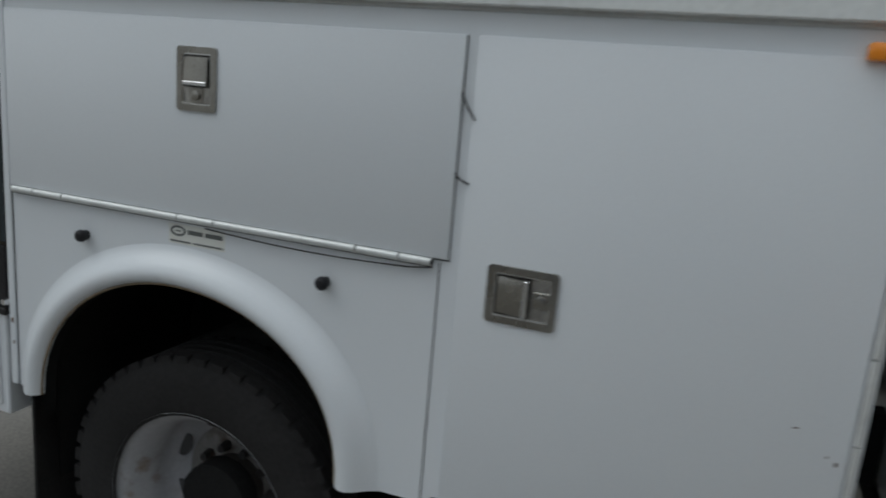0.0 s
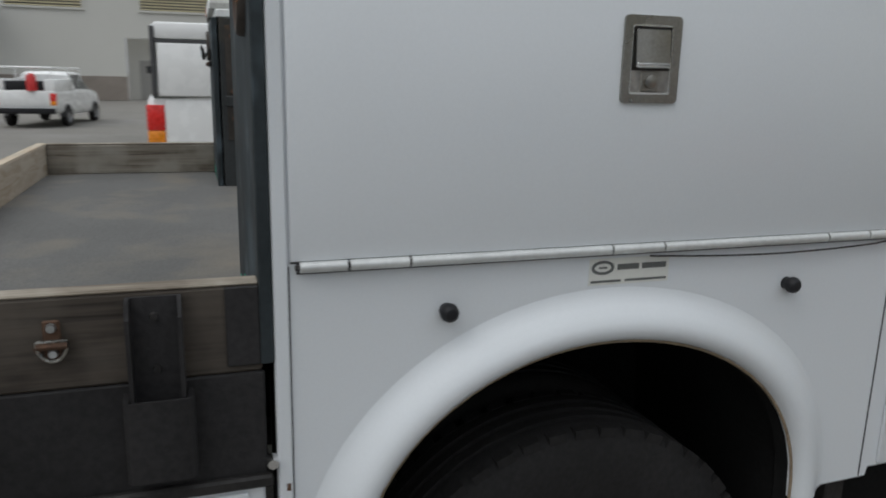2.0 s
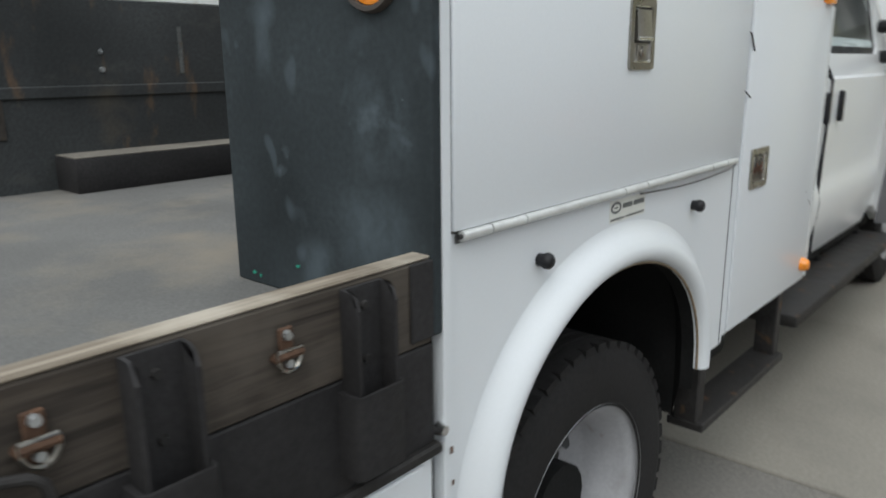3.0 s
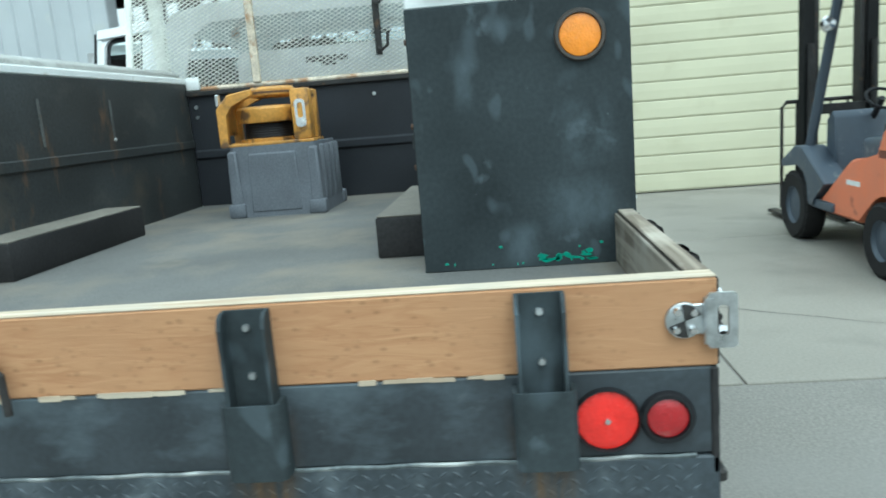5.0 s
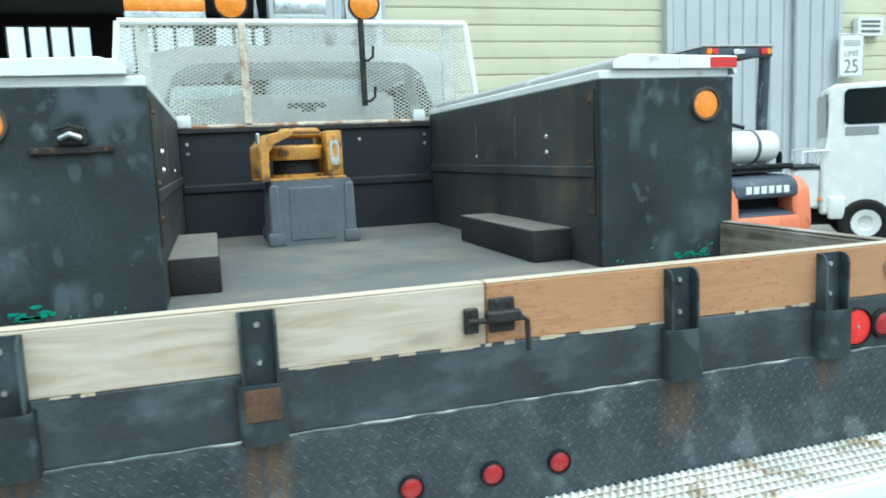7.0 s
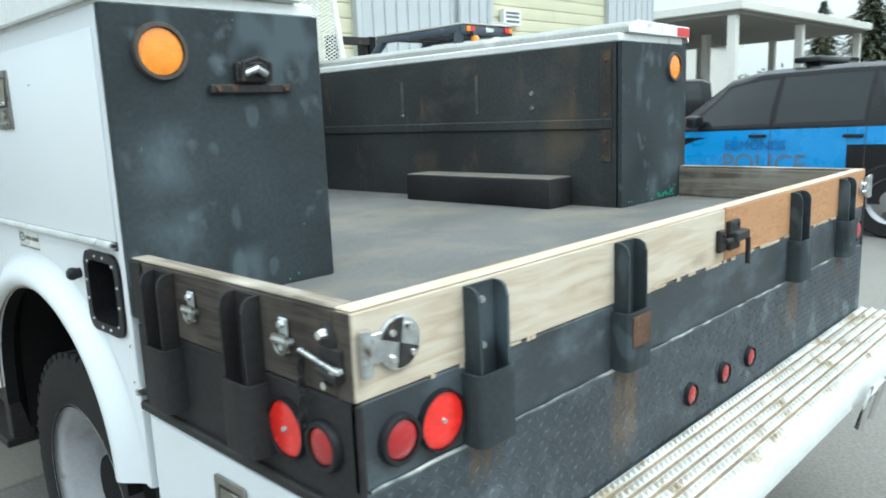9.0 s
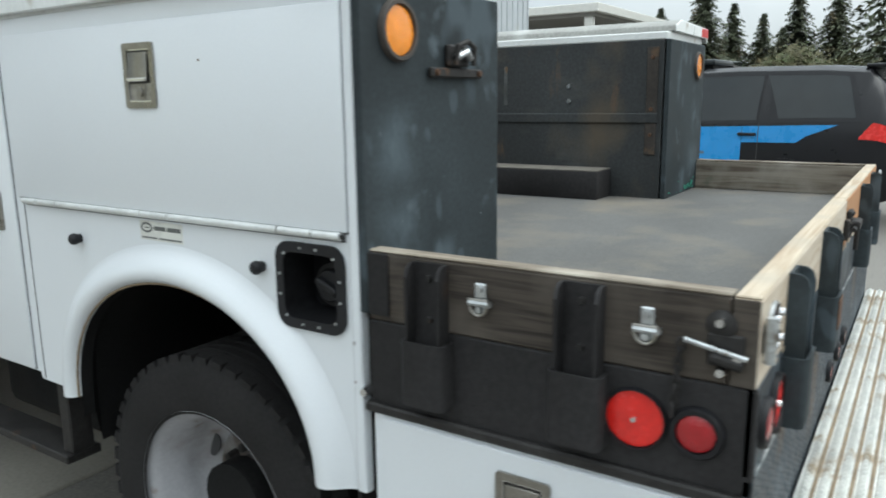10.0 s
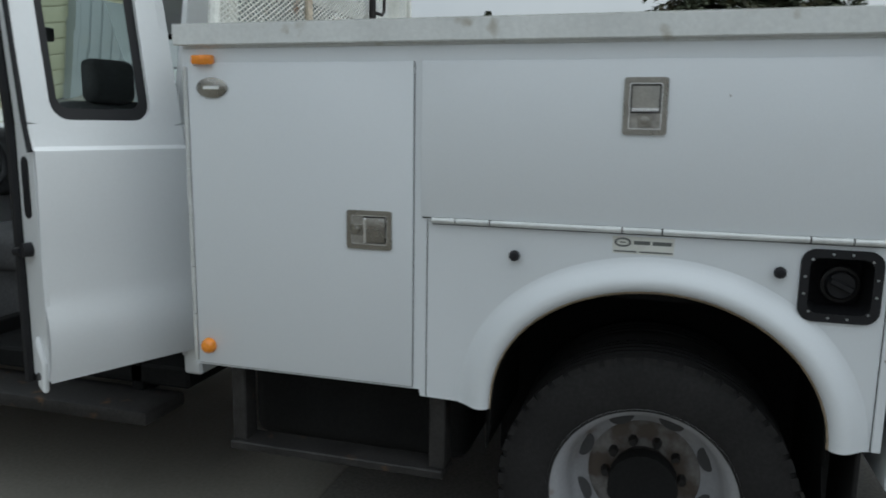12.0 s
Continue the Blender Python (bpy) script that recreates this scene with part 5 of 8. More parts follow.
# the left rear half door, hinged at its rear edge and swung open, with its bared front edge
HALF_WIN = (2.945, 3.262, 1.452, 1.985, 0.055, 0.0)
ajar = Matrix.Translation((-0.985, 2.840, 0)) @ Matrix.Rotation(radians(66), 4, 'Z') @ Matrix.Translation((0.985, -2.840, 0))
half = part("open_rear_door", moved(cab_side(-1, 2.840, 3.332, 0.655, HALF_WIN), ajar), CAB_WHITE, truck, "white rear half door, swung open on its rear hinges", 24)
glass = part("window_pane", moved(pane(-1, HALF_WIN), ajar), glass_mat("green_tint_glass", (0.42, 0.52, 0.50)), half)
glass.visible_shadow = False
part("window_gasket", moved(gasket(-1, HALF_WIN), ajar), BLACK_PLASTIC, half)
part("inner_skin", moved(box(-0.872, -0.860, 2.850, 3.327, 0.66, 1.43, 0.004), ajar), SEAT_GREY, half, "grey inner door trim")
edge = part("door_edge", moved(joined(prism([(-0.985, 0.66), (-0.992, 0.86), (-0.99, 1.345), (-0.955, 1.44), (-0.868, 1.44), (-0.862, 0.66)], 3.319, 3.334, "Y", 0.004), prism([(-0.955, 1.436), (-0.872, 1.436), (-0.775, 2.03), (-0.845, 2.03)], 3.292, 3.334, "Y", 0.005),
                                        prism([(-0.955, 1.436), (-0.872, 1.436), (-0.775, 2.03), (-0.845, 2.03)], 2.842, 2.872, "Y", 0.005), prism([(-0.862, 1.985), (-0.79, 1.985), (-0.778, 2.04), (-0.845, 2.04)], 2.845, 3.332, "Y", 0.005),
                                        prism([(-0.982, 0.72), (-0.93, 0.80), (-0.93, 0.64), (-0.97, 0.62)], 3.329, 3.349, "Y", 0.006)), ajar), CAB_WHITE, half, "white bared door edge with inner handle")
part("handle_pocket", moved(prism(rounded(-0.950, -0.905, 1.160, 1.345, 0.021, 6), 3.331, 3.338, "Y", 0.002), ajar), BLACK_PLASTIC, edge, "black inner door handle")
part("door_latch", moved(joined(rod((-0.925, 3.332, 1.066), (-0.925, 3.362, 1.066), 0.022, 14), rod((-0.915, 3.357, 1.062), (-0.878, 3.361, 1.056), 0.013, 12)), ajar), BLACK_PLASTIC, edge)
part("drain_hole", moved(rod((-0.948, 3.347, 0.675), (-0.948, 3.351, 0.675), 0.013, 14), ajar), GAP, edge)
part("edge_seal", moved(tube([(-0.858, 3.342, 0.64), (-0.862, 3.342, 1.42), (-0.772, 3.342, 2.03)], 0.016, 8), ajar), BLACK_PLASTIC, edge)
part("window_seal", moved(tube([(-0.985, 3.340, 1.36), (-0.955, 3.340, 1.45), (-0.850, 3.340, 2.02)], 0.008, 8), ajar), BLACK_PLASTIC, edge)
for z in (0.80, 1.25):
    part("door_hinge", rod((-0.992, 2.838, z - 0.05), (-0.992, 2.838, z + 0.05), 0.014, 12), CAB_WHITE, half)
for sx in (-1, 1):
    part("quarter_skin", box(sx * 0.70, sx * 0.97, 2.83 if sx < 0 else 2.885, 2.905, 0.55, 1.44, 0.01), CAB_WHITE, truck)
# right front door, closed, and the left one, swung wide open
door_r = part("front_door", cab_side(1, 3.575, 4.745, 0.50, FRONT_WIN), CAB_WHITE, truck, "white front cab door, closed")
g = part("window_pane", pane(1, FRONT_WIN), CLEAR_GLASS, door_r)
g.visible_shadow = False
part("window_gasket", gasket(1, FRONT_WIN), BLACK_PLASTIC, door_r)
for y in (3.52, 3.74):
    part("door_handle", box(1.0, 1.022, y - 0.018, y + 0.018, 1.17, 1.31, 0.008, 2), BLACK_PLASTIC, truck, "black door handle")
swing = Matrix.Translation((-0.985, 4.745, 0)) @ Matrix.Rotation(radians(-66), 4, 'Z') @ Matrix.Translation((0.985, -4.745, 0))
door_l = part("open_front_door", moved(cab_side(-1, 3.575, 4.745, 0.50, FRONT_WIN), swing), CAB_WHITE, truck, "white front cab door, swung wide open")
g = part("window_pane", moved(pane(-1, FRONT_WIN), swing), CLEAR_GLASS, door_l)
g.visible_shadow = False
part("window_gasket", moved(gasket(-1, FRONT_WIN), swing), BLACK_PLASTIC, door_l)
part("door_trim", moved(box(-0.965, -0.90, 3.66, 4.72, 0.54, 1.43, 0.02, 2), swing), SEAT_GREY, door_l, "grey inner door trim")
part("door_frame", moved(joined(tube([(-0.955, 3.655, 1.40), (-0.85, 3.62, 2.02)], 0.030, 8), tube([(-0.85, 3.62, 2.02), (-0.86, 4.50, 2.02)], 0.028, 8), tube([(-0.86, 4.50, 2.02), (-0.955, 4.73, 1.42)], 0.028, 8)), swing), CAB_WHITE, door_l)
# back wall with its wide window, roof, screen
bo = [(x, z) for x, z in ((0.97, 1.44), (0.90, 1.75), (0.855, 1.97), (0.80, 2.05), (0.60, 2.085), (0.0, 2.095), (-0.60, 2.085), (-0.80, 2.05), (-0.855, 1.97), (-0.90, 1.75), (-0.97, 1.44), (-0.97, 0.62), (0.97, 0.62))]
wi = [(x, z) for x, z in ((0.80, 1.56), (0.77, 1.75), (0.70, 1.93), (0.62, 1.985), (0.50, 1.995), (0.0, 2.0), (-0.50, 1.995), (-0.62, 1.985), (-0.70, 1.93), (-0.77, 1.75), (-0.80, 1.56), (-0.74, 1.52), (0.74, 1.52))]
back = part("cab_back", frame_ring(bo, wi, 2.885, 2.905, "Y"), CAB_WHITE, truck, "white cab back wall with a wide window")
bm = bmesh.new()
bm.faces.new([bm.verts.new((x, 2.90, z)) for x, z in wi])
g = part("back_window", bm, glass_mat("tinted_back_glass", (0.52, 0.60, 0.62)), back)
g.visible_shadow = False
bm = bmesh.new()
xs = [-0.862, -0.81, -0.70, -0.45, 0.0, 0.45, 0.70, 0.81, 0.862]
zs = [1.95, 2.03, 2.075, 2.09, 2.10, 2.09, 2.075, 2.03, 1.95]
rows = []
for y, dz in ((2.885, -0.01), (3.1, 0.01), (3.7, 0.02), (4.15, 0.005), (4.36, -0.035)):
    rows.append([bm.verts.new((x, y, z + dz)) for x, z in zip(xs, zs)])
for a, b in zip(rows, rows[1:]):
    for k in range(len(xs) - 1):
        bm.faces.new((a[k], a[k + 1], b[k + 1], b[k]))
part("roof", bm, CAB_WHITE, truck, "white cab roof", 60)
bm = bmesh.new()
bm.faces.new([bm.verts.new(p) for p in ((-0.80, 4.37, 2.03), (0.80, 4.37, 2.03), (0.90, 4.98, 1.43), (-0.90, 4.98, 1.43))])
g = part("windscreen", bm, CLEAR_GLASS, truck)
g.visible_shadow = False
for sx in (-1, 1):
    part("screen_pillar", tube([(sx * 0.82, 4.34, 2.03), (sx * 0.93, 4.98, 1.42)], 0.045, 10), CAB_WHITE, truck)
part("cab_floor", box(-0.95, 0.95, 2.90, 4.95, 0.48, 0.56, 0.01), DARK_STEEL, truck)
part("dashboard", box(-0.90, 0.90, 4.55, 4.98, 1.05, 1.40, 0.05, 3), SEAT_GREY, truck, "dark dashboard")
part("steering_wheel", lathe([(0.19 + 0.016 * math.cos(t), 0.016 * math.sin(t)) for t in [k * math.pi / 4 for k in range(9)]], (0, 0, 0), "Z", 28), BLACK_PLASTIC, truck, "black steering wheel").data.transform(Matrix.Translation((-0.48, 4.38, 1.30)) @ Matrix.Rotation(radians(60), 4, 'X'))
part("steering_column", rod((-0.48, 4.38, 1.30), (-0.48, 4.65, 1.17), 0.035, 12), BLACK_PLASTIC, truck)
for x in (-0.48, 0.48):
    part("seat", joined(box(x - 0.26, x + 0.26, 3.75, 4.25, 0.80, 0.98, 0.06, 3), moved(box(-0.25, 0.25, -0.07, 0.07, 0.0, 0.60, 0.06, 3), Matrix.Translation((x, 3.76, 0.92)) @ Matrix.Rotation(radians(12), 4, 'X')),
                        box(x - 0.13, x + 0.13, 3.58, 3.66, 1.50, 1.68, 0.04, 3), box(x - 0.2, x + 0.2, 3.8, 4.2, 0.56, 0.82, 0.02)), SEAT_GREY, truck, "grey cloth cab seat with headrest")
part("rear_bench", box(-0.80, 0.80, 2.95, 3.30, 0.75, 1.02, 0.05, 3), SEAT_GREY, truck)
part("mirror_inside", box(-0.12, 0.12, 4.50, 4.53, 1.80, 1.87, 0.01, 2), BLACK_PLASTIC, truck)
# nose
hood_poly = [(4.75, 0.62), (6.28, 0.62), (6.34, 0.80), (6.34, 1.14), (6.22, 1.26), (5.2, 1.40), (4.75, 1.43)]
part("nose", prism(hood_poly, -0.90, 0.90, "X", 0.04), CAB_WHITE, truck, "white hood and grille block")
part("grille", box(-0.60, 0.60, 6.335, 6.36, 0.80, 1.12, 0.01), CHROME, truck)
part("front_bumper", box(-0.98, 0.98, 6.30, 6.46, 0.50, 0.70, 0.03, 2), CHROME, truck)
for sx in (-1, 1):
    fend = [(4.745, 0.62)] + [(5.48 - 0.50 * math.cos(math.pi * k / 16), 0.50 + 0.45 * math.sin(math.pi * k / 16)) for k in range(17)] + [(6.25, 0.62), (6.30, 1.10), (6.0, 1.26), (5.2, 1.37), (4.745, 1.40)]
    part("front_fender", prism(fend, sx * 0.86, sx * 1.005, "X", 0.012), CAB_WHITE, truck, "white front fender")
    ib = [(5.48 - 0.47 * math.cos(math.pi * k / 20), 0.50 + 0.44 * math.sin(math.pi * k / 20)) for k in range(21)]
    ob_ = [(5.48 - 0.62 * math.cos(math.pi * k / 20), 0.50 + 0.58 * math.sin(math.pi * k / 20)) for k in range(21)]
    bm = bmesh.new()
    rows = []
    for (a, b), (c, d) in zip(ib, ob_):
        rows.append([bm.verts.new((sx * (0.98 + h), a + (c - a) * f, b + (d - b) * f)) for f, h in ((0, -0.10), (0, 0.085), (0.3, 0.10), (0.7, 0.085), (1.0, 0.02))])
    for a, b in zip(rows, rows[1:]):
        for k in range(4):
            bm.faces.new((a[k], a[k + 1], b[k + 1], b[k]))
    part("wheel_flare", bm, plain("dark_grey_flare", (0.10, 0.10, 0.105), 0.6), truck, "dark grey plastic wheel arch flare", 60)
    part("running_board", box(sx * 0.90, sx * 1.13, 2.95, 4.85, 0.40, 0.455, 0.015, 2), IRON, truck, "black running board below the cab")
    for y in (3.1, 3.9, 4.7):
        part("board_bracket", box(sx * 0.42, sx * 0.95, y, y + 0.05, 0.44, 0.62, 0.004), DARK_STEEL, truck)
    arms = part("mirror_arms", joined(tube([(sx * 0.94, 4.66, 1.62), (sx * 1.22, 4.60, 1.62)], 0.035, 10), tube([(sx * 0.95, 4.68, 1.46), (sx * 1.22, 4.60, 1.46)], 0.035, 10)), BLACK_PLASTIC, truck) if sx > 0 else None
    if sx > 0:
        head = part("mirror_head", box(1.18, 1.42, 4.56, 4.68, 1.40, 1.80, 0.03, 3), BLACK_PLASTIC, truck, "black towing mirror")
        part("mirror_glass", box(1.20, 1.40, 4.552, 4.561, 1.55, 1.78, 0.003), plain("mirror_silver", (0.8, 0.85, 0.84), 0.03, 1.0), head)
        part("spot_mirror", box(1.20, 1.40, 4.552, 4.561, 1.42, 1.53, 0.003), plain("spot_mirror_silver", (0.7, 0.75, 0.74), 0.05, 1.0), head)

# white plate with slots on the cab back, below the window
plate_o = rounded(-0.47, 0.52, 1.55, 1.815, 0.05, 5)
# plate and slots are added to stand for a bright block behind the mesh
slot_plate = part("slotted_plate", prism(plate_o, 2.850, 2.870, "Y", 0.004), CAB_WHITE, truck, "white slotted plate added behind the rack")
for x0, x1, z0, z1 in ((-0.10, 0.12, 1.735, 1.765), (-0.02, 0.06, 1.715, 1.735), (-0.20, -0.06, 1.60, 1.645), (0.12, 0.22, 1.60, 1.64)):
    part("plate_slot", box(x0, x1, 2.8475, 2.851, z0, z1, 0.001), GAP, slot_plate)
for sx in (-1, 1):
    part("plate_bracket", box(sx * 0.40 - 0.02, sx * 0.40 + 0.02, 2.868, 2.890, 1.60, 1.66, 0.003), IRON, slot_plate)

# ---- headache rack of expanded metal ----
RY = 2.715
def rack_half(z):
    return 0.935 + (2.185 - z) * 0.13
rack = part("headache_rack", joined(
    tube([(-rack_half(2.185), RY, 2.185), (rack_half(2.185), RY, 2.185)], 0.018, 8),
    tube([(-rack_half(2.185), RY, 2.185), (-rack_half(1.62), RY, 1.62)], 0.018, 8),
    tube([(rack_half(2.185), RY, 2.185), (rack_half(1.62), RY, 1.62)], 0.018, 8),
    ), RACK_WHITE, truck, "white headache rack frame")
part("bottom_rail", tube([(-rack_half(1.64), RY, 1.64), (rack_half(1.64), RY, 1.64)], 0.013, 8), RACK_RUST, rack, "scuffed bottom rail")
verts, faces = [], []
def strand(a, b, w=0.0024, d=0.0020):
    ax, az = b[0] - a[0], b[1] - a[1]
    ln = math.hypot(ax, az)
    px, pz = -az / ln * w, ax / ln * w
    i = len(verts)
    verts.extend([(a[0] + px, RY - d, a[1] + pz), (a[0] - px, RY + d, a[1] - pz), (b[0] - px, RY + d, b[1] - pz), (b[0] + px, RY - d, b[1] + pz), (a[0] + px, RY + d * 2, a[1] + pz), (b[0] + px, RY + d * 2, b[1] + pz)])
    faces.extend([(i, i + 1, i + 2, i + 3), (i, i + 3, i + 5, i + 4)])
PX, PZ = 0.036, 0.0100
nz = int((2.175 - 1.65) / PZ)
for r in range(nz):
    z0 = 1.65 + r * PZ
    h = rack_half(z0) - 0.012
    k = 0
    x = -h
    while x + PX / 2 <= h:
        up = (k + r) % 2
        a, b = (x, z0 + (PZ if up else 0)), (x + PX / 2, z0 + (0 if up else PZ))
        strand(a, b)
        x += PX / 2
        k += 1
mesh_panel = bpy.data.meshes.new("expanded_mesh")
mesh_panel.from_pydata(verts, [], faces)
mesh_panel.materials.append(RACK_WHITE)
tagged(part("expanded_mesh", mesh_panel, None, rack, "white expanded metal, chipped and rusty"), kind="stuff")
part("rack_bar", box(-0.345, -0.305, RY - 0.022, RY - 0.004, 1.65, 2.175, 0.003), RACK_RUST, rack, "rusty upright bar")
part("hook_tube", joined(rod((0.315, RY - 0.035, 1.73), (0.315, RY - 0.035, 2.20), 0.017, 12), tube([(0.315, RY - 0.05, 1.98), (0.335, RY - 0.075, 1.97), (0.365, RY - 0.075, 1.99), (0.37, RY - 0.075, 2.05)], 0.008, 8),
                         tube([(0.315, RY - 0.05, 1.76), (0.335, RY - 0.075, 1.75), (0.365, RY - 0.075, 1.77), (0.37, RY - 0.075, 1.83)], 0.008, 8)), IRON, rack, "dark tube with tool hooks")
for x in (-0.655, 0.625):
    part("rack_foot", box(x - 0.035, x + 0.035, RY - 0.04, RY - 0.018, 1.635, 1.70, 0.006, 2), WHITE_LID, rack, "small white bracket")
for sx in (-1, 1):
    part("rack_post", box(sx * 0.80, sx * 0.86, RY + 0.02, RY + 0.07, 1.60, 2.18, 0.004), RACK_WHITE, rack)
# amber bar and roof lamps
beacon = part("amber_beacon", box(-0.90, -0.50, RY + 0.01, RY + 0.13, 2.235, 2.315, 0.02, 3), AMBER, truck, "amber warning light bar")
part("beacon_base", box(-0.90, -0.50, RY + 0.0, RY + 0.14, 2.203, 2.237, 0.006), GALV, beacon)
part("lamp_bracket", joined(tube([(-0.24, RY + 0.05, 2.19), (-0.24, RY + 0.05, 2.34), (0.24, RY + 0.05, 2.34), (0.24, RY + 0.05, 2.19)], 0.016, 8), box(-0.14, 0.14, RY + 0.02, RY + 0.10, 2.235, 2.315, 0.01, 2)), GALV, truck, "steel lamp bracket above the rack")
for x in (-0.37, 0.35):
    body = part("roof_lamp", lathe([(0.0001, -0.06), (0.06, -0.05), (0.085, -0.02), (0.090, 0.02), (0.080, 0.022)], (x, RY + 0.03, 2.29), "Y", 24, -1), BLACK_PLASTIC, truck, "round black lamp with an amber lens")
    part("lamp_foot", rod((x, RY + 0.05, 2.18), (x, RY + 0.05, 2.23), 0.015, 8), IRON, body)
    part("lens", lathe([(0.080, 0.020), (0.05, 0.036), (0.0001, 0.042)], (x, RY + 0.03, 2.29), "Y", 24, -1), AMBER, body)

# ---- cable winch on its stand, in the bed ----
stand = thing("winch_stand", (-0.09, 2.26, FLOOR_Z), "grey moulded block stand on the bed floor", "stand")
bm = bmesh.new()
lo = rounded(-0.30, 0.115, 2.055, 2.46, 0.03, 3)
hi = rounded(-0.285, 0.100, 2.07, 2.445, 0.03, 3)
a, b = [bm.verts.new((x, y, FLOOR_Z)) for x, y in lo], [bm.verts.new((x, y, 1.350)) for x, y in hi]
for k in range(len(a)):
    j = (k + 1) % len(a)
    bm.faces.new((a[k], a[j], b[j], b[k]))
bm.faces.new(a[::-1])
bm.faces.new(b)
part("stand_body", bm, GREY_CAST, stand)
for x0, x1 in ((-0.195, 0.01),):
    part("front_panel", prism([(x0 - 0.01, FLOOR_Z + 0.02), (x1 + 0.01, FLOOR_Z + 0.02), (x1, 1.318), (x0, 1.318)], 2.052, 2.10, "Y", 0.006), GREY_CAST, stand)
for x in (-0.29, 0.075):
    for y in (2.045, 2.42):
        part("stand_foot", box(x - 0.018 if x < 0 else x - 0.025, x + 0.06 if x < 0 else x + 0.052, y - 0.004, y + 0.05, FLOOR_Z, FLOOR_Z + 0.062, 0.012, 2), GREY_CAST, stand)
for y in (2.14, 2.23, 2.32, 2.40):
    part("stand_rib", box(0.085, 0.118, y - 0.02, y + 0.02, FLOOR_Z + 0.05, 1.335, 0.008, 2), GREY_CAST, stand)
for x in (-0.288, 0.066):
    part("corner_column", prism([(x - 0.006, FLOOR_Z + 0.05), (x + 0.046, FLOOR_Z + 0.05), (x + 0.040, 1.332), (x + 0.002, 1.332)], 2.048, 2.10, "Y", 0.008), GREY_CAST, stand)
winch = thing("cable_winch", (-0.12, 2.24, 1.352), "yellow steel cable winch with black rope on its drum", "winch")
part("drum", lathe([(0.0001, 0.0), (0.150, 0.0), (0.150, 0.014), (0.108, 0.016), (0.108, 0.082), (0.152, 0.084), (0.156, 0.090), (0.156, 0.142), (0.148, 0.152), (0.10, 0.156), (0.0001, 0.158)], (-0.13, 2.24, 1.364), "Z", 44), WINCH_YELLOW, winch, "yellow cable drum")
for k in range(6):
    part("rope_turn", lathe([(0.118 + 0.006 * math.cos(t), 0.006 * math.sin(t)) for t in [j * math.pi / 4 for j in range(9)]], (-0.13, 2.24, 1.386 + 0.0105 * k), "Z", 36), BLACK_PLASTIC, winch)
cheek = [(-0.345, 1.352), (-0.300, 1.352), (-0.305, 1.49), (-0.275, 1.53), (-0.17, 1.562), (-0.17, 1.592), (-0.285, 1.575), (-0.345, 1.515)]
fr = joined(prism(cheek, 2.075, 2.115, "Y", 0.005), prism(cheek, 2.365, 2.405, "Y", 0.005), prism([(-0.345, 1.40), (-0.325, 1.40), (-0.325, 1.515), (-0.275, 1.560), (-0.285, 1.575), (-0.345, 1.515)], 2.11, 2.37, "Y", 0.003),
            box(-0.345, 0.10, 2.075, 2.405, 1.350, 1.363, 0.003))
part("winch_frame", fr, WINCH_YELLOW, winch, "scuffed yellow winch frame")
part("gear_block", box(0.005, 0.092, 2.085, 2.20, 1.363, 1.582, 0.010, 2), WINCH_YELLOW, winch, "yellow gear block")
part("gear_block", box(0.005, 0.092, 2.28, 2.395, 1.363, 1.582, 0.010, 2), WINCH_YELLOW, winch, "yellow gear block")
part("top_bar", box(-0.10, 0.09, 2.20, 2.28, 1.552, 1.578, 0.005), WINCH_YELLOW, winch)
part("top_cap", lathe([(0.0001, 0.05), (0.098, 0.046), (0.112, 0.034), (0.112, 0.010), (0.09, 0.0)], (-0.105, 2.24, 1.555), "Z", 32), WINCH_YELLOW, winch, "rust edged yellow top disc")
part("cap_rust", lathe([(0.110, 0.0), (0.1135, 0.002), (0.1135, 0.010), (0.110, 0.012)], (-0.105, 2.24, 1.570), "Z", 32), RUST, winch)
hk = joined(frame_ring(rounded(0.022, 0.072, 1.415, 1.535, 0.018, 4), rounded(0.035, 0.059, 1.455, 1.520, 0.010, 4), 2.098, 2.082, "Y"), rod((0.047, 2.098, 1.430), (0.047, 2.070, 1.430), 0.016, 14))
part("hook_block", hk, CHROME, winch, "bright steel hook block")
for z in (1.375, 1.53):
    part("frame_clip", box(-0.352, -0.335, 2.11, 2.15, z, z + 0.05, 0.004), GALV, winch)

for ob in [winch] + list(winch.children_recursive):
    if ob.type == 'MESH':
        ob.data.transform(Matrix.Translation((-0.115, 2.24, 1.352)) @ Matrix.Rotation(radians(6), 4, 'Z') @ Matrix.Diagonal((0.91, 0.90, 0.99, 1)) @ Matrix.Translation((0.105, -2.24, -1.352)))

# ---- ground ----
gverts = [(x, y, -0.012) for x, y in ((-700, -700), (700, -700), (700, 700), (-700, 700))]
gm = bpy.data.meshes.new("ground")
gm.from_pydata(gverts, [], [(0, 1, 2, 3)])
gm.materials.append(ASPHALT)
tagged(new("ground", gm), "worn grey asphalt yard", "ground", kind="structure")
road = thing("pavement", (0, 2.5, 0), "pale worn concrete apron in large slabs", "pavement", kind="structure")
slab_mesh = mesh_of("slab", box(0.008, 3.142, 0.008, 3.742, -0.10, 0.0, 0.006), CONCRETE, 0)
for i in range(-10, 6):
    for j in range(2):
        ob = part("slab", slab_mesh, None, road)
        ob.location = (-1.15 + 3.15 * i, 2.50 + 3.75 * j, 0.0)
crack_rng = random.Random(11)
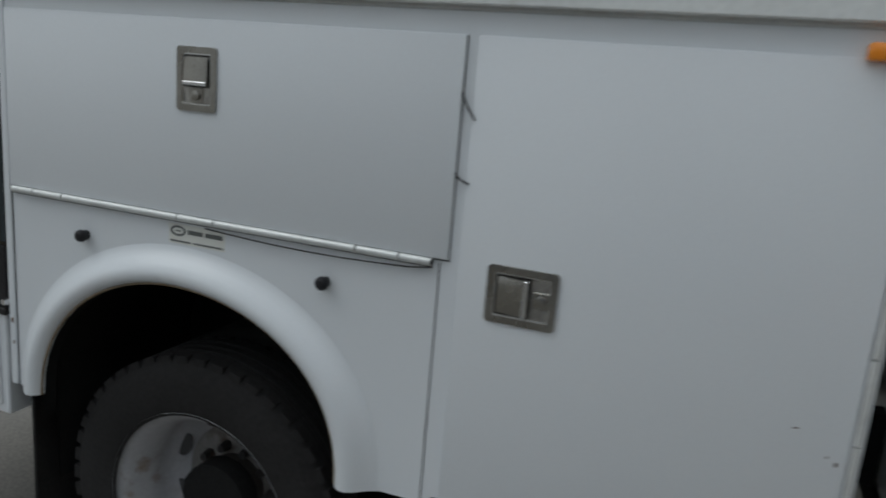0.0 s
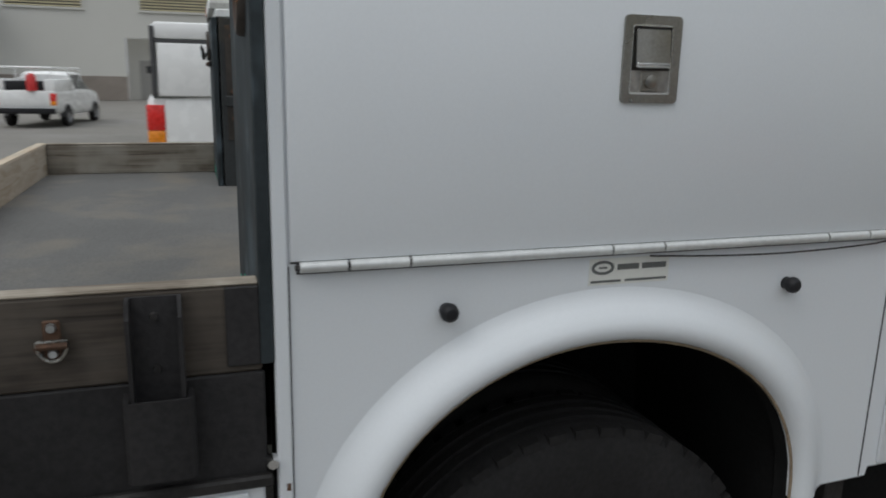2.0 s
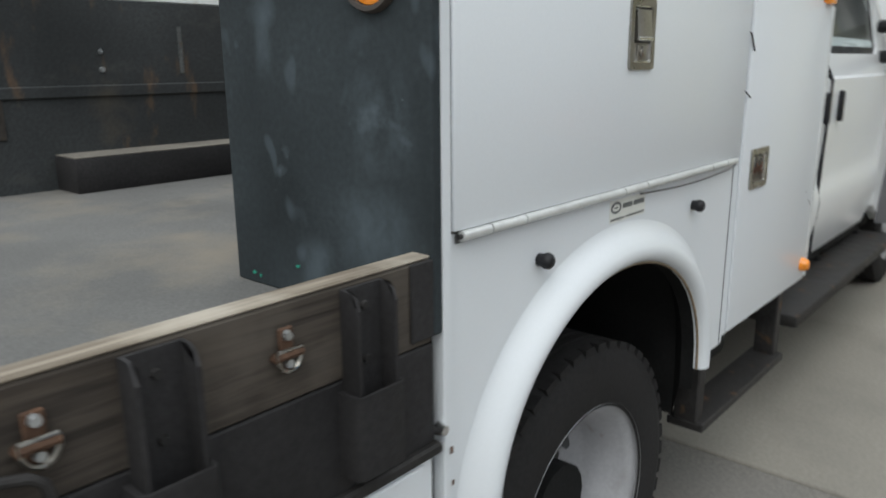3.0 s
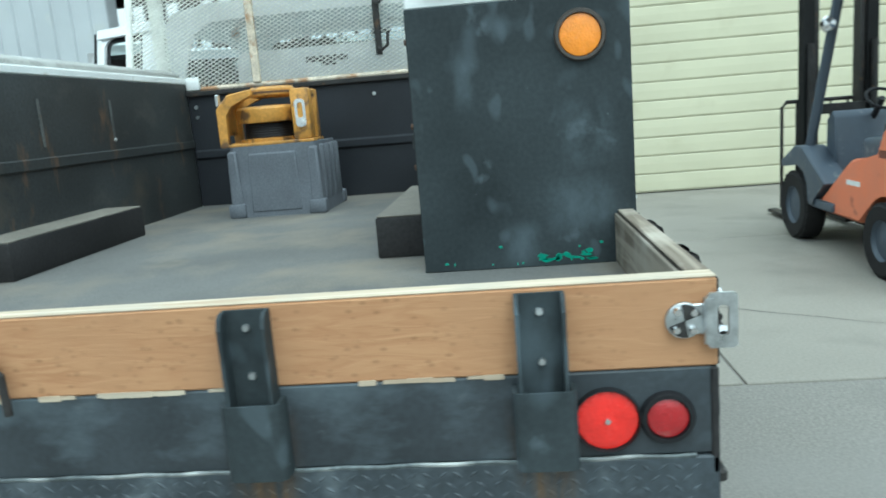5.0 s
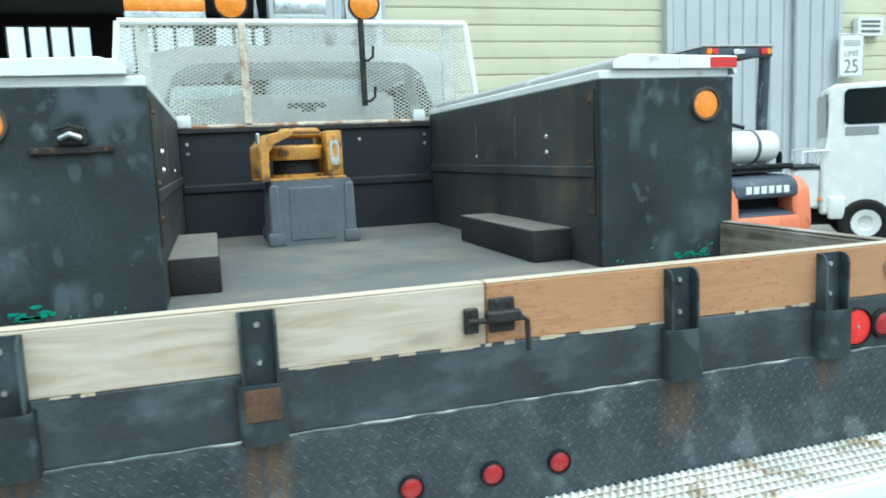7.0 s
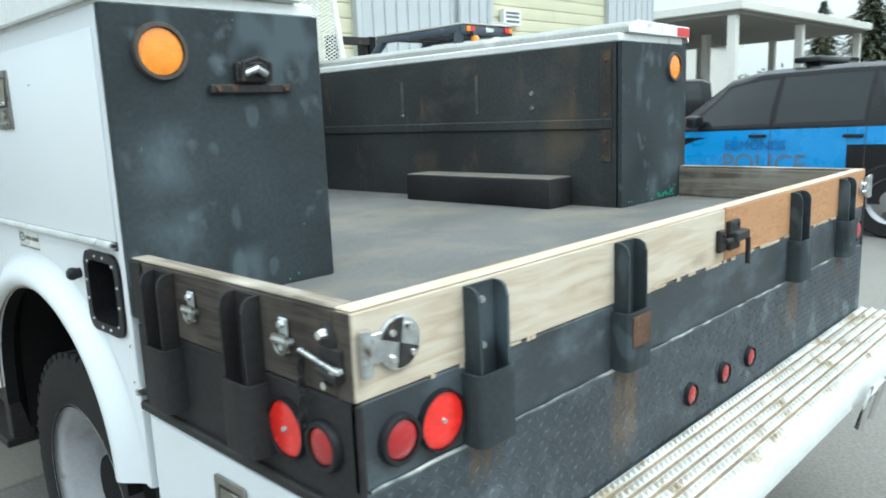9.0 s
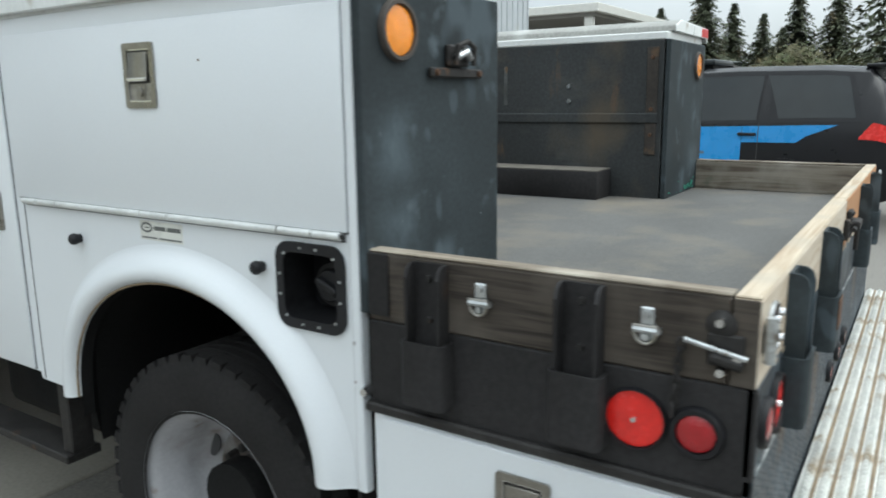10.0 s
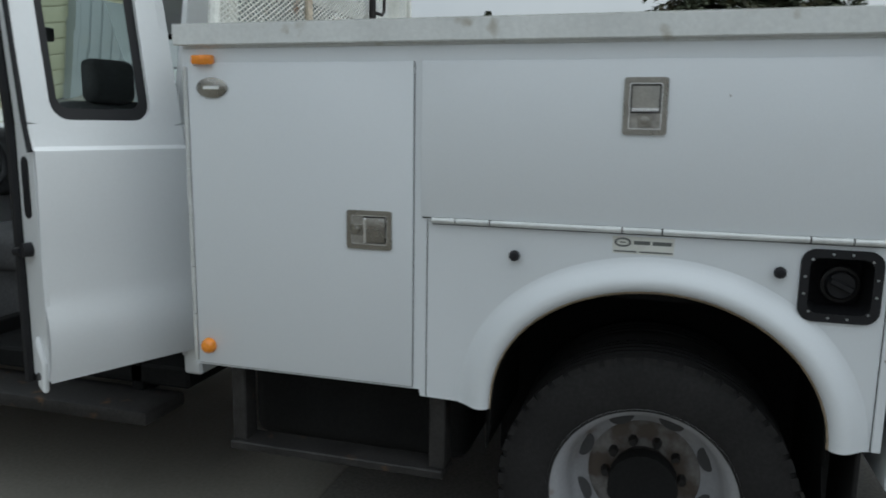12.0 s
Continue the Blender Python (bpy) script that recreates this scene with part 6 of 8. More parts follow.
def crack(points, w):
    bm = bmesh.new()
    l, r = [], []
    for k, (x, y) in enumerate(points):
        q = w * crack_rng.uniform(0.4, 1.2)
        l.append(bm.verts.new((x - q, y - q * 0.4, 0.0015)))
        r.append(bm.verts.new((x + q, y + q * 0.4, 0.0015)))
    for k in range(len(l) - 1):
        bm.faces.new((l[k], r[k], r[k + 1], l[k + 1]))
    return bm
CRACK = plain("dark_crack", (0.10, 0.095, 0.085), 0.9)
pts = [(2.0 + 0.16 * k, 4.0 - 0.10 * k + crack_rng.uniform(-0.03, 0.03)) for k in range(14)]
part("slab_crack", crack(pts, 0.006), CRACK, road, "", 0)

# ---- garage building ahead ----
GY = 10.0
garage = thing("wall_garage", (6, GY, 0), "grey metal clad garage wall with cream roll-up doors", "building", kind="structure")


def clad(x0, x1, z0, z1):
    part("siding", box(x0, x1, GY + 0.02, GY + 0.30, z0, z1, 0), SIDING, garage, "", 0)
    n = max(1, round((x1 - x0) / 0.30))
    for k in range(n + 1):
        x = x0 + (x1 - x0) * k / n
        x = min(max(x, x0 + 0.03), x1 - 0.03)
        part("rib", prism([(x - 0.03, GY + 0.021), (x - 0.018, GY - 0.012), (x + 0.018, GY - 0.012), (x + 0.03, GY + 0.021)], z0, z1, "Z"), SIDING, garage, "", 0)


def rollup(x0, x1, top):
    d = part("rollup_door", box(x0, x1, GY + 0.16, GY + 0.20, 0.0, top, 0), CREAM, garage, "cream ribbed roll-up door", 0)
    z = 0.0
    while z < top - 0.05:
        part("door_slat", prism([(GY + 0.162, z + 0.001), (GY + 0.136, z + 0.004), (GY + 0.124, z + 0.03), (GY + 0.124, z + 0.15), (GY + 0.130, z + 0.252), (GY + 0.136, z + 0.263), (GY + 0.162, z + 0.264)], x0 + 0.01, x1 - 0.01, "X"), CREAM, d, "", 0)
        z += 0.265
    for x in (x0, x1):
        part("door_jamb", box(x - 0.06, x + 0.06, GY - 0.02, GY + 0.16, 0.0, top + 0.06, 0.006), SIDING, garage)
    part("door_head", box(x0 - 0.06, x1 + 0.06, GY - 0.03, GY + 0.16, top, top + 0.14, 0.006), SIDING, garage)


DOOR_TOP = 4.6
for x0, x1 in ((-11.4, -6.7), (2.15, 7.25), (10.95, 15.7)):
    rollup(x0, x1, DOOR_TOP)
    clad(x0, x1, DOOR_TOP + 0.14, 6.4)
for x0, x1 in ((-30.0, -11.46), (-6.64, -4.85), (7.31, 10.89), (15.76, 18.0)):
    clad(x0, x1, 0.0, 6.4)
clad(0.45, 2.09, 1.48, 6.4)
clad(-4.85, 0.45, 5.2, 6.4)
# block foot of the pier beside the open bay
for c in range(7):
    z0 = 0.205 * c
    x = 0.45 - (0.2 if c % 2 else 0.0)
    while x < 2.09:
        a, b = max(x, 0.45), min(x + 0.40, 2.09)
        if b - a > 0.05:
            part("block", box(a + 0.004, b - 0.004, GY - 0.06, GY + 0.28, z0 + 0.003, z0 + 0.200, 0.006), BLOCK, garage)
        x += 0.40
part("block_joint", box(0.455, 2.085, GY - 0.050, GY + 0.27, 0.0, 1.434, 0), plain("mortar", (0.33, 0.31, 0.27), 0.9), garage, "", 0)
part("block_cap", box(0.43, 2.10, GY - 0.08, GY + 0.28, 1.436, 1.485, 0.006), SIDING, garage)
part("jamb_guard", box(2.02, 2.12, GY - 0.12, GY - 0.022, 0.0, 1.32, 0.012, 2), BLUE_PAINT, garage, "blue painted door jamb guard")
part("jamb_post", box(2.02, 2.12, GY - 0.11, GY - 0.022, 1.321, 4.6, 0.01), WHITE_LID, garage)
part("eave", box(-30.2, 18.2, GY - 0.25, GY + 0.3, 6.4, 6.6, 0.02), SIDING, garage)
part("gutter_pipe", rod((9.9, GY - 0.06, 0.1), (9.9, GY - 0.06, 6.4), 0.05, 12), SIDING, garage, "grey downpipe")
sign = part("wall_sign", box(11.35, 11.95, GY - 0.03, GY - 0.018 + 0.12, 3.28, 3.62, 0.004), WHITE_TAPE, garage, "small white wall sign with dark bars")
for z in (3.54, 3.46, 3.36):
    part("sign_bar", box(11.42, 11.88, GY - 0.034, GY - 0.030, z - 0.025, z + 0.025, 0), INK, sign)
speed = part("speed_sign", box(10.80, 11.40, GY - 0.135, GY - 0.127, 2.50, 3.30, 0.003), WHITE_TAPE, garage, "white speed limit sign")
part("sign_border", frame_ring(rounded(10.815, 11.385, 2.515, 3.285, 0.03, 4), rounded(10.828, 11.372, 2.528, 3.272, 0.025, 4), GY - 0.135, GY - 0.137, "Y"), INK, speed)
for words, size, z in (("SPEED", 0.15, 3.12), ("LIMIT", 0.15, 2.93), ("25", 0.36, 2.69)):
    part("lettering", moved(text_mesh(words, size), Matrix.Translation((11.10, GY - 0.1375, z)) @ Matrix.Rotation(radians(90), 4, 'X')), INK, speed, "", 0)
for z in (2.62, 3.18):
    part("sign_strap", box(10.95, 11.25, GY - 0.127, GY - 0.02, z - 0.02, z + 0.02, 0.003), GALV, speed)
# return walls, roof and open bay; its dimness is put into a dark colour
INSIDE = plain("shade_dark_interior", (0.10, 0.095, 0.09), 0.9)
part("side_wall", box(17.75, 18.0, GY + 0.3, 26.0, 0, 6.4, 0), SIDING, garage, "", 0)
part("side_wall", box(-30.0, -29.75, GY + 0.3, 26.0, 0, 6.4, 0), SIDING, garage, "", 0)
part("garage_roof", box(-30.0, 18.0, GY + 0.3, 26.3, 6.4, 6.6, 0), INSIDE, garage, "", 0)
# gap from -6.0 to 1.4 added so bright outdoors shows through the cab
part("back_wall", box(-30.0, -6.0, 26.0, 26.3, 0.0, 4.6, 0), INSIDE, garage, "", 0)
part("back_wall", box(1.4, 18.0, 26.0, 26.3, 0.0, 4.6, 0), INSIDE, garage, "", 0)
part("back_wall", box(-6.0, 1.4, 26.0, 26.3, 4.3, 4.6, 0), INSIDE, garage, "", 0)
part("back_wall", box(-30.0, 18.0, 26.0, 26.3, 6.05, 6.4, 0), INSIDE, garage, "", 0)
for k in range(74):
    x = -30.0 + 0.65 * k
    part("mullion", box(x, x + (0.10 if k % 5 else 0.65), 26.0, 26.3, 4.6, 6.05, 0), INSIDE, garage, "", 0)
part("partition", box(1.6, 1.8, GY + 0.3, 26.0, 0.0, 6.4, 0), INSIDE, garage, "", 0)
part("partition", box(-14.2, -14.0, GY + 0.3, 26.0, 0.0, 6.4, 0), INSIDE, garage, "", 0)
for y in (13.5, 17.5, 21.5):
    part("roof_beam", box(-14.0, 1.6, y, y + 0.2, 6.1, 6.4, 0), IRON, garage)
shelf = thing("storage_rack", (-4.6, 22, 0), "dark steel storage rack inside the bay", "rack")
for x in (-5.6, -4.6, -3.6):
    for y in (21.6, 22.4):
        part("rack_upright", box(x - 0.03, x + 0.03, y - 0.03, y + 0.03, 0, 3.0, 0.004), IRON, shelf)
for z in (0.5, 1.4, 2.3, 2.95):
    part("rack_board", box(-5.65, -3.55, 21.55, 22.45, z, z + 0.05, 0.004), IRON, shelf)

# ---- far yard: long wall with awnings, canopy, trees ----
PALE_WALL = node_mat("pale_painted_wall", (0.60, 0.59, 0.55), rough=0.8, var=0.04, scale=0.3, grain=0.03)
WAINSCOT = node_mat("brown_wainscot", (0.26, 0.225, 0.195), rough=0.85, var=0.15, scale=1.5, grain=0.1)
BLUE_AWNING = node_mat("blue_awning_metal", (0.035, 0.15, 0.33), rough=0.5, var=0.08, scale=1.5, grain=0.04)
SHUTTER = node_mat("tan_roll_door", (0.52, 0.46, 0.30), rough=0.6, var=0.06, scale=1, grain=0.03)
FAR_DARK = plain("dark_opening", (0.02, 0.02, 0.022), 0.7)
WX = -42.0
yard = thing("wall_yard", (WX, -10, 0), "long pale wall with blue awnings, doors and louvres", "building", kind="structure")
openings = [(-27.9, -22.6, 0.0, 4.1), (-22.0, -17.6, 0.0, 4.1), (-14.4, -9.6, 0.0, 3.4), (-2.7, 0.9, 0.0, 3.27)]
ys = sorted({-34.6, 30.0, *[v for o in openings for v in o[:2]]})
for a, b in zip(ys, ys[1:]):
    op = [o for o in openings if o[0] <= a and b <= o[1]]
    z0 = op[0][3] if op else 1.26
    part("wall_panel", box(WX - 0.4, WX, a, b, z0, 9.0, 0), PALE_WALL, yard, "", 0)
    if not op:
        part("wainscot", box(WX - 0.4, WX + 0.06, a, b, 0.0, 1.26, 0), WAINSCOT, yard, "", 0)
for a, b, _, zt in openings[:3]:
    lift = 1.15 if a == -14.4 else 0.0
    d = part("shutter", box(WX - 0.35, WX - 0.28, a, b, lift, zt, 0), SHUTTER, yard, "tan roll-up shutter", 0)
    z = lift + 0.1
    while z < zt - 0.1:
        part("shutter_slat", box(WX - 0.28, WX - 0.262, a + 0.02, b - 0.02, z, z + 0.24, 0.004), SHUTTER, d)
        z += 0.28
    # near-black sheet standing for the shade inside the bay
    part("bay_back", box(WX - 3.2, WX - 3.0, a - 0.4, b + 0.4, 0.0, 4.4, 0), FAR_DARK, yard, "", 0)
for a, b, z, depth, drop in ((-33.5, -16.9, 4.35, 3.0, 0.75), (-16.4, -8.6, 3.95, 2.6, 0.55)):
    aw = part("awning", prism([(WX, z + drop + 0.30), (WX + depth, z + drop * 0.55), (WX + depth, z), (WX + depth - 0.12, z), (WX + depth - 0.12, z + drop * 0.45), (WX, z + drop + 0.12)], a, b, "Y"), BLUE_AWNING, yard, "blue metal awning over the doors", 0)
    for y in (a + 0.8, (a + b) / 2, b - 0.8):
        part("stay_rod", rod((WX + depth * 0.9, y, z + drop * 0.6), (WX + 0.05, y + 1.2, z + drop + 2.0), 0.05, 8), BLUE_PAINT, aw)
# recessed doorway
part("recess_back", box(WX - 1.5, WX - 1.4, -2.7, 0.9, 0.0, 3.3, 0), PALE_WALL, yard, "", 0)
rd = part("recess_door", box(WX - 1.4, WX - 1.34, -2.1, -0.9, 0.0, 2.15, 0.01), plain("grey_door", (0.36, 0.35, 0.33), 0.6), yard)
part("door_light", box(WX - 1.34, WX - 1.33, -1.75, -1.25, 1.45, 1.85, 0.004), FAR_DARK, rd)
part("recess_window", box(WX - 1.4, WX - 1.36, -0.6, 0.6, 1.1, 2.0, 0.01), FAR_DARK, yard)
for y0, y1 in ((-8.3, -4.55), (-1.9, 1.9)):
    lv = part("louvre", frame_ring([(y0, 4.6), (y1, 4.6), (y1, 6.2), (y0, 6.2)], [(y0 + 0.1, 4.7), (y1 - 0.1, 4.7), (y1 - 0.1, 6.1), (y0 + 0.1, 6.1)], WX + 0.001, WX + 0.09, "X"), PALE_WALL, yard, "pale wall louvre with slats", 0)
    part("louvre_back", box(WX - 0.01, WX + 0.01, y0 + 0.1, y1 - 0.1, 4.7, 6.1, 0), plain("louvre_shadow", (0.20, 0.19, 0.17), 0.8), lv, "", 0)
    for k in range(9):
        z = 4.74 + 0.15 * k
        part("louvre_slat", prism([(WX + 0.012, z), (WX + 0.085, z - 0.03), (WX + 0.085, z), (WX + 0.012, z + 0.05)], y0 + 0.1, y1 - 0.1, "Y"), SHUTTER, lv, "", 0)
for y0, y1, z0, z1 in ((-33.6, -30.7, 0.95, 2.15), (-33.2, -30.2, 4.95, 5.9)):
    fw = part("window_frame", frame_ring([(y0, z0), (y1, z0), (y1, z1), (y0, z1)], [(y0 + 0.1, z0 + 0.1), (y1 - 0.1, z0 + 0.1), (y1 - 0.1, z1 - 0.1), (y0 + 0.1, z1 - 0.1)], WX + 0.001, WX + 0.08, "X"), WHITE_TAPE, yard, "", 0)
    part("window_glass", box(WX - 0.02, WX + 0.02, y0 + 0.1, y1 - 0.1, z0 + 0.1, z1 - 0.1, 0), DARK_GLASS, fw, "", 0)
    for f in (0.3, 0.7):
        y = y0 + (y1 - y0) * f
        part("window_bar", box(WX + 0.02, WX + 0.07, y - 0.05, y + 0.05, z0 + 0.1, z1 - 0.1, 0), WHITE_TAPE, fw, "", 0)
pd_ = part("walk_door", box(WX - 0.02, WX + 0.07, -29.75, -28.4, 0.0, 2.1, 0.01), plain("dark_blue_door", (0.09, 0.085, 0.10), 0.5), yard)
part("door_notice", box(WX + 0.07, WX + 0.08, -29.55, -29.2, 1.2, 2.0, 0.004), WHITE_TAPE, pd_)
tank = thing("blue_drum_stack", (WX + 1.0, -16.8, 0), "dark blue drum beside the awning doors", "drum")
part("drum_body", lathe([(0.0001, 0.0), (0.52, 0.0), (0.55, 0.05), (0.55, 1.3), (0.50, 1.36), (0.0001, 1.36)], (WX + 1.0, -16.8, 0.0), "Z", 24), BLUE_PAINT, tank)
part("drum_top", lathe([(0.0001, 0.0), (0.45, 0.0), (0.45, 0.95), (0.3, 1.08), (0.0001, 1.1)], (WX + 1.0, -16.8, 1.36), "Z", 24), plain("dark_drum_lid", (0.05, 0.055, 0.10), 0.6), tank)
bin_ = thing("pale_bin", (WX + 1.0, -9.0, 0), "pale plastic bin beside the wall", "bin")
part("bin_body", lathe([(0.0001, 0.0), (0.34, 0.0), (0.42, 1.15), (0.44, 1.18), (0.0001, 1.22)], (WX + 1.0, -9.0, 0.0), "Z", 20), WHITE_TAPE, bin_)

# canopy on posts, behind the parked police car
canopy = thing("carport_canopy", (45, 18, 0), "white flat-roofed carport on posts", "canopy")
CAN = plain("white_canopy_steel", (0.68, 0.67, 0.62), 0.6)
part("canopy_roof", box(36.0, 58.0, 15.0, 33.2, 5.9, 6.35, 0.03), CAN, canopy)
# the shade under the roof is put into the soffit's darker colour
part("canopy_soffit", box(36.3, 57.7, 15.3, 32.9, 5.70, 5.9, 0), plain("shaded_soffit", (0.22, 0.21, 0.19), 0.8), canopy, "", 0)
for x in (36.6, 46.0, 57.2):
    for y in (15.7, 21.5, 27.2, 32.6):
        part("canopy_post", box(x - 0.22, x + 0.22, y - 0.22, y + 0.22, 0.0, 5.7, 0.01), CAN, canopy)
back = thing("wall_far", (50, 34, 0), "far pale building wall behind the canopy", "building", kind="structure")
part("far_wall", box(40.0, 80.0, 33.7, 34.2, 0.0, 7.0, 0), PALE_WALL, back, "", 0)
part("far_roof", box(39.5, 80.5, 33.4, 34.7, 7.0, 7.3, 0), CAN, back, "", 0)


NEEDLE = node_mat("dull_conifer_green", (0.115, 0.130, 0.080), rough=0.8, var=0.4, scale=1.2, grain=0.3, grain_scale=12, stain=(0.17, 0.14, 0.075), stain_scale=0.5, stain_at=0.55)
LEAF = node_mat("bright_leaf_green", (0.10, 0.15, 0.030), rough=0.7, var=0.35, scale=1.0, grain=0.3, grain_scale=10)
OLIVE = node_mat("olive_brown_leaf", (0.125, 0.115, 0.055), rough=0.75, var=0.4, scale=0.8, grain=0.3, grain_scale=10, stain=(0.10, 0.13, 0.05), stain_scale=0.6, stain_at=0.52)
BARK = node_mat("brown_bark", (0.09, 0.065, 0.045), rough=0.9, var=0.3, scale=4, grain=0.2)


def conifer_meshes(seed, height, spread):
    rng = random.Random(seed)
    trunk = lathe([(0.0001, 0.0), (height * 0.018, 0.0), (height * 0.012, height * 0.5), (0.02, height * 0.98), (0.0001, height)], (0, 0, 0), "Z", 9)
    verts, faces = [], []
    z = height * 0.10
    while z < height * 0.99:
        f = 1 - z / height
        reach = spread * (f ** 0.8) * rng.uniform(0.75, 1.15) + 0.12
        n = max(7, int(9 + 16 * f))
        for k in range(n):
            if rng.random() < 0.05:
                continue
            t = rng.uniform(0, 2 * math.pi)
            ln = reach * rng.uniform(0.55, 1.12)
            steps = max(3, int(ln / 0.28))
            for q in range(steps):
                u = (q + 0.5) / steps
                px, py = math.cos(t) * ln * u, math.sin(t) * ln * u
                pz = z - 0.32 * ln * u * u + rng.uniform(-0.08, 0.08)
                for _ in range(4):
                    w = rng.uniform(0.28, 0.52) * (1.15 - 0.45 * u)
                    a = t + rng.uniform(-1.3, 1.3)
                    dx, dy, dz = math.cos(a) * w, math.sin(a) * w, rng.uniform(-0.30, 0.06)
                    sx_, sy_ = -math.sin(a) * w * 0.42, math.cos(a) * w * 0.42
                    i = len(verts)
                    verts.extend([(px - sx_, py - sy_, pz), (px + sx_, py + sy_, pz + rng.uniform(-0.04, 0.04)), (px + dx, py + dy, pz + dz)])
                    faces.append((i, i + 1, i + 2))
        z += height * 0.012 + 0.09
    crown = bpy.data.meshes.new("crown")
    crown.from_pydata(verts, [], faces)
    crown.materials.append(NEEDLE)
    return mesh_of("trunk", trunk, BARK), crown


def broadleaf_meshes(seed, height, spread, leaf):
    rng = random.Random(seed)
    limbs = [lathe([(0.0001, 0.0), (0.22, 0.0), (0.15, height * 0.3), (0.05, height * 0.7), (0.0001, height * 0.75)], (0, 0, 0), "Z", 9)]
    tips = []
    for k in range(14):
        t, u = rng.uniform(0, 6.28), rng.uniform(0.25, 0.65)
        e = Vector((math.cos(t) * spread * rng.uniform(0.4, 0.85), math.sin(t) * spread * rng.uniform(0.4, 0.85), height * (u + rng.uniform(0.12, 0.32))))
        limbs.append(tube([(0, 0, height * u), (e.x * 0.5, e.y * 0.5, (height * u + e.z) / 2 + 0.2), e], 0.05, 6))
        tips.append(e)
    verts, faces = [], []
    for e in tips:
        for _ in range(700):
            d = Vector((rng.gauss(0, 1), rng.gauss(0, 1), rng.gauss(0, 0.8))) * spread * 0.20
            p = e + d
            a = Vector((rng.uniform(-1, 1), rng.uniform(-1, 1), rng.uniform(-0.6, 0.6))).normalized() * rng.uniform(0.10, 0.20)
            b = a.orthogonal().normalized() * a.length * 0.6
            i = len(verts)
            verts.extend([tuple(p - a), tuple(p + b), tuple(p + a), tuple(p - b)])
            faces.append((i, i + 1, i + 2, i + 3))
    crown = bpy.data.meshes.new("crown")
    crown.from_pydata(verts, [], faces)
    crown.materials.append(leaf)
    return mesh_of("trunk", joined(*limbs), BARK), crown


CONIFERS = [conifer_meshes(1, 14.0, 5.4), conifer_meshes(2, 13.0, 4.9)]
BROAD = broadleaf_meshes(4, 9.0, 3.6, LEAF)
OLIVE_SHRUB = broadleaf_meshes(7, 8.0, 4.2, OLIVE)


def tree(meshes, x, y, size, turn, label, name):
    t = thing(name, (x, y, 0), label, "tree", "trees behind the yard")
    for nm, me in zip(("trunk", "crown"), meshes):
        ob = new(nm, me)
        ob.parent = t
    t.matrix_basis = Matrix.Translation((x, y, -0.01)) @ Matrix.Rotation(turn, 4, 'Z') @ Matrix.Scale(size, 4)


trng = random.Random(21)
for x, y, h, k in ((68.8, 10.2, 0.80, 1), (69.1, 7.2, 0.75, 0), (80.0, 20.8, 0.98, 0), (90.4, 20.1, 0.92, 1), (91.0, 17.0, 0.82, 1), (74.0, 12.2, 0.55, 0), (46.0, -0.6, 1.35, 0), (56, -5.5, 1.5, 0), (72, -12, 1.3, 1), (95, 30, 0.9, 0), (100, -20, 1.3, 0), (-46, -40, 1.1, 0), (-52, -46, 1.25, 1), (-44, -50, 1.2, 0), (-38, -54, 1.1, 1), (-58, -40, 1.3, 0), (-50, -58, 1.3, 0), (-30, -56, 1.2, 0)):
    tree(CONIFERS[k], x, y, h, trng.uniform(0, 6), "tall dark green conifer at the edge of the yard", "conifer")
for x, y, h in ((-28.5, -33.5, 1.0), (-33, -38.5, 1.2), (-24, -38, 1.15), (-36, -46, 1.3), (-18, -42, 1.2)):
    tree(BROAD, x, y, h, trng.uniform(0, 6), "leafy green tree with open crown", "broadleaf_tree")
for x, y, h in ((59.5, 4.2, 0.55), (61.5, 2.4, 0.50), (64.0, 9.6, 0.62), (63.5, 7.6, 0.66), (64.5, 6.0, 0.60), (66.0, 11.4, 0.55), (55.0, 1.6, 0.5), (70.0, -9.0, 0.55)):
    tree(OLIVE_SHRUB, x, y, h, trng.uniform(0, 6), "brownish olive shrub below the conifers", "shrub")
hr = random.Random(8)
hv, hf = [], []
for k in range(9000):
    p = Vector((hr.uniform(96, 108), hr.uniform(-60, 60), 0))
    p.z = abs(hr.gauss(0, 1)) * 1.6 + hr.random() * 1.2
    a = Vector((hr.uniform(-1, 1), hr.uniform(-1, 1), hr.uniform(-1, 1))).normalized() * hr.uniform(0.35, 0.8)
    b = a.orthogonal().normalized() * a.length * 0.6
    i = len(hv)
    hv.extend([tuple(p - a), tuple(p + b), tuple(p + a), tuple(p - b)])
    hf.append((i, i + 1, i + 2, i + 3))
hm = bpy.data.meshes.new("far_shrubs")
hm.from_pydata(hv, [], hf)
hm.materials.append(NEEDLE)
tagged(new("far_shrubs", hm), "distant dark green shrubs along the yard", "shrubs", kind="stuff")

# ---- parked vehicles ----
def stations_at(st, y):
    cols = list(zip(*st))
    return [float(np.interp(y, cols[0], c)) for c in cols[1:]]


def section(st, y):
    """Half outline of a vehicle at y: bottom, rocker, side, belt, roof edge, roof."""
    zb, xw, zw, xb, zbelt, xr, zr = stations_at(st, y)
    return [(0.0, zb), (xw * 0.90, zb), (xw * 0.985, zb + 0.10), (xw, zw), (xw * 0.4 + xb * 0.6, zw * 0.35 + zbelt * 0.65), (xb, zbelt), (xb * 0.5 + xr * 0.5, zbelt * 0.5 + zr * 0.5), (xr, zr - 0.05 * (zr > zbelt + 0.15)), (xr * 0.86, zr), (0.0, zr + 0.025)]


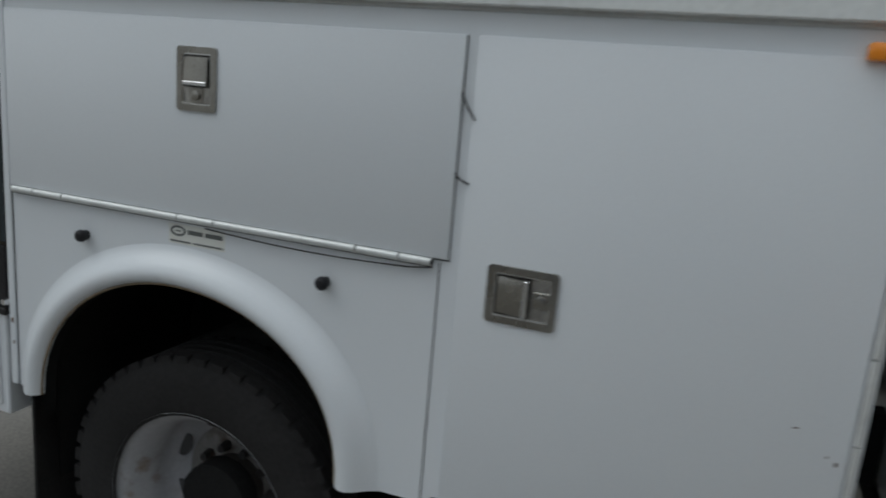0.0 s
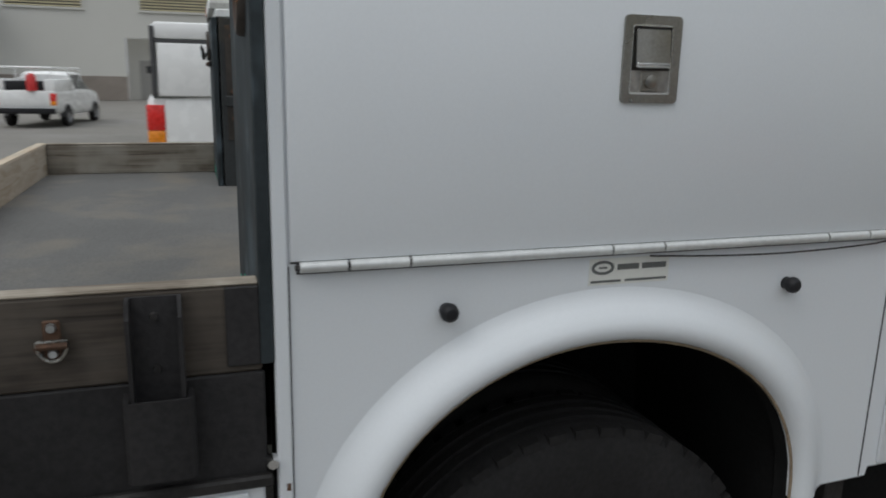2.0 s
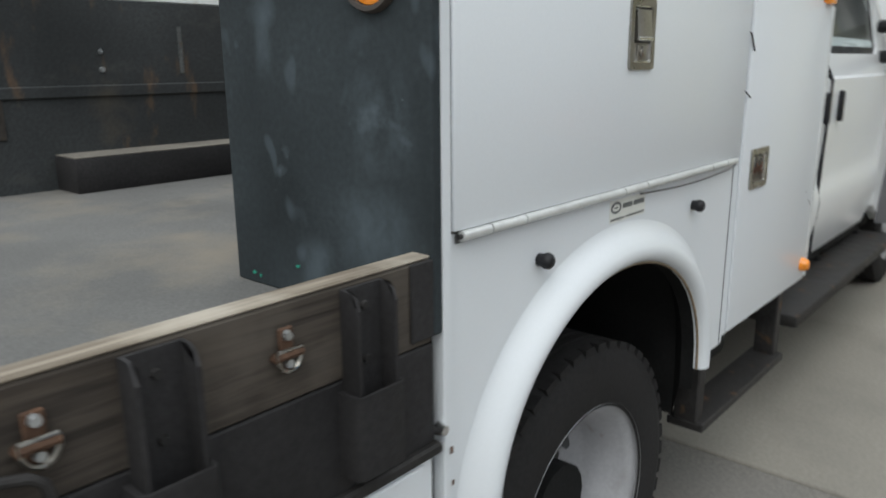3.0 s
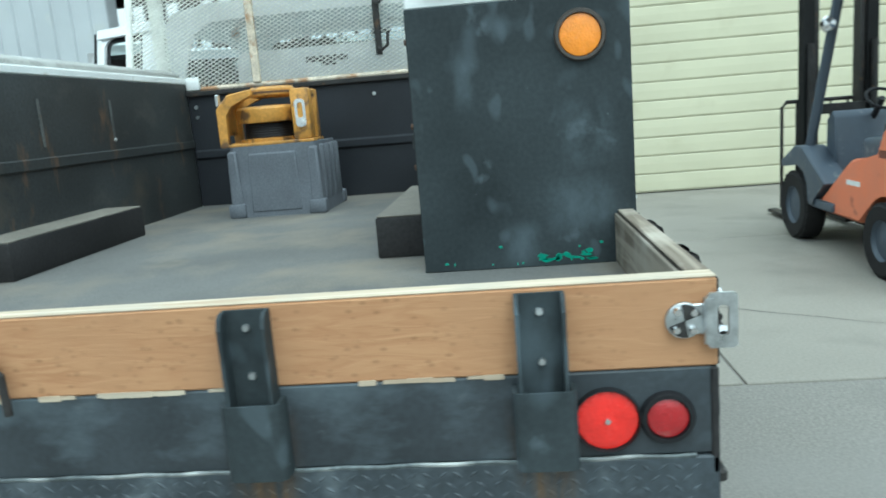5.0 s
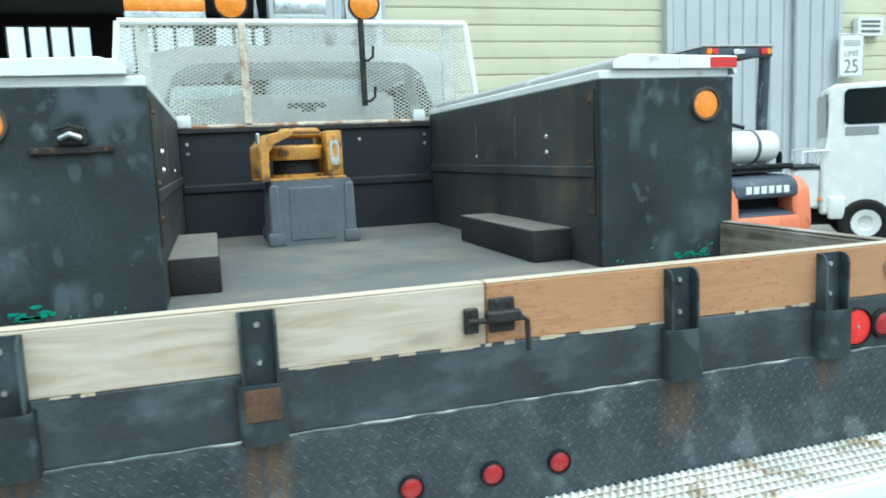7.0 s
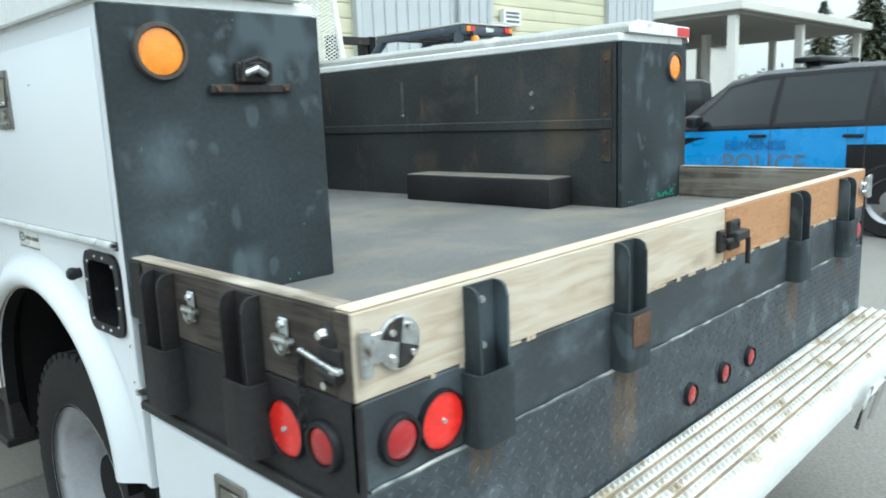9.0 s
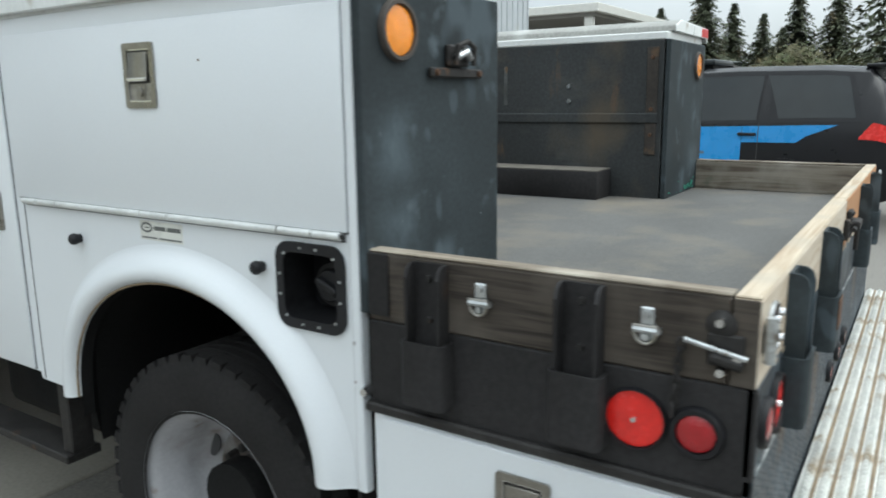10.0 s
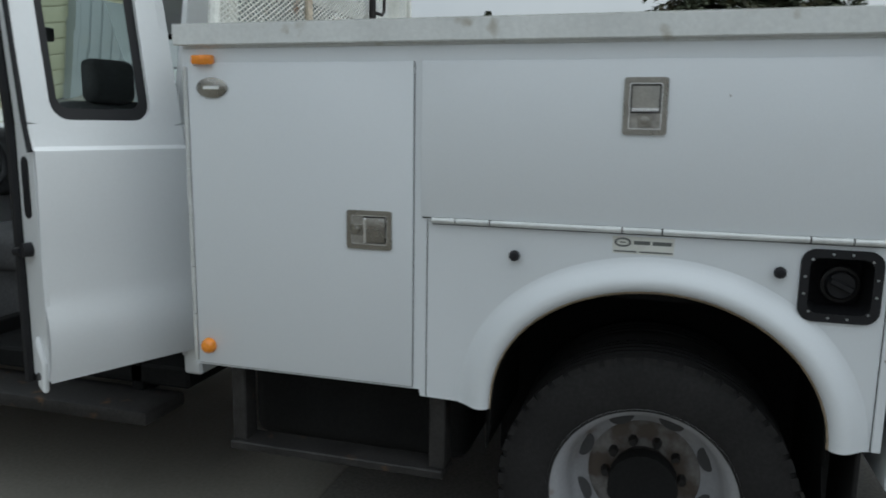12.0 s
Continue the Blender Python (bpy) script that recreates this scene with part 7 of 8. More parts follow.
def loft(st, step=0.10):
    y0, y1 = st[0][0], st[-1][0]
    n = int((y1 - y0) / step)
    ys = sorted({round(y0 + (y1 - y0) * k / n, 4) for k in range(n + 1)} | {s[0] for s in st})
    bm = bmesh.new()
    rows = []
    for y in ys:
        half = section(st, y)
        row = [bm.verts.new((x, y, z)) for x, z in half]
        row += [bm.verts.new((-x, y, z)) for x, z in half[-2:0:-1]]
        rows.append(row)
    m = len(rows[0])
    for a, b in zip(rows, rows[1:]):
        for k in range(m):
            bm.faces.new((a[k], a[(k + 1) % m], b[(k + 1) % m], b[k]))
    bm.faces.new(rows[0][::-1])
    bm.faces.new(rows[-1])
    return bm


def side_patch(st, s, corners, lo, hi, out=0.006, n=8):
    """A patch on the side: corners = y at low-rear, low-front, high-rear, high-front; lo and hi: places along the section from rocker (2) to roof edge (7)."""
    bm = bmesh.new()
    grid = []
    for i in range(n + 1):
        u = i / n
        row = []
        for j in range(n + 1):
            v = j / n
            y = (corners[0] * (1 - v) + corners[2] * v) * (1 - u) + (corners[1] * (1 - v) + corners[3] * v) * u
            q = lo + (hi - lo) * v
            sec = section(st, y)
            k = min(int(q), 8)
            f = q - k
            x = sec[k][0] * (1 - f) + sec[k + 1][0] * f
            z = sec[k][1] * (1 - f) + sec[k + 1][1] * f
            row.append(bm.verts.new((s * (x + out), y, z)))
        grid.append(row)
    for a, b in zip(grid, grid[1:]):
        for j in range(n):
            bm.faces.new((a[j], a[j + 1], b[j + 1], b[j]))
    return bm


def cross_patch(st, y0, y1, f, out=0.008):
    """A patch across the roof line between two stations (screens), as a share f of the width."""
    bm = bmesh.new()
    grid = []
    for i in range(9):
        y = y0 + (y1 - y0) * i / 8
        sec = section(st, y)
        row = []
        for j in range(9):
            u = (j / 4 - 1)
            x = sec[8][0] * f * u
            row.append(bm.verts.new((x, y, sec[8][1] + 0.025 * (1 - abs(u) * f) + out)))
        grid.append(row)
    for a, b in zip(grid, grid[1:]):
        for j in range(8):
            bm.faces.new((a[j], a[j + 1], b[j + 1], b[j]))
    return bm


def local_part(name, bm, mt, parent, label="", smooth=40):
    ob = new(name, mesh_of(name, bm, mt, smooth) if not isinstance(bm, bpy.types.Mesh) else bm)
    ob.parent = parent
    return tagged(ob, label)


def car_wheels(car, st, ys, r, rim_mat, arch_mat=None):
    for y in ys:
        half = stations_at(st, y)[1]
        for s in (-1, 1):
            if arch_mat:
                pts_o = [(y - (r + 0.065) * math.cos(math.pi * k / 18), r * 0.9 + (r + 0.06) * math.sin(math.pi * k / 18)) for k in range(19)]
                local_part("wheel_arch", prism(pts_o, s * (half - 0.16), s * (half + 0.012), "X"), arch_mat, car)
            w = local_part("wheel", lathe([(r * 0.62, -0.10), (r * 0.95, -0.11), (r, -0.08), (r, 0.08), (r * 0.95, 0.11), (r * 0.62, 0.10)], (s * (half - 0.07), y, r), "X", 32), RUBBER, car, "black tyre on its rim")
            local_part("rim", lathe([(r * 0.64, 0.095), (r * 0.60, 0.08), (r * 0.52, 0.06), (r * 0.25, 0.085), (0.0001, 0.09)], (s * (half - 0.07), y, r), "X", 24, s), rim_mat, w)
            for k in range(5):
                t = 2 * math.pi * k / 5
                local_part("rim_gap", rod((s * (half + 0.004), y + r * 0.40 * math.cos(t), r + r * 0.40 * math.sin(t)), (s * (half + 0.010), y + r * 0.40 * math.cos(t), r + r * 0.40 * math.sin(t)), r * 0.09, 10), GAP, w)


def place(car, x, y, turn):
    car.matrix_basis = Matrix.Translation((x, y, -0.012)) @ Matrix.Rotation(radians(turn), 4, 'Z')


ROOF_SUV = [(0.0, 0.42, 0.84, 0.70, 0.82, 0.95, 0.78, 1.00), (0.08, 0.36, 0.93, 0.72, 0.91, 1.12, 0.80, 1.20), (0.22, 0.32, 0.97, 0.75, 0.95, 1.17, 0.76, 1.58), (0.36, 0.30, 0.99, 0.75, 0.96, 1.18, 0.75, 1.74),
            (0.8, 0.27, 1.0, 0.75, 0.975, 1.175, 0.76, 1.775), (1.7, 0.25, 1.0, 0.75, 0.975, 1.15, 0.76, 1.79), (2.6, 0.25, 1.0, 0.75, 0.97, 1.13, 0.75, 1.77), (3.0, 0.25, 1.0, 0.75, 0.965, 1.12, 0.71, 1.69),
            (3.70, 0.25, 1.0, 0.75, 0.95, 1.11, 0.86, 1.18), (4.35, 0.27, 0.98, 0.72, 0.91, 1.04, 0.80, 1.09), (4.80, 0.32, 0.91, 0.66, 0.83, 0.93, 0.70, 0.97), (4.98, 0.42, 0.76, 0.60, 0.68, 0.80, 0.58, 0.83)]
CAR_BLACK = node_mat("black_car_paint", (0.010, 0.010, 0.012), rough=0.3, var=0.1, grain=0.0, spec=0.3, coat=0.1, rough_var=0.04)
CAR_BLUE = node_mat("bright_blue_livery", (0.02, 0.27, 0.66), rough=0.3, var=0.05, grain=0.0, coat=0.5)
LETTER_GREY = plain("grey_outlined_lettering", (0.11, 0.16, 0.22), 0.5)
LETTER_NAVY = plain("navy_lettering", (0.02, 0.11, 0.32), 0.5)
WHITE_CAR = node_mat("white_car_paint", (0.84, 0.84, 0.83), rough=0.25, var=0.02, grain=0.0, coat=0.6)
ALLOY = plain("grey_alloy", (0.35, 0.35, 0.36), 0.35, 0.8)

police = thing("police_car", (0, 0, 0), "black police sport utility car with bright blue livery", "car")
local_part("body", loft(ROOF_SUV), CAR_BLACK, police)
for s in (-1, 1):
    local_part("livery", side_patch(ROOF_SUV, s, (1.56, 4.15, 1.56, 3.72), 2.15, 4.8, 0.005, 12), CAR_BLUE, police, "blue door livery")
    local_part("livery_rear", side_patch(ROOF_SUV, s, (0.98, 1.556, 0.58, 1.556), 3.75, 4.8, 0.005, 8), CAR_BLUE, police)
    local_part("livery_stripe", side_patch(ROOF_SUV, s, (3.9, 4.55, 3.4, 4.45), 4.2, 4.75, 0.006, 6), CAR_BLUE, police)
    local_part("livery_wedge", side_patch(ROOF_SUV, s, (3.55, 4.2, 3.15, 3.65), 3.6, 4.25, 0.0075, 6), CAR_BLACK, police)
    local_part("front_side_window", side_patch(ROOF_SUV, s, (2.42, 3.50, 2.38, 2.98), 5.12, 6.75, 0.006), DARK_GLASS, police)
    local_part("rear_side_window", side_patch(ROOF_SUV, s, (1.42, 2.34, 1.40, 2.32), 5.12, 6.80, 0.006), DARK_GLASS, police)
    local_part("quarter_window", side_patch(ROOF_SUV, s, (0.42, 1.18, 0.55, 1.36), 5.15, 6.80, 0.006), DARK_GLASS, police)
    for corners in ((2.39, 3.60, 2.35, 3.02), (1.40, 2.37, 1.37, 2.345), (0.36, 1.26, 0.50, 1.345)):
        local_part("window_trim", side_patch(ROOF_SUV, s, corners, 5.0, 6.9, 0.004), BLACK_PLASTIC, police)
    local_part("tail_lamp", side_patch(ROOF_SUV, s, (0.03, 0.38, 0.06, 0.26), 3.9, 5.0, 0.012), RED, police, "red tail lamp")
    local_part("head_lamp", side_patch(ROOF_SUV, s, (4.45, 4.90, 4.45, 4.80), 3.7, 4.8, 0.010), CHROME, police)
    for y in (2.52, 1.50):
        local_part("door_handle", box(s * 0.985, s * 1.02, y - 0.10, y + 0.10, 1.02, 1.055, 0.01, 2), BLACK_PLASTIC, police)
    for y in (2.38, 1.38, 3.50):
        local_part("door_gap", side_patch(ROOF_SUV, s, (y - 0.004, y + 0.004, y - 0.004, y + 0.004), 2.2, 5.0, 0.0085, 6), GAP, police)
    local_part("side_mirror", joined(box(s * 0.96, s * 1.18, 3.20, 3.34, 1.14, 1.28, 0.04, 3)), CAR_BLACK, police)
    m4 = Matrix(((0, 0, s, 0), (s, 0, 0, 0), (0, 1, 0, 0), (0, 0, 0, 1)))
    local_part("lettering", moved(text_mesh("POLICE", 0.30), Matrix.Translation((s * 1.008, 2.45, 0.72)) @ m4), LETTER_GREY, police, "grey lettering POLICE", 0)
    local_part("lettering", moved(text_mesh("EDMONDS", 0.15), Matrix.Translation((s * 1.008, 2.55, 0.93)) @ m4), LETTER_NAVY, police, "navy lettering EDMONDS", 0)
local_part("windscreen", cross_patch(ROOF_SUV, 3.02, 3.66, 1.0), DARK_GLASS, police)
local_part("rear_window", cross_patch(ROOF_SUV, 0.10, 0.34, 1.0), DARK_GLASS, police)
local_part("spoiler", box(-0.66, 0.66, 0.20, 0.42, 1.745, 1.785, 0.015, 2), CAR_BLACK, police)
local_part("light_bar", box(-0.55, 0.55, 2.05, 2.35, 1.83, 1.90, 0.02, 2), DARK_GLASS, police, "low dark roof light bar")
local_part("light_bar_foot", box(-0.40, 0.40, 2.12, 2.28, 1.79, 1.835, 0.005), BLACK_PLASTIC, police)
local_part("push_bumper", joined(tube([(-0.45, 5.08, 0.40), (-0.45, 5.10, 0.88), (0.45, 5.10, 0.88), (0.45, 5.08, 0.40)], 0.03, 8), tube([(-0.45, 5.09, 0.62), (0.45, 5.09, 0.62)], 0.025, 8), box(-0.4, -0.3, 4.9, 5.1, 0.45, 0.55, 0.005), box(0.3, 0.4, 4.9, 5.1, 0.45, 0.55, 0.005)), BLACK_PLASTIC, police)
car_wheels(police, ROOF_SUV, (1.10, 4.02), 0.38, ALLOY, BLACK_PLASTIC)
place(police, 7.58, 0.0, -5)

PICKUP = [(0.0, 0.55, 0.90, 0.85, 0.90, 1.20, 0.88, 1.22), (0.06, 0.50, 0.97, 0.85, 0.96, 1.20, 0.94, 1.24), (2.05, 0.42, 0.98, 0.85, 0.97, 1.22, 0.95, 1.26), (2.10, 0.40, 0.98, 0.85, 0.97, 1.22, 0.80, 1.75), (2.35, 0.38, 0.98, 0.85, 0.97, 1.22, 0.76, 1.86),
          (3.6, 0.38, 0.98, 0.85, 0.96, 1.20, 0.75, 1.88), (3.95, 0.38, 0.98, 0.85, 0.95, 1.19, 0.72, 1.80), (4.45, 0.38, 0.98, 0.85, 0.93, 1.18, 0.84, 1.24), (5.4, 0.42, 0.96, 0.80, 0.90, 1.08, 0.80, 1.14), (5.65, 0.50, 0.88, 0.75, 0.82, 0.98, 0.70, 1.02)]


def pickup(label, extra=""):
    car = thing("pickup_truck", (0, 0, 0), label, "pickup")
    shell = loft(PICKUP)
    local_part("body", shell, CAR_BLACK if extra == "dark" else WHITE_CAR, car)
    for s in (-1, 1):
        local_part("front_side_window", side_patch(PICKUP, s, (3.05, 4.20, 3.0, 3.85), 5.15, 6.8, 0.006), DARK_GLASS, car)
        local_part("rear_side_window", side_patch(PICKUP, s, (2.35, 2.98, 2.42, 2.94), 5.15, 6.8, 0.006), DARK_GLASS, car)
        local_part("head_lamp", box(s * 0.62, s * 0.88, 5.52, 5.60, 0.80, 0.96, 0.01), CHROME, car)
        tl = local_part("tail_lamp", box(s * 0.80, s * 0.975, -0.015, 0.10, 0.90, 1.16, 0.012, 2), RED, car, "red tail lamp")
        local_part("turn_lamp", box(s * 0.80, s * 0.975, -0.013, 0.09, 0.76, 0.90, 0.012, 2), AMBER, tl)
    local_part("windscreen", cross_patch(PICKUP, 3.98, 4.42, 1.0), DARK_GLASS, car)
    local_part("tailgate", box(-0.79, 0.79, -0.012, 0.03, 0.72, 1.215, 0.012, 2), WHITE_CAR, car)
    local_part("rear_bumper", box(-0.95, 0.95, -0.14, 0.02, 0.48, 0.66, 0.02, 2), BLACK_PLASTIC if extra == "rack" else CHROME, car)
    car_wheels(car, PICKUP, (1.25, 4.75), 0.38, ALLOY, GAP)
    if extra == "topper":
        shell = local_part("topper", prism([(-0.02, 1.24), (2.12, 1.24), (2.12, 1.97), (0.10, 1.99), (0.05, 1.95)], -0.90, 0.90, "X", 0.05), WHITE_CAR, car, "white bed topper with rear hatch")
        local_part("hatch_gap", box(-0.86, 0.86, -0.035, 0.05, 1.775, 1.810, 0.004), GAP, shell)
        local_part("hatch", box(-0.84, 0.84, -0.050, 0.05, 1.25, 1.775, 0.012, 2), WHITE_CAR, shell, "white rear hatch")
        local_part("hatch_top", box(-0.86, 0.86, -0.040, 0.08, 1.81, 1.98, 0.03, 2), WHITE_CAR, shell)
        local_part("hatch_edge", box(-0.905, -0.86, -0.045, 0.10, 1.24, 1.94, 0.01), GAP, shell)
        local_part("hatch_handle", box(-0.25, 0.25, -0.065, -0.050, 1.755, 1.775, 0.004), CHROME, shell)
    if extra == "rack":
        bars = []
        for y in (0.1, 1.9, 3.4):
            bars += [tube([(-0.86, y, 1.22), (-0.86, y, 2.0), (0.86, y, 2.0), (0.86, y, 1.22)], 0.04, 8)]
        bars += [tube([(sx * 0.86, 0.1, 2.0), (sx * 0.86, 3.4, 2.0)], 0.04, 8) for sx in (-1, 1)]
        local_part("ladder_rack", joined(*bars), WHITE_CAR, car, "white ladder rack")
        for s in (-1, 1):
            local_part("tool_box", box(s * 0.62, s * 0.97, 0.05, 2.05, 1.22, 1.62, 0.02, 2), WHITE_CAR, car)
        local_part("cargo", box(-0.60, 0.60, 0.06, 1.9, 1.22, 1.55, 0.03, 2), BLACK_PLASTIC, car, "dark cargo in the bed")
        local_part("gas_bottle", lathe([(0.0001, 0.0), (0.16, 0.02), (0.16, 0.45), (0.08, 0.58), (0.0001, 0.6)], (0.25, 0.02, 1.22), "Z", 16), RED_TAPE, car, "red cylinder in the bed")
    return car


p1 = pickup("white pickup with a white bed topper, parked", "topper")
place(p1, -6.0, 1.14, 90)
p2 = pickup("white utility pickup with ladder rack, parked", "rack")
place(p2, -19.9, -3.55, 82)
p2.matrix_basis = p2.matrix_basis @ Matrix.Scale(0.78, 4)
p3 = pickup("white pickup parked before the pale wall")
place(p3, -22.0, -20.2, -25)
p4 = pickup("dark pickup parked past the garage corner", "dark")
place(p4, 27.0, 9.6, 25)
p4.matrix_basis = p4.matrix_basis @ Matrix.Scale(1.22, 4)


def utility_cart():
    """A narrow white work cart with a boxed cab, nose at y = 0 and bed behind, x across."""
    car = thing("utility_cart", (0, 0, 0), "small white utility cart with a boxy cab", "cart")
    cab = [(0.33, 0.42), (0.33, 1.10), (0.42, 1.36), (0.40, 2.02), (0.46, 2.10), (1.60, 2.10), (1.64, 2.02), (1.64, 0.42)]
    local_part("cab", prism(cab, -0.66, 0.66, "X", 0.03), WHITE_CAR, car)
    local_part("nose", prism([(0.0, 0.50), (-0.02, 0.98), (0.04, 1.03), (0.328, 1.03), (0.328, 0.50)], -0.62, 0.62, "X", 0.03), WHITE_CAR, car)
    local_part("nose_lid", box(-0.64, 0.64, -0.05, 0.328, 1.032, 1.058, 0.008), BLACK_PLASTIC, car, "black edged lid")
    local_part("windscreen", prism([(0.405, 1.42), (0.388, 1.98), (0.40, 1.98), (0.417, 1.42)], -0.56, 0.56, "X"), DARK_GLASS, car)
    local_part("bed", box(-0.70, 0.70, 1.66, 3.60, 0.66, 0.78, 0.02, 2), WHITE_CAR, car)
    local_part("bumper", box(-0.60, 0.60, -0.10, 0.0, 0.40, 0.52, 0.02, 2), BLACK_PLASTIC, car)
    local_part("chassis", box(-0.40, 0.40, 0.10, 3.50, 0.26, 0.44, 0.02), DARK_STEEL, car)
    for s in (-1, 1):
        local_part("side_window", prism([(y, z) for y, z in rounded(0.58, 1.48, 1.58, 2.03, 0.07, 4)], s * 0.655, s * 0.668, "X"), DARK_GLASS, car)
        local_part("vent_window", box(s * 0.655, s * 0.668, 0.60, 0.98, 1.44, 1.55, 0.01), plain("grey_vent", (0.30, 0.32, 0.33), 0.5), car)
        local_part("bed_side", box(s * 0.66, s * 0.70, 1.66, 3.60, 0.782, 1.06, 0.01), WHITE_CAR, car)
        local_part("fender", box(s * 0.60, s * 0.70, 0.42, 0.62, 0.36, 0.66, 0.03, 2), WHITE_CAR, car)
        local_part("turn_lamp", box(s * 0.55, s * 0.665, 0.30, 0.36, 0.60, 0.64, 0.008), AMBER, car)
        local_part("head_lamp", lathe([(0.0001, 0.03), (0.06, 0.02), (0.075, 0.0)], (s * 0.42, -0.02, 0.80), "Y", 18, -1), CHROME, car)
        local_part("mirror_arm", tube([(s * 0.66, 0.42, 1.26), (s * 0.80, 0.34, 1.26), (s * 0.80, 0.10, 1.25), (s * 0.80, 0.10, 1.10)], 0.018, 8), WHITE_CAR, car)
        for y in (0.86, 2.95):
            w = local_part("wheel", lathe([(0.17, -0.10), (0.27, -0.105), (0.31, -0.07), (0.31, 0.07), (0.27, 0.105), (0.17, 0.10)], (s * 0.60, y, 0.31), "X", 28), RUBBER, car, "black cart tyre")
            local_part("rim", lathe([(0.0001, 0.05), (0.08, 0.055), (0.10, 0.09), (0.175, 0.102), (0.175, 0.08)], (s * 0.60, y, 0.31), "X", 24, s), WHITE_CAR, w, "white steel rim")
    return car


cart = utility_cart()
place(cart, 7.22, 7.10, -128)
wsuv = thing("white_suv", (0, 0, 0), "white sport utility car parked in the yard", "car")
local_part("body", loft(ROOF_SUV), WHITE_CAR, wsuv)
for s in (-1, 1):
    local_part("side_glass", side_patch(ROOF_SUV, s, (0.45, 3.50, 0.55, 2.98), 5.12, 6.75, 0.006), DARK_GLASS, wsuv)
    local_part("head_lamp", side_patch(ROOF_SUV, s, (4.35, 4.90, 4.40, 4.80), 4.0, 4.8, 0.010), CHROME, wsuv)
local_part("windscreen", cross_patch(ROOF_SUV, 3.02, 3.66, 1.0), DARK_GLASS, wsuv)
local_part("lower_grille", box(-0.5, 0.5, 4.90, 4.99, 0.42, 0.55, 0.01), BLACK_PLASTIC, wsuv)
car_wheels(wsuv, ROOF_SUV, (1.10, 4.02), 0.38, ALLOY, GAP)
place(wsuv, -12.2, -13.75, -15)

# flatbed truck side-on in the yard
flat = thing("flatbed_truck", (0, 0, 0), "flatbed truck with pale side boards, parked in the yard", "truck")
PALE_BOARD = node_mat("pale_side_boards", (0.42, 0.41, 0.36), rough=0.8, var=0.12, scale=2, grain=0.1)
for x0 in (-5.2, -3.35, -1.5):
    local_part("side_board", box(x0 + 0.02, x0 + 1.83, -0.06, 0.0, 1.12, 1.62, 0.01), PALE_BOARD, flat)
    local_part("side_board", box(x0 + 0.02, x0 + 1.83, 2.30, 2.36, 1.12, 1.62, 0.01), PALE_BOARD, flat)
local_part("deck", box(-5.3, 0.36, -0.05, 2.35, 1.0, 1.12, 0.01), DARK_STEEL, flat)
local_part("tail_board", box(0.32, 0.40, 0.0, 2.3, 0.95, 1.55, 0.01), RUST, flat, "rusty tail board")
local_part("under_box", box(-5.0, -1.0, 0.1, 2.2, 0.55, 1.0, 0.02), DARK_STEEL, flat)
local_part("cab", box(-7.4, -5.5, 0.15, 2.15, 0.6, 2.3, 0.15, 3), WHITE_CAR, flat)
for x in (0.0 - 0.55, -6.4):
    for y in (0.13, 2.17):
        w = local_part("wheel", lathe([(0.30, -0.12), (0.46, -0.12), (0.48, -0.08), (0.48, 0.08), (0.46, 0.12), (0.30, 0.12)], (x, y, 0.48), "Y", 32), RUBBER, flat)
        local_part("rim", lathe([(0.30, 0.11), (0.27, 0.09), (0.22, 0.02), (0.10, 0.03), (0.0001, 0.04)], (x, y, 0.48), "Y", 24, -1 if y < 1 else 1), RIM_WHITE, w)
local_part("axle", box(-0.60, -0.50, 0.2, 2.1, 0.42, 0.56, 0.01), DARK_STEEL, flat)
flat.matrix_basis = Matrix.Translation((-12.55, -12.2, -0.012)) @ Matrix.Rotation(math.atan2(0.718, -0.696), 4, 'Z')

# ---- forklift ----
F_ORANGE = node_mat("orange_lift_paint", (0.70, 0.20, 0.095), rough=0.45, var=0.07, scale=4, grain=0.03, stain=(0.42, 0.11, 0.05), stain_scale=6, stain_at=0.62)
F_GREY = node_mat("slate_grey_paint", (0.062, 0.078, 0.102), rough=0.5, var=0.12, scale=6, grain=0.06, stain=(0.16, 0.17, 0.18), stain_scale=8, stain_at=0.62)
TANK_WHITE = plain("white_tank_paint", (0.74, 0.73, 0.69), 0.4)
lift = thing("forklift", (0, 0, 0), "orange and grey gas forklift with a white tank behind its seat", "forklift")
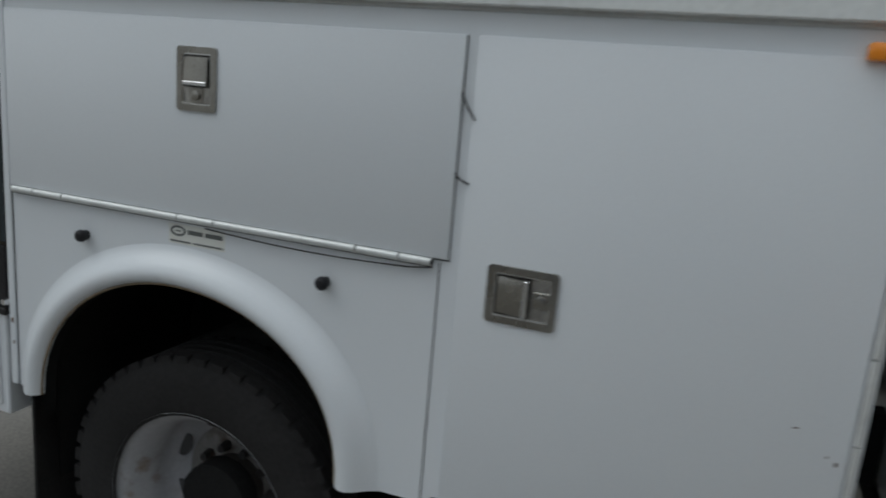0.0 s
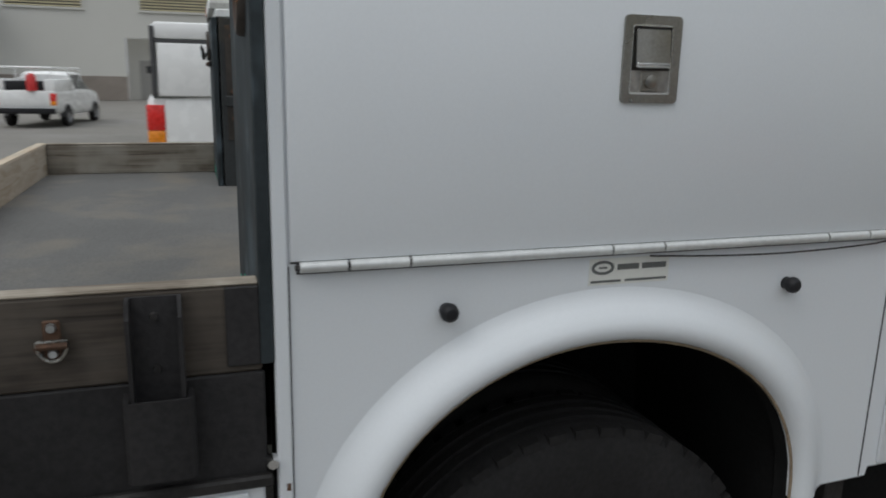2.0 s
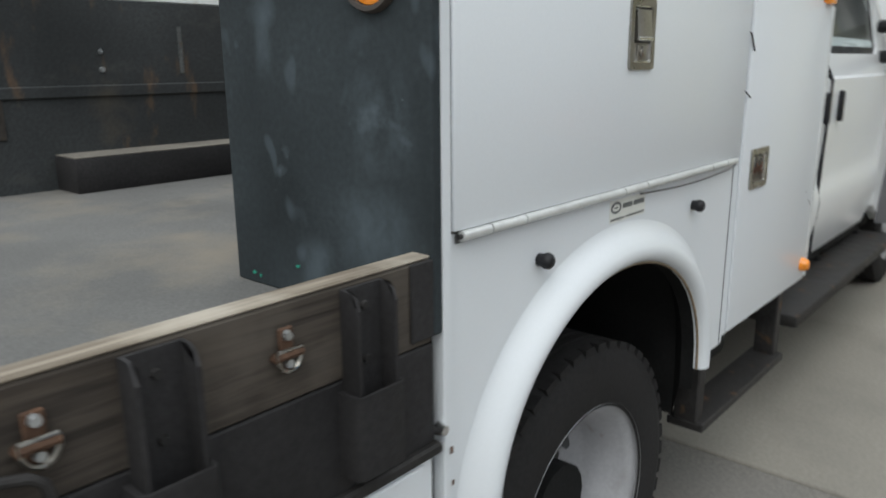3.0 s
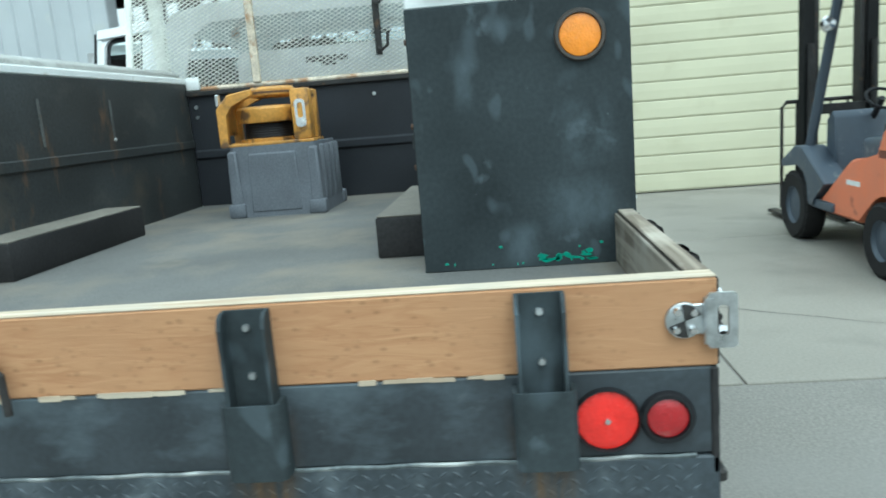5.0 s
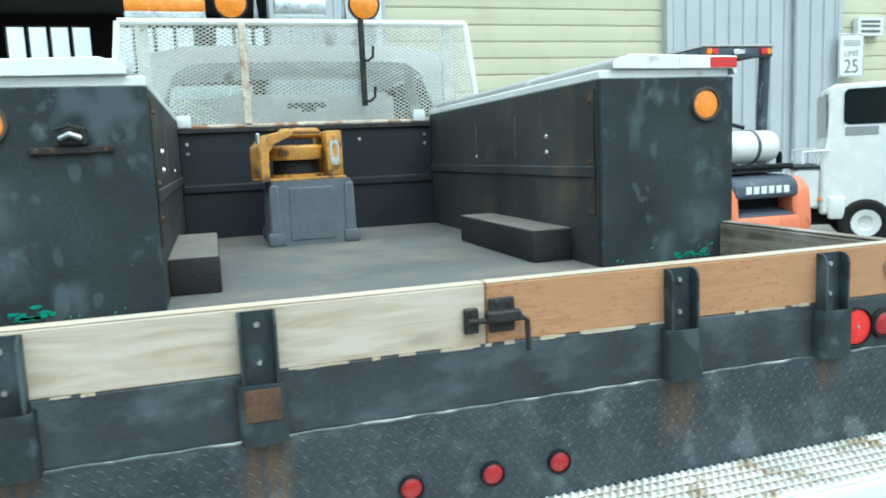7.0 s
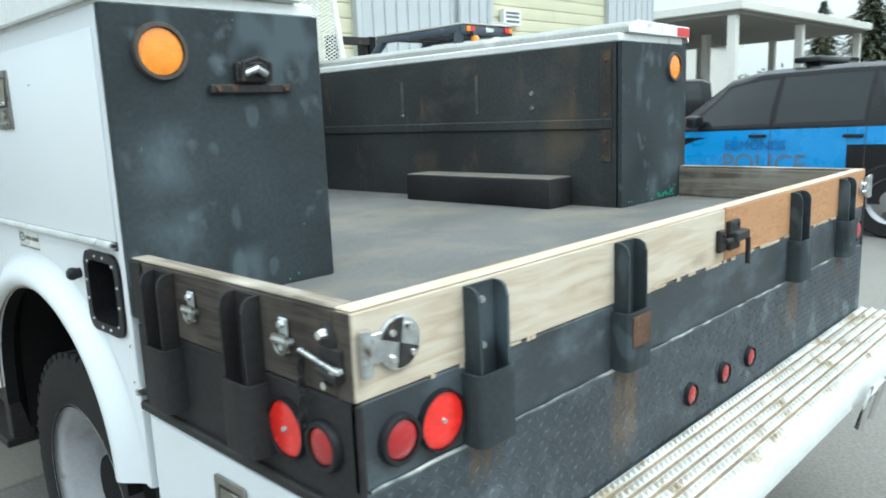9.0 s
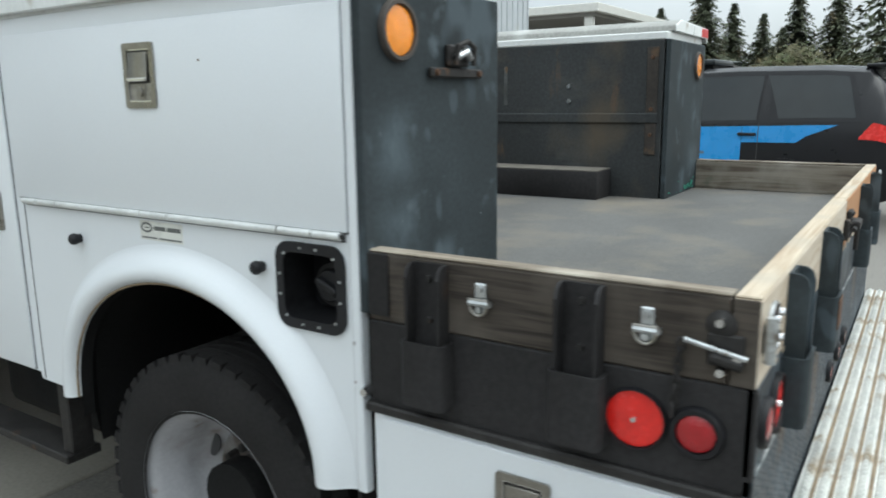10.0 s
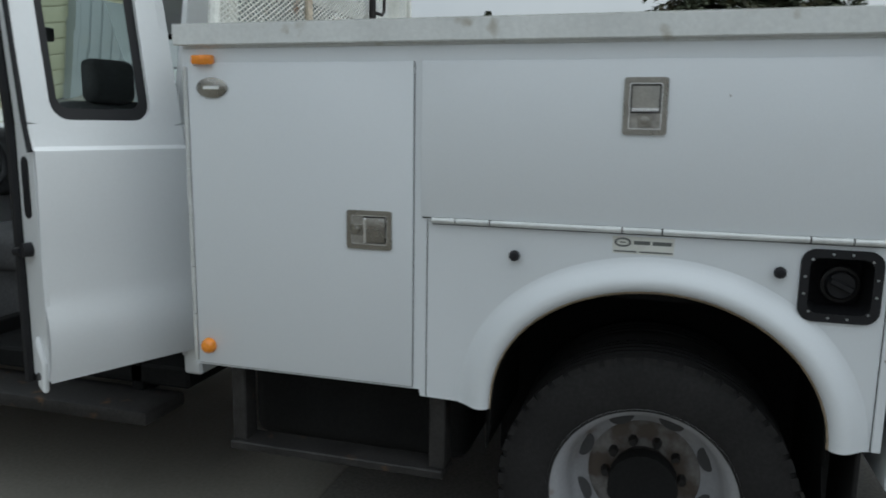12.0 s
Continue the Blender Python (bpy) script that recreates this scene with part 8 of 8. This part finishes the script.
# local frame: y ahead to the mast, rear wheel axle at y = 0, front axle at y = 1.75
arch_r = [(0.36 * math.cos(t), 0.30 + 0.36 * math.sin(t)) for t in [0.55 + k * (2.6 - 0.55) / 8 for k in range(9)]]
for s in (-1, 1):
    local_part("counterweight_side", prism([(-0.60, 0.585), (-0.62, 0.76), (-0.59, 1.08), (-0.50, 1.175), (-0.42, 1.19), (-0.02, 1.19), (0.08, 1.13), (0.13, 0.92), (0.56, 0.88), (0.66, 0.84), (1.20, 0.47), (1.22, 0.36), (0.42, 0.36)] + [p for p in arch_r[1:]], s * 0.34, s * 0.565, "X", 0.025), F_ORANGE, lift, "orange counterweight side", 40)
    local_part("rear_apron", prism([(-0.60, 0.26), (-0.64, 0.40), (-0.61, 0.575), (-0.22, 0.575), (-0.30, 0.42), (-0.40, 0.26)], s * 0.47, s * 0.575, "X", 0.02), F_GREY, lift)
    local_part("front_fender", prism([(0.98, 0.625), (1.22, 0.475), (1.24, 0.40), (1.36, 0.40), (1.38, 0.60), (1.46, 0.70), (1.62, 0.76), (2.04, 0.70), (2.06, 0.76), (1.70, 0.93), (1.52, 0.93)], s * 0.36, s * 0.62, "X", 0.01), F_GREY, lift)
    local_part("step_plate", box(s * 0.36, s * 0.60, 0.88, 1.34, 0.38, 0.46, 0.01), F_GREY, lift)
    for y, r, w in ((0.0, 0.295, 0.20), (1.75, 0.34, 0.22)):
        x = s * 0.50
        wh = local_part("wheel", lathe([(r * 0.55, -w / 2), (r * 0.9, -w / 2 - 0.01), (r, -w * 0.36), (r, w * 0.36), (r * 0.9, w / 2 + 0.01), (r * 0.55, w / 2)], (x, y, r), "X", 36), RUBBER, lift, "black solid lift tyre")
        local_part("rim", lathe([(r * 0.57, w / 2 - 0.005), (r * 0.50, w / 2 - 0.04), (r * 0.25, w / 2 - 0.03), (0.0001, w / 2 - 0.02)], (x, y, r), "X", 20, s), F_GREY, wh)
        lugs = tread_blocks(x - w / 2, x + w / 2, y, r, r, 26)
        tagged(local_part("tread_relief", lugs, RUBBER, wh, "", 0), kind="stuff")
    # overhead guard posts
    local_part("rear_post", tube([(s * 0.48, -0.02, 1.10), (s * 0.45, -0.05, 1.75), (s * 0.41, -0.12, 2.36)], 0.056, 8), F_GREY, lift)
    local_part("front_post", tube([(s * 0.50, 1.60, 0.88), (s * 0.46, 1.42, 1.50), (s * 0.41, 1.20, 2.24), (s * 0.40, 1.06, 2.37)], 0.052, 8), F_GREY, lift)
    local_part("roof_rail", box(s * 0.37, s * 0.45, -0.14, 1.14, 2.35, 2.42, 0.015, 2), F_GREY, lift)
    local_part("mast_channel", box(s * 0.28, s * 0.40, 1.98, 2.14, 0.10, 2.55, 0.008), DARK_STEEL, lift, "dark mast channel")
    local_part("mast_inner", box(s * 0.22, s * 0.275, 2.02, 2.18, 0.14, 2.48, 0.006), IRON, lift)
    local_part("lift_cylinder", rod((s * 0.34, 1.94, 0.2), (s * 0.34, 1.94, 1.9), 0.035, 12), IRON, lift)
    local_part("fork", joined(box(s * 0.20, s * 0.32, 2.22, 2.27, 0.04, 0.60, 0.006), box(s * 0.20, s * 0.32, 2.25, 3.25, 0.03, 0.07, 0.006)), IRON, lift)
    hl = local_part("head_lamp", lathe([(0.0001, -0.03), (0.06, -0.02), (0.075, 0.02), (0.0001, 0.03)], (s * 0.50, 1.20, 2.02), "Y", 18), CHROME, lift)
    local_part("tail_lamp", box(s * 0.27, s * 0.35, -0.225, -0.195, 2.355, 2.41, 0.006), RED_TAPE, lift, "red tail lamp")
    local_part("turn_lamp", box(s * 0.35, s * 0.41, -0.225, -0.195, 2.355, 2.41, 0.006), AMBER, lift)
local_part("chassis", box(-0.38, 0.38, -0.15, 1.95, 0.28, 0.60, 0.02), DARK_STEEL, lift)
local_part("hood_cover", prism([(-0.605, 1.005), (-0.605, 1.125), (-0.55, 1.19), (-0.46, 1.21), (-0.10, 1.22), (0.0, 1.10), (0.0, 1.005)], -0.40, 0.40, "X", 0.025), F_GREY, lift, "grey rear cover")
local_part("rear_mouth", box(-0.36, 0.36, -0.40, -0.28, 0.835, 1.01, 0.01), DARK_STEEL, lift)
local_part("mouth_shelf", prism([(-0.60, 0.835), (-0.60, 0.853), (-0.40, 0.90), (-0.40, 0.835)], -0.37, 0.37, "X", 0.004), F_GREY, lift)
local_part("counterweight_low", prism([(-0.60, 0.585), (-0.635, 0.63), (-0.625, 0.83), (-0.58, 0.845), (-0.20, 0.845), (-0.20, 0.585)], -0.40, 0.40, "X", 0.018), F_ORANGE, lift, "orange counterweight back")
local_part("counterweight_lower", prism([(-0.64, 0.26), (-0.66, 0.40), (-0.63, 0.58), (-0.34, 0.58), (-0.34, 0.26)], -0.48, 0.48, "X", 0.02), F_GREY, lift, "slate grey rear apron")
local_part("tow_hole", box(-0.10, 0.10, -0.668, -0.60, 0.40, 0.50, 0.01), GAP, lift)
for k in range(6):
    local_part("brand_bar", box(-0.27 + 0.093 * k, -0.27 + 0.093 * k + 0.066, -0.613, -0.603, 1.050, 1.118, 0.002), WHITE_TAPE, lift)
local_part("lettering", moved(text_mesh("CITY OF EDMONDS", 0.085), Matrix.Translation((0.0, -0.641, 0.675)) @ Matrix.Rotation(radians(90), 4, 'X')), plain("faded_lettering", (0.24, 0.085, 0.045), 0.7), lift, "faded dark lettering CITY OF EDMONDS", 0)
for s in (-1, 1):
    local_part("side_label", box(s * 0.565, s * 0.569, 0.42, 0.66, 0.66, 0.70, 0), WHITE_TAPE, lift)
    local_part("side_mark", box(s * 0.565, s * 0.569, -0.10, 0.12, 0.92, 0.98, 0), plain("dark_smudged_letters", (0.16, 0.05, 0.03), 0.7), lift)
for k in range(7):
    local_part("guard_slat", box(-0.37, 0.37, -0.08 + 0.18 * k, -0.02 + 0.18 * k, 2.375, 2.415, 0.006), F_GREY, lift)
local_part("guard_back", box(-0.44, 0.44, -0.20, -0.12, 2.33, 2.425, 0.012, 2), F_GREY, lift)
local_part("guard_lip", box(-0.445, 0.445, -0.215, 1.15, 2.425, 2.445, 0.006), plain("pale_guard_edge", (0.42, 0.41, 0.37), 0.7), lift, "pale top edge of the guard")
local_part("grab_handle", tube([(0.45, -0.07, 1.82), (0.37, -0.11, 1.84), (0.35, -0.12, 1.90), (0.35, -0.125, 2.02), (0.38, -0.12, 2.09), (0.43, -0.10, 2.11)], 0.013, 8), F_GREY, lift)
local_part("plate_lamp", box(-0.07, 0.07, -0.215, -0.19, 2.355, 2.405, 0.006), CHROME, lift)
bc = local_part("beacon", lathe([(0.0001, 0.0), (0.045, 0.0), (0.045, 0.09), (0.03, 0.11), (0.0001, 0.115)], (-0.30, -0.24, 2.20), "Z", 18), AMBER, lift, "amber beacon below the guard")
local_part("beacon_stem", rod((-0.30, -0.24, 2.15), (-0.30, -0.24, 2.20), 0.035, 12), CHROME, bc)
local_part("beacon_arm", box(-0.32, -0.28, -0.24, -0.15, 2.30, 2.36, 0.005), F_GREY, bc)
tank_ = local_part("gas_tank", lathe([(0.0001, -0.33), (0.10, -0.32), (0.145, -0.28), (0.155, -0.23), (0.155, 0.23), (0.145, 0.28), (0.10, 0.32), (0.0001, 0.33)], (0.04, -0.28, 1.475), "X", 32), TANK_WHITE, lift, "white gas tank lying across the back")
local_part("tank_collar", lathe([(0.12, 0.0), (0.13, 0.0), (0.13, 0.10), (0.12, 0.10)], (-0.28, -0.28, 1.475), "X", 24, -1), TANK_WHITE, tank_)
for x in (0.06,):
    local_part("tank_strap", lathe([(0.156, -0.018), (0.162, -0.018), (0.162, 0.018), (0.156, 0.018)], (x, -0.28, 1.475), "X", 32), F_GREY, tank_)
local_part("tank_cradle", box(-0.36, 0.38, -0.42, -0.14, 1.23, 1.31, 0.01), F_GREY, lift)
local_part("cradle_bar", joined(tube([(-0.42, -0.46, 1.285), (0.44, -0.46, 1.285), (0.46, -0.30, 1.285)], 0.026, 8), tube([(0.44, -0.30, 1.29), (0.43, -0.31, 1.40), (0.37, -0.31, 1.42)], 0.03, 8)), DARK_STEEL, lift, "dark bar of the tank cradle")
local_part("gas_hose", tube([(-0.36, -0.30, 1.50), (-0.38, -0.26, 1.64), (-0.28, -0.20, 1.70), (-0.10, -0.20, 1.70), (0.02, -0.26, 1.66)], 0.020, 8), BLACK_PLASTIC, lift, "black gas hose")
ext = local_part("extinguisher", lathe([(0.0001, 0.0), (0.045, 0.01), (0.045, 0.24), (0.022, 0.29), (0.018, 0.34), (0.0001, 0.35)], (-0.40, -0.13, 1.56), "Z", 16), RED_TAPE, lift, "red fire extinguisher on the guard post")
local_part("extinguisher_label", lathe([(0.0455, 0.11), (0.0465, 0.12), (0.0465, 0.19), (0.0455, 0.20)], (-0.40, -0.13, 1.56), "Z", 16), WHITE_TAPE, ext)
local_part("seat_base", box(-0.26, 0.26, 0.12, 0.66, 1.02, 1.16, 0.05, 3), SEAT_GREY, lift, "dark lift seat")
local_part("seat_back", moved(box(-0.25, 0.25, -0.06, 0.06, 0.0, 0.48, 0.05, 3), Matrix.Translation((0, 0.16, 1.10)) @ Matrix.Rotation(radians(10), 4, 'X')), SEAT_GREY, lift)
local_part("engine_cover", box(-0.36, 0.36, 0.05, 0.82, 0.60, 1.03, 0.05, 3), F_GREY, lift)
local_part("dash", prism([(1.24, 0.60), (1.50, 0.60), (1.48, 1.18), (1.36, 1.26), (1.28, 1.20)], -0.38, 0.38, "X", 0.02), F_GREY, lift)
local_part("floor_plate", box(-0.40, 0.40, 0.90, 1.40, 0.50, 0.56, 0.01), DARK_STEEL, lift)
st_w = local_part("steering_wheel", lathe([(0.15 + 0.014 * math.cos(t), 0.014 * math.sin(t)) for t in [k * math.pi / 4 for k in range(9)]], (0, 0, 0), "Z", 24), BLACK_PLASTIC, lift)
st_w.data.transform(Matrix.Translation((0, 1.14, 1.34)) @ Matrix.Rotation(radians(35), 4, 'X'))
local_part("steering_column", rod((0, 1.32, 1.15), (0, 1.14, 1.34), 0.03, 10), BLACK_PLASTIC, lift)
for k in range(3):
    local_part("lever", joined(rod((0.14 + 0.06 * k, 1.30, 1.20), (0.14 + 0.06 * k, 1.22, 1.42), 0.010, 8), lathe([(0.0001, 0.0), (0.02, 0.015), (0.02, 0.035), (0.0001, 0.045)], (0.14 + 0.06 * k, 1.22, 1.41), "Z", 10)), BLACK_PLASTIC, lift)
for z in (0.35, 1.2, 2.44):
    local_part("mast_tie", box(-0.30, 0.30, 1.99, 2.05, z, z + 0.10, 0.006), IRON, lift)
for z in (0.20, 0.50):
    local_part("fork_bar", box(-0.50, 0.50, 2.19, 2.235, z, z + 0.09, 0.006), IRON, lift)
rest = joined(tube([(-0.55, 2.21, 0.24), (-0.55, 2.21, 1.28), (-0.50, 2.21, 1.34), (0.50, 2.21, 1.34), (0.55, 2.21, 1.28), (0.55, 2.21, 0.24)], 0.02, 8), *[tube([(x, 2.21, 0.5), (x, 2.21, 1.34)], 0.014, 8) for x in (-0.38, -0.19, 0.0, 0.19, 0.38)])
local_part("load_backrest", rest, IRON, lift, "dark load backrest")
local_part("mirror", moved(box(-0.07, 0.07, -0.01, 0.01, -0.11, 0.11, 0.01, 2), Matrix.Translation((0.56, 0.95, 2.00))), CHROME, lift)
local_part("mirror_arm", rod((0.44, 1.10, 2.20), (0.56, 0.96, 2.06), 0.01, 8), IRON, lift)
lift.matrix_basis = Matrix.Translation((4.0, 4.35, 0.0)) @ Matrix.Rotation(radians(-1), 4, 'Z') @ Matrix.Diagonal((0.82, 0.97, 0.93, 1))
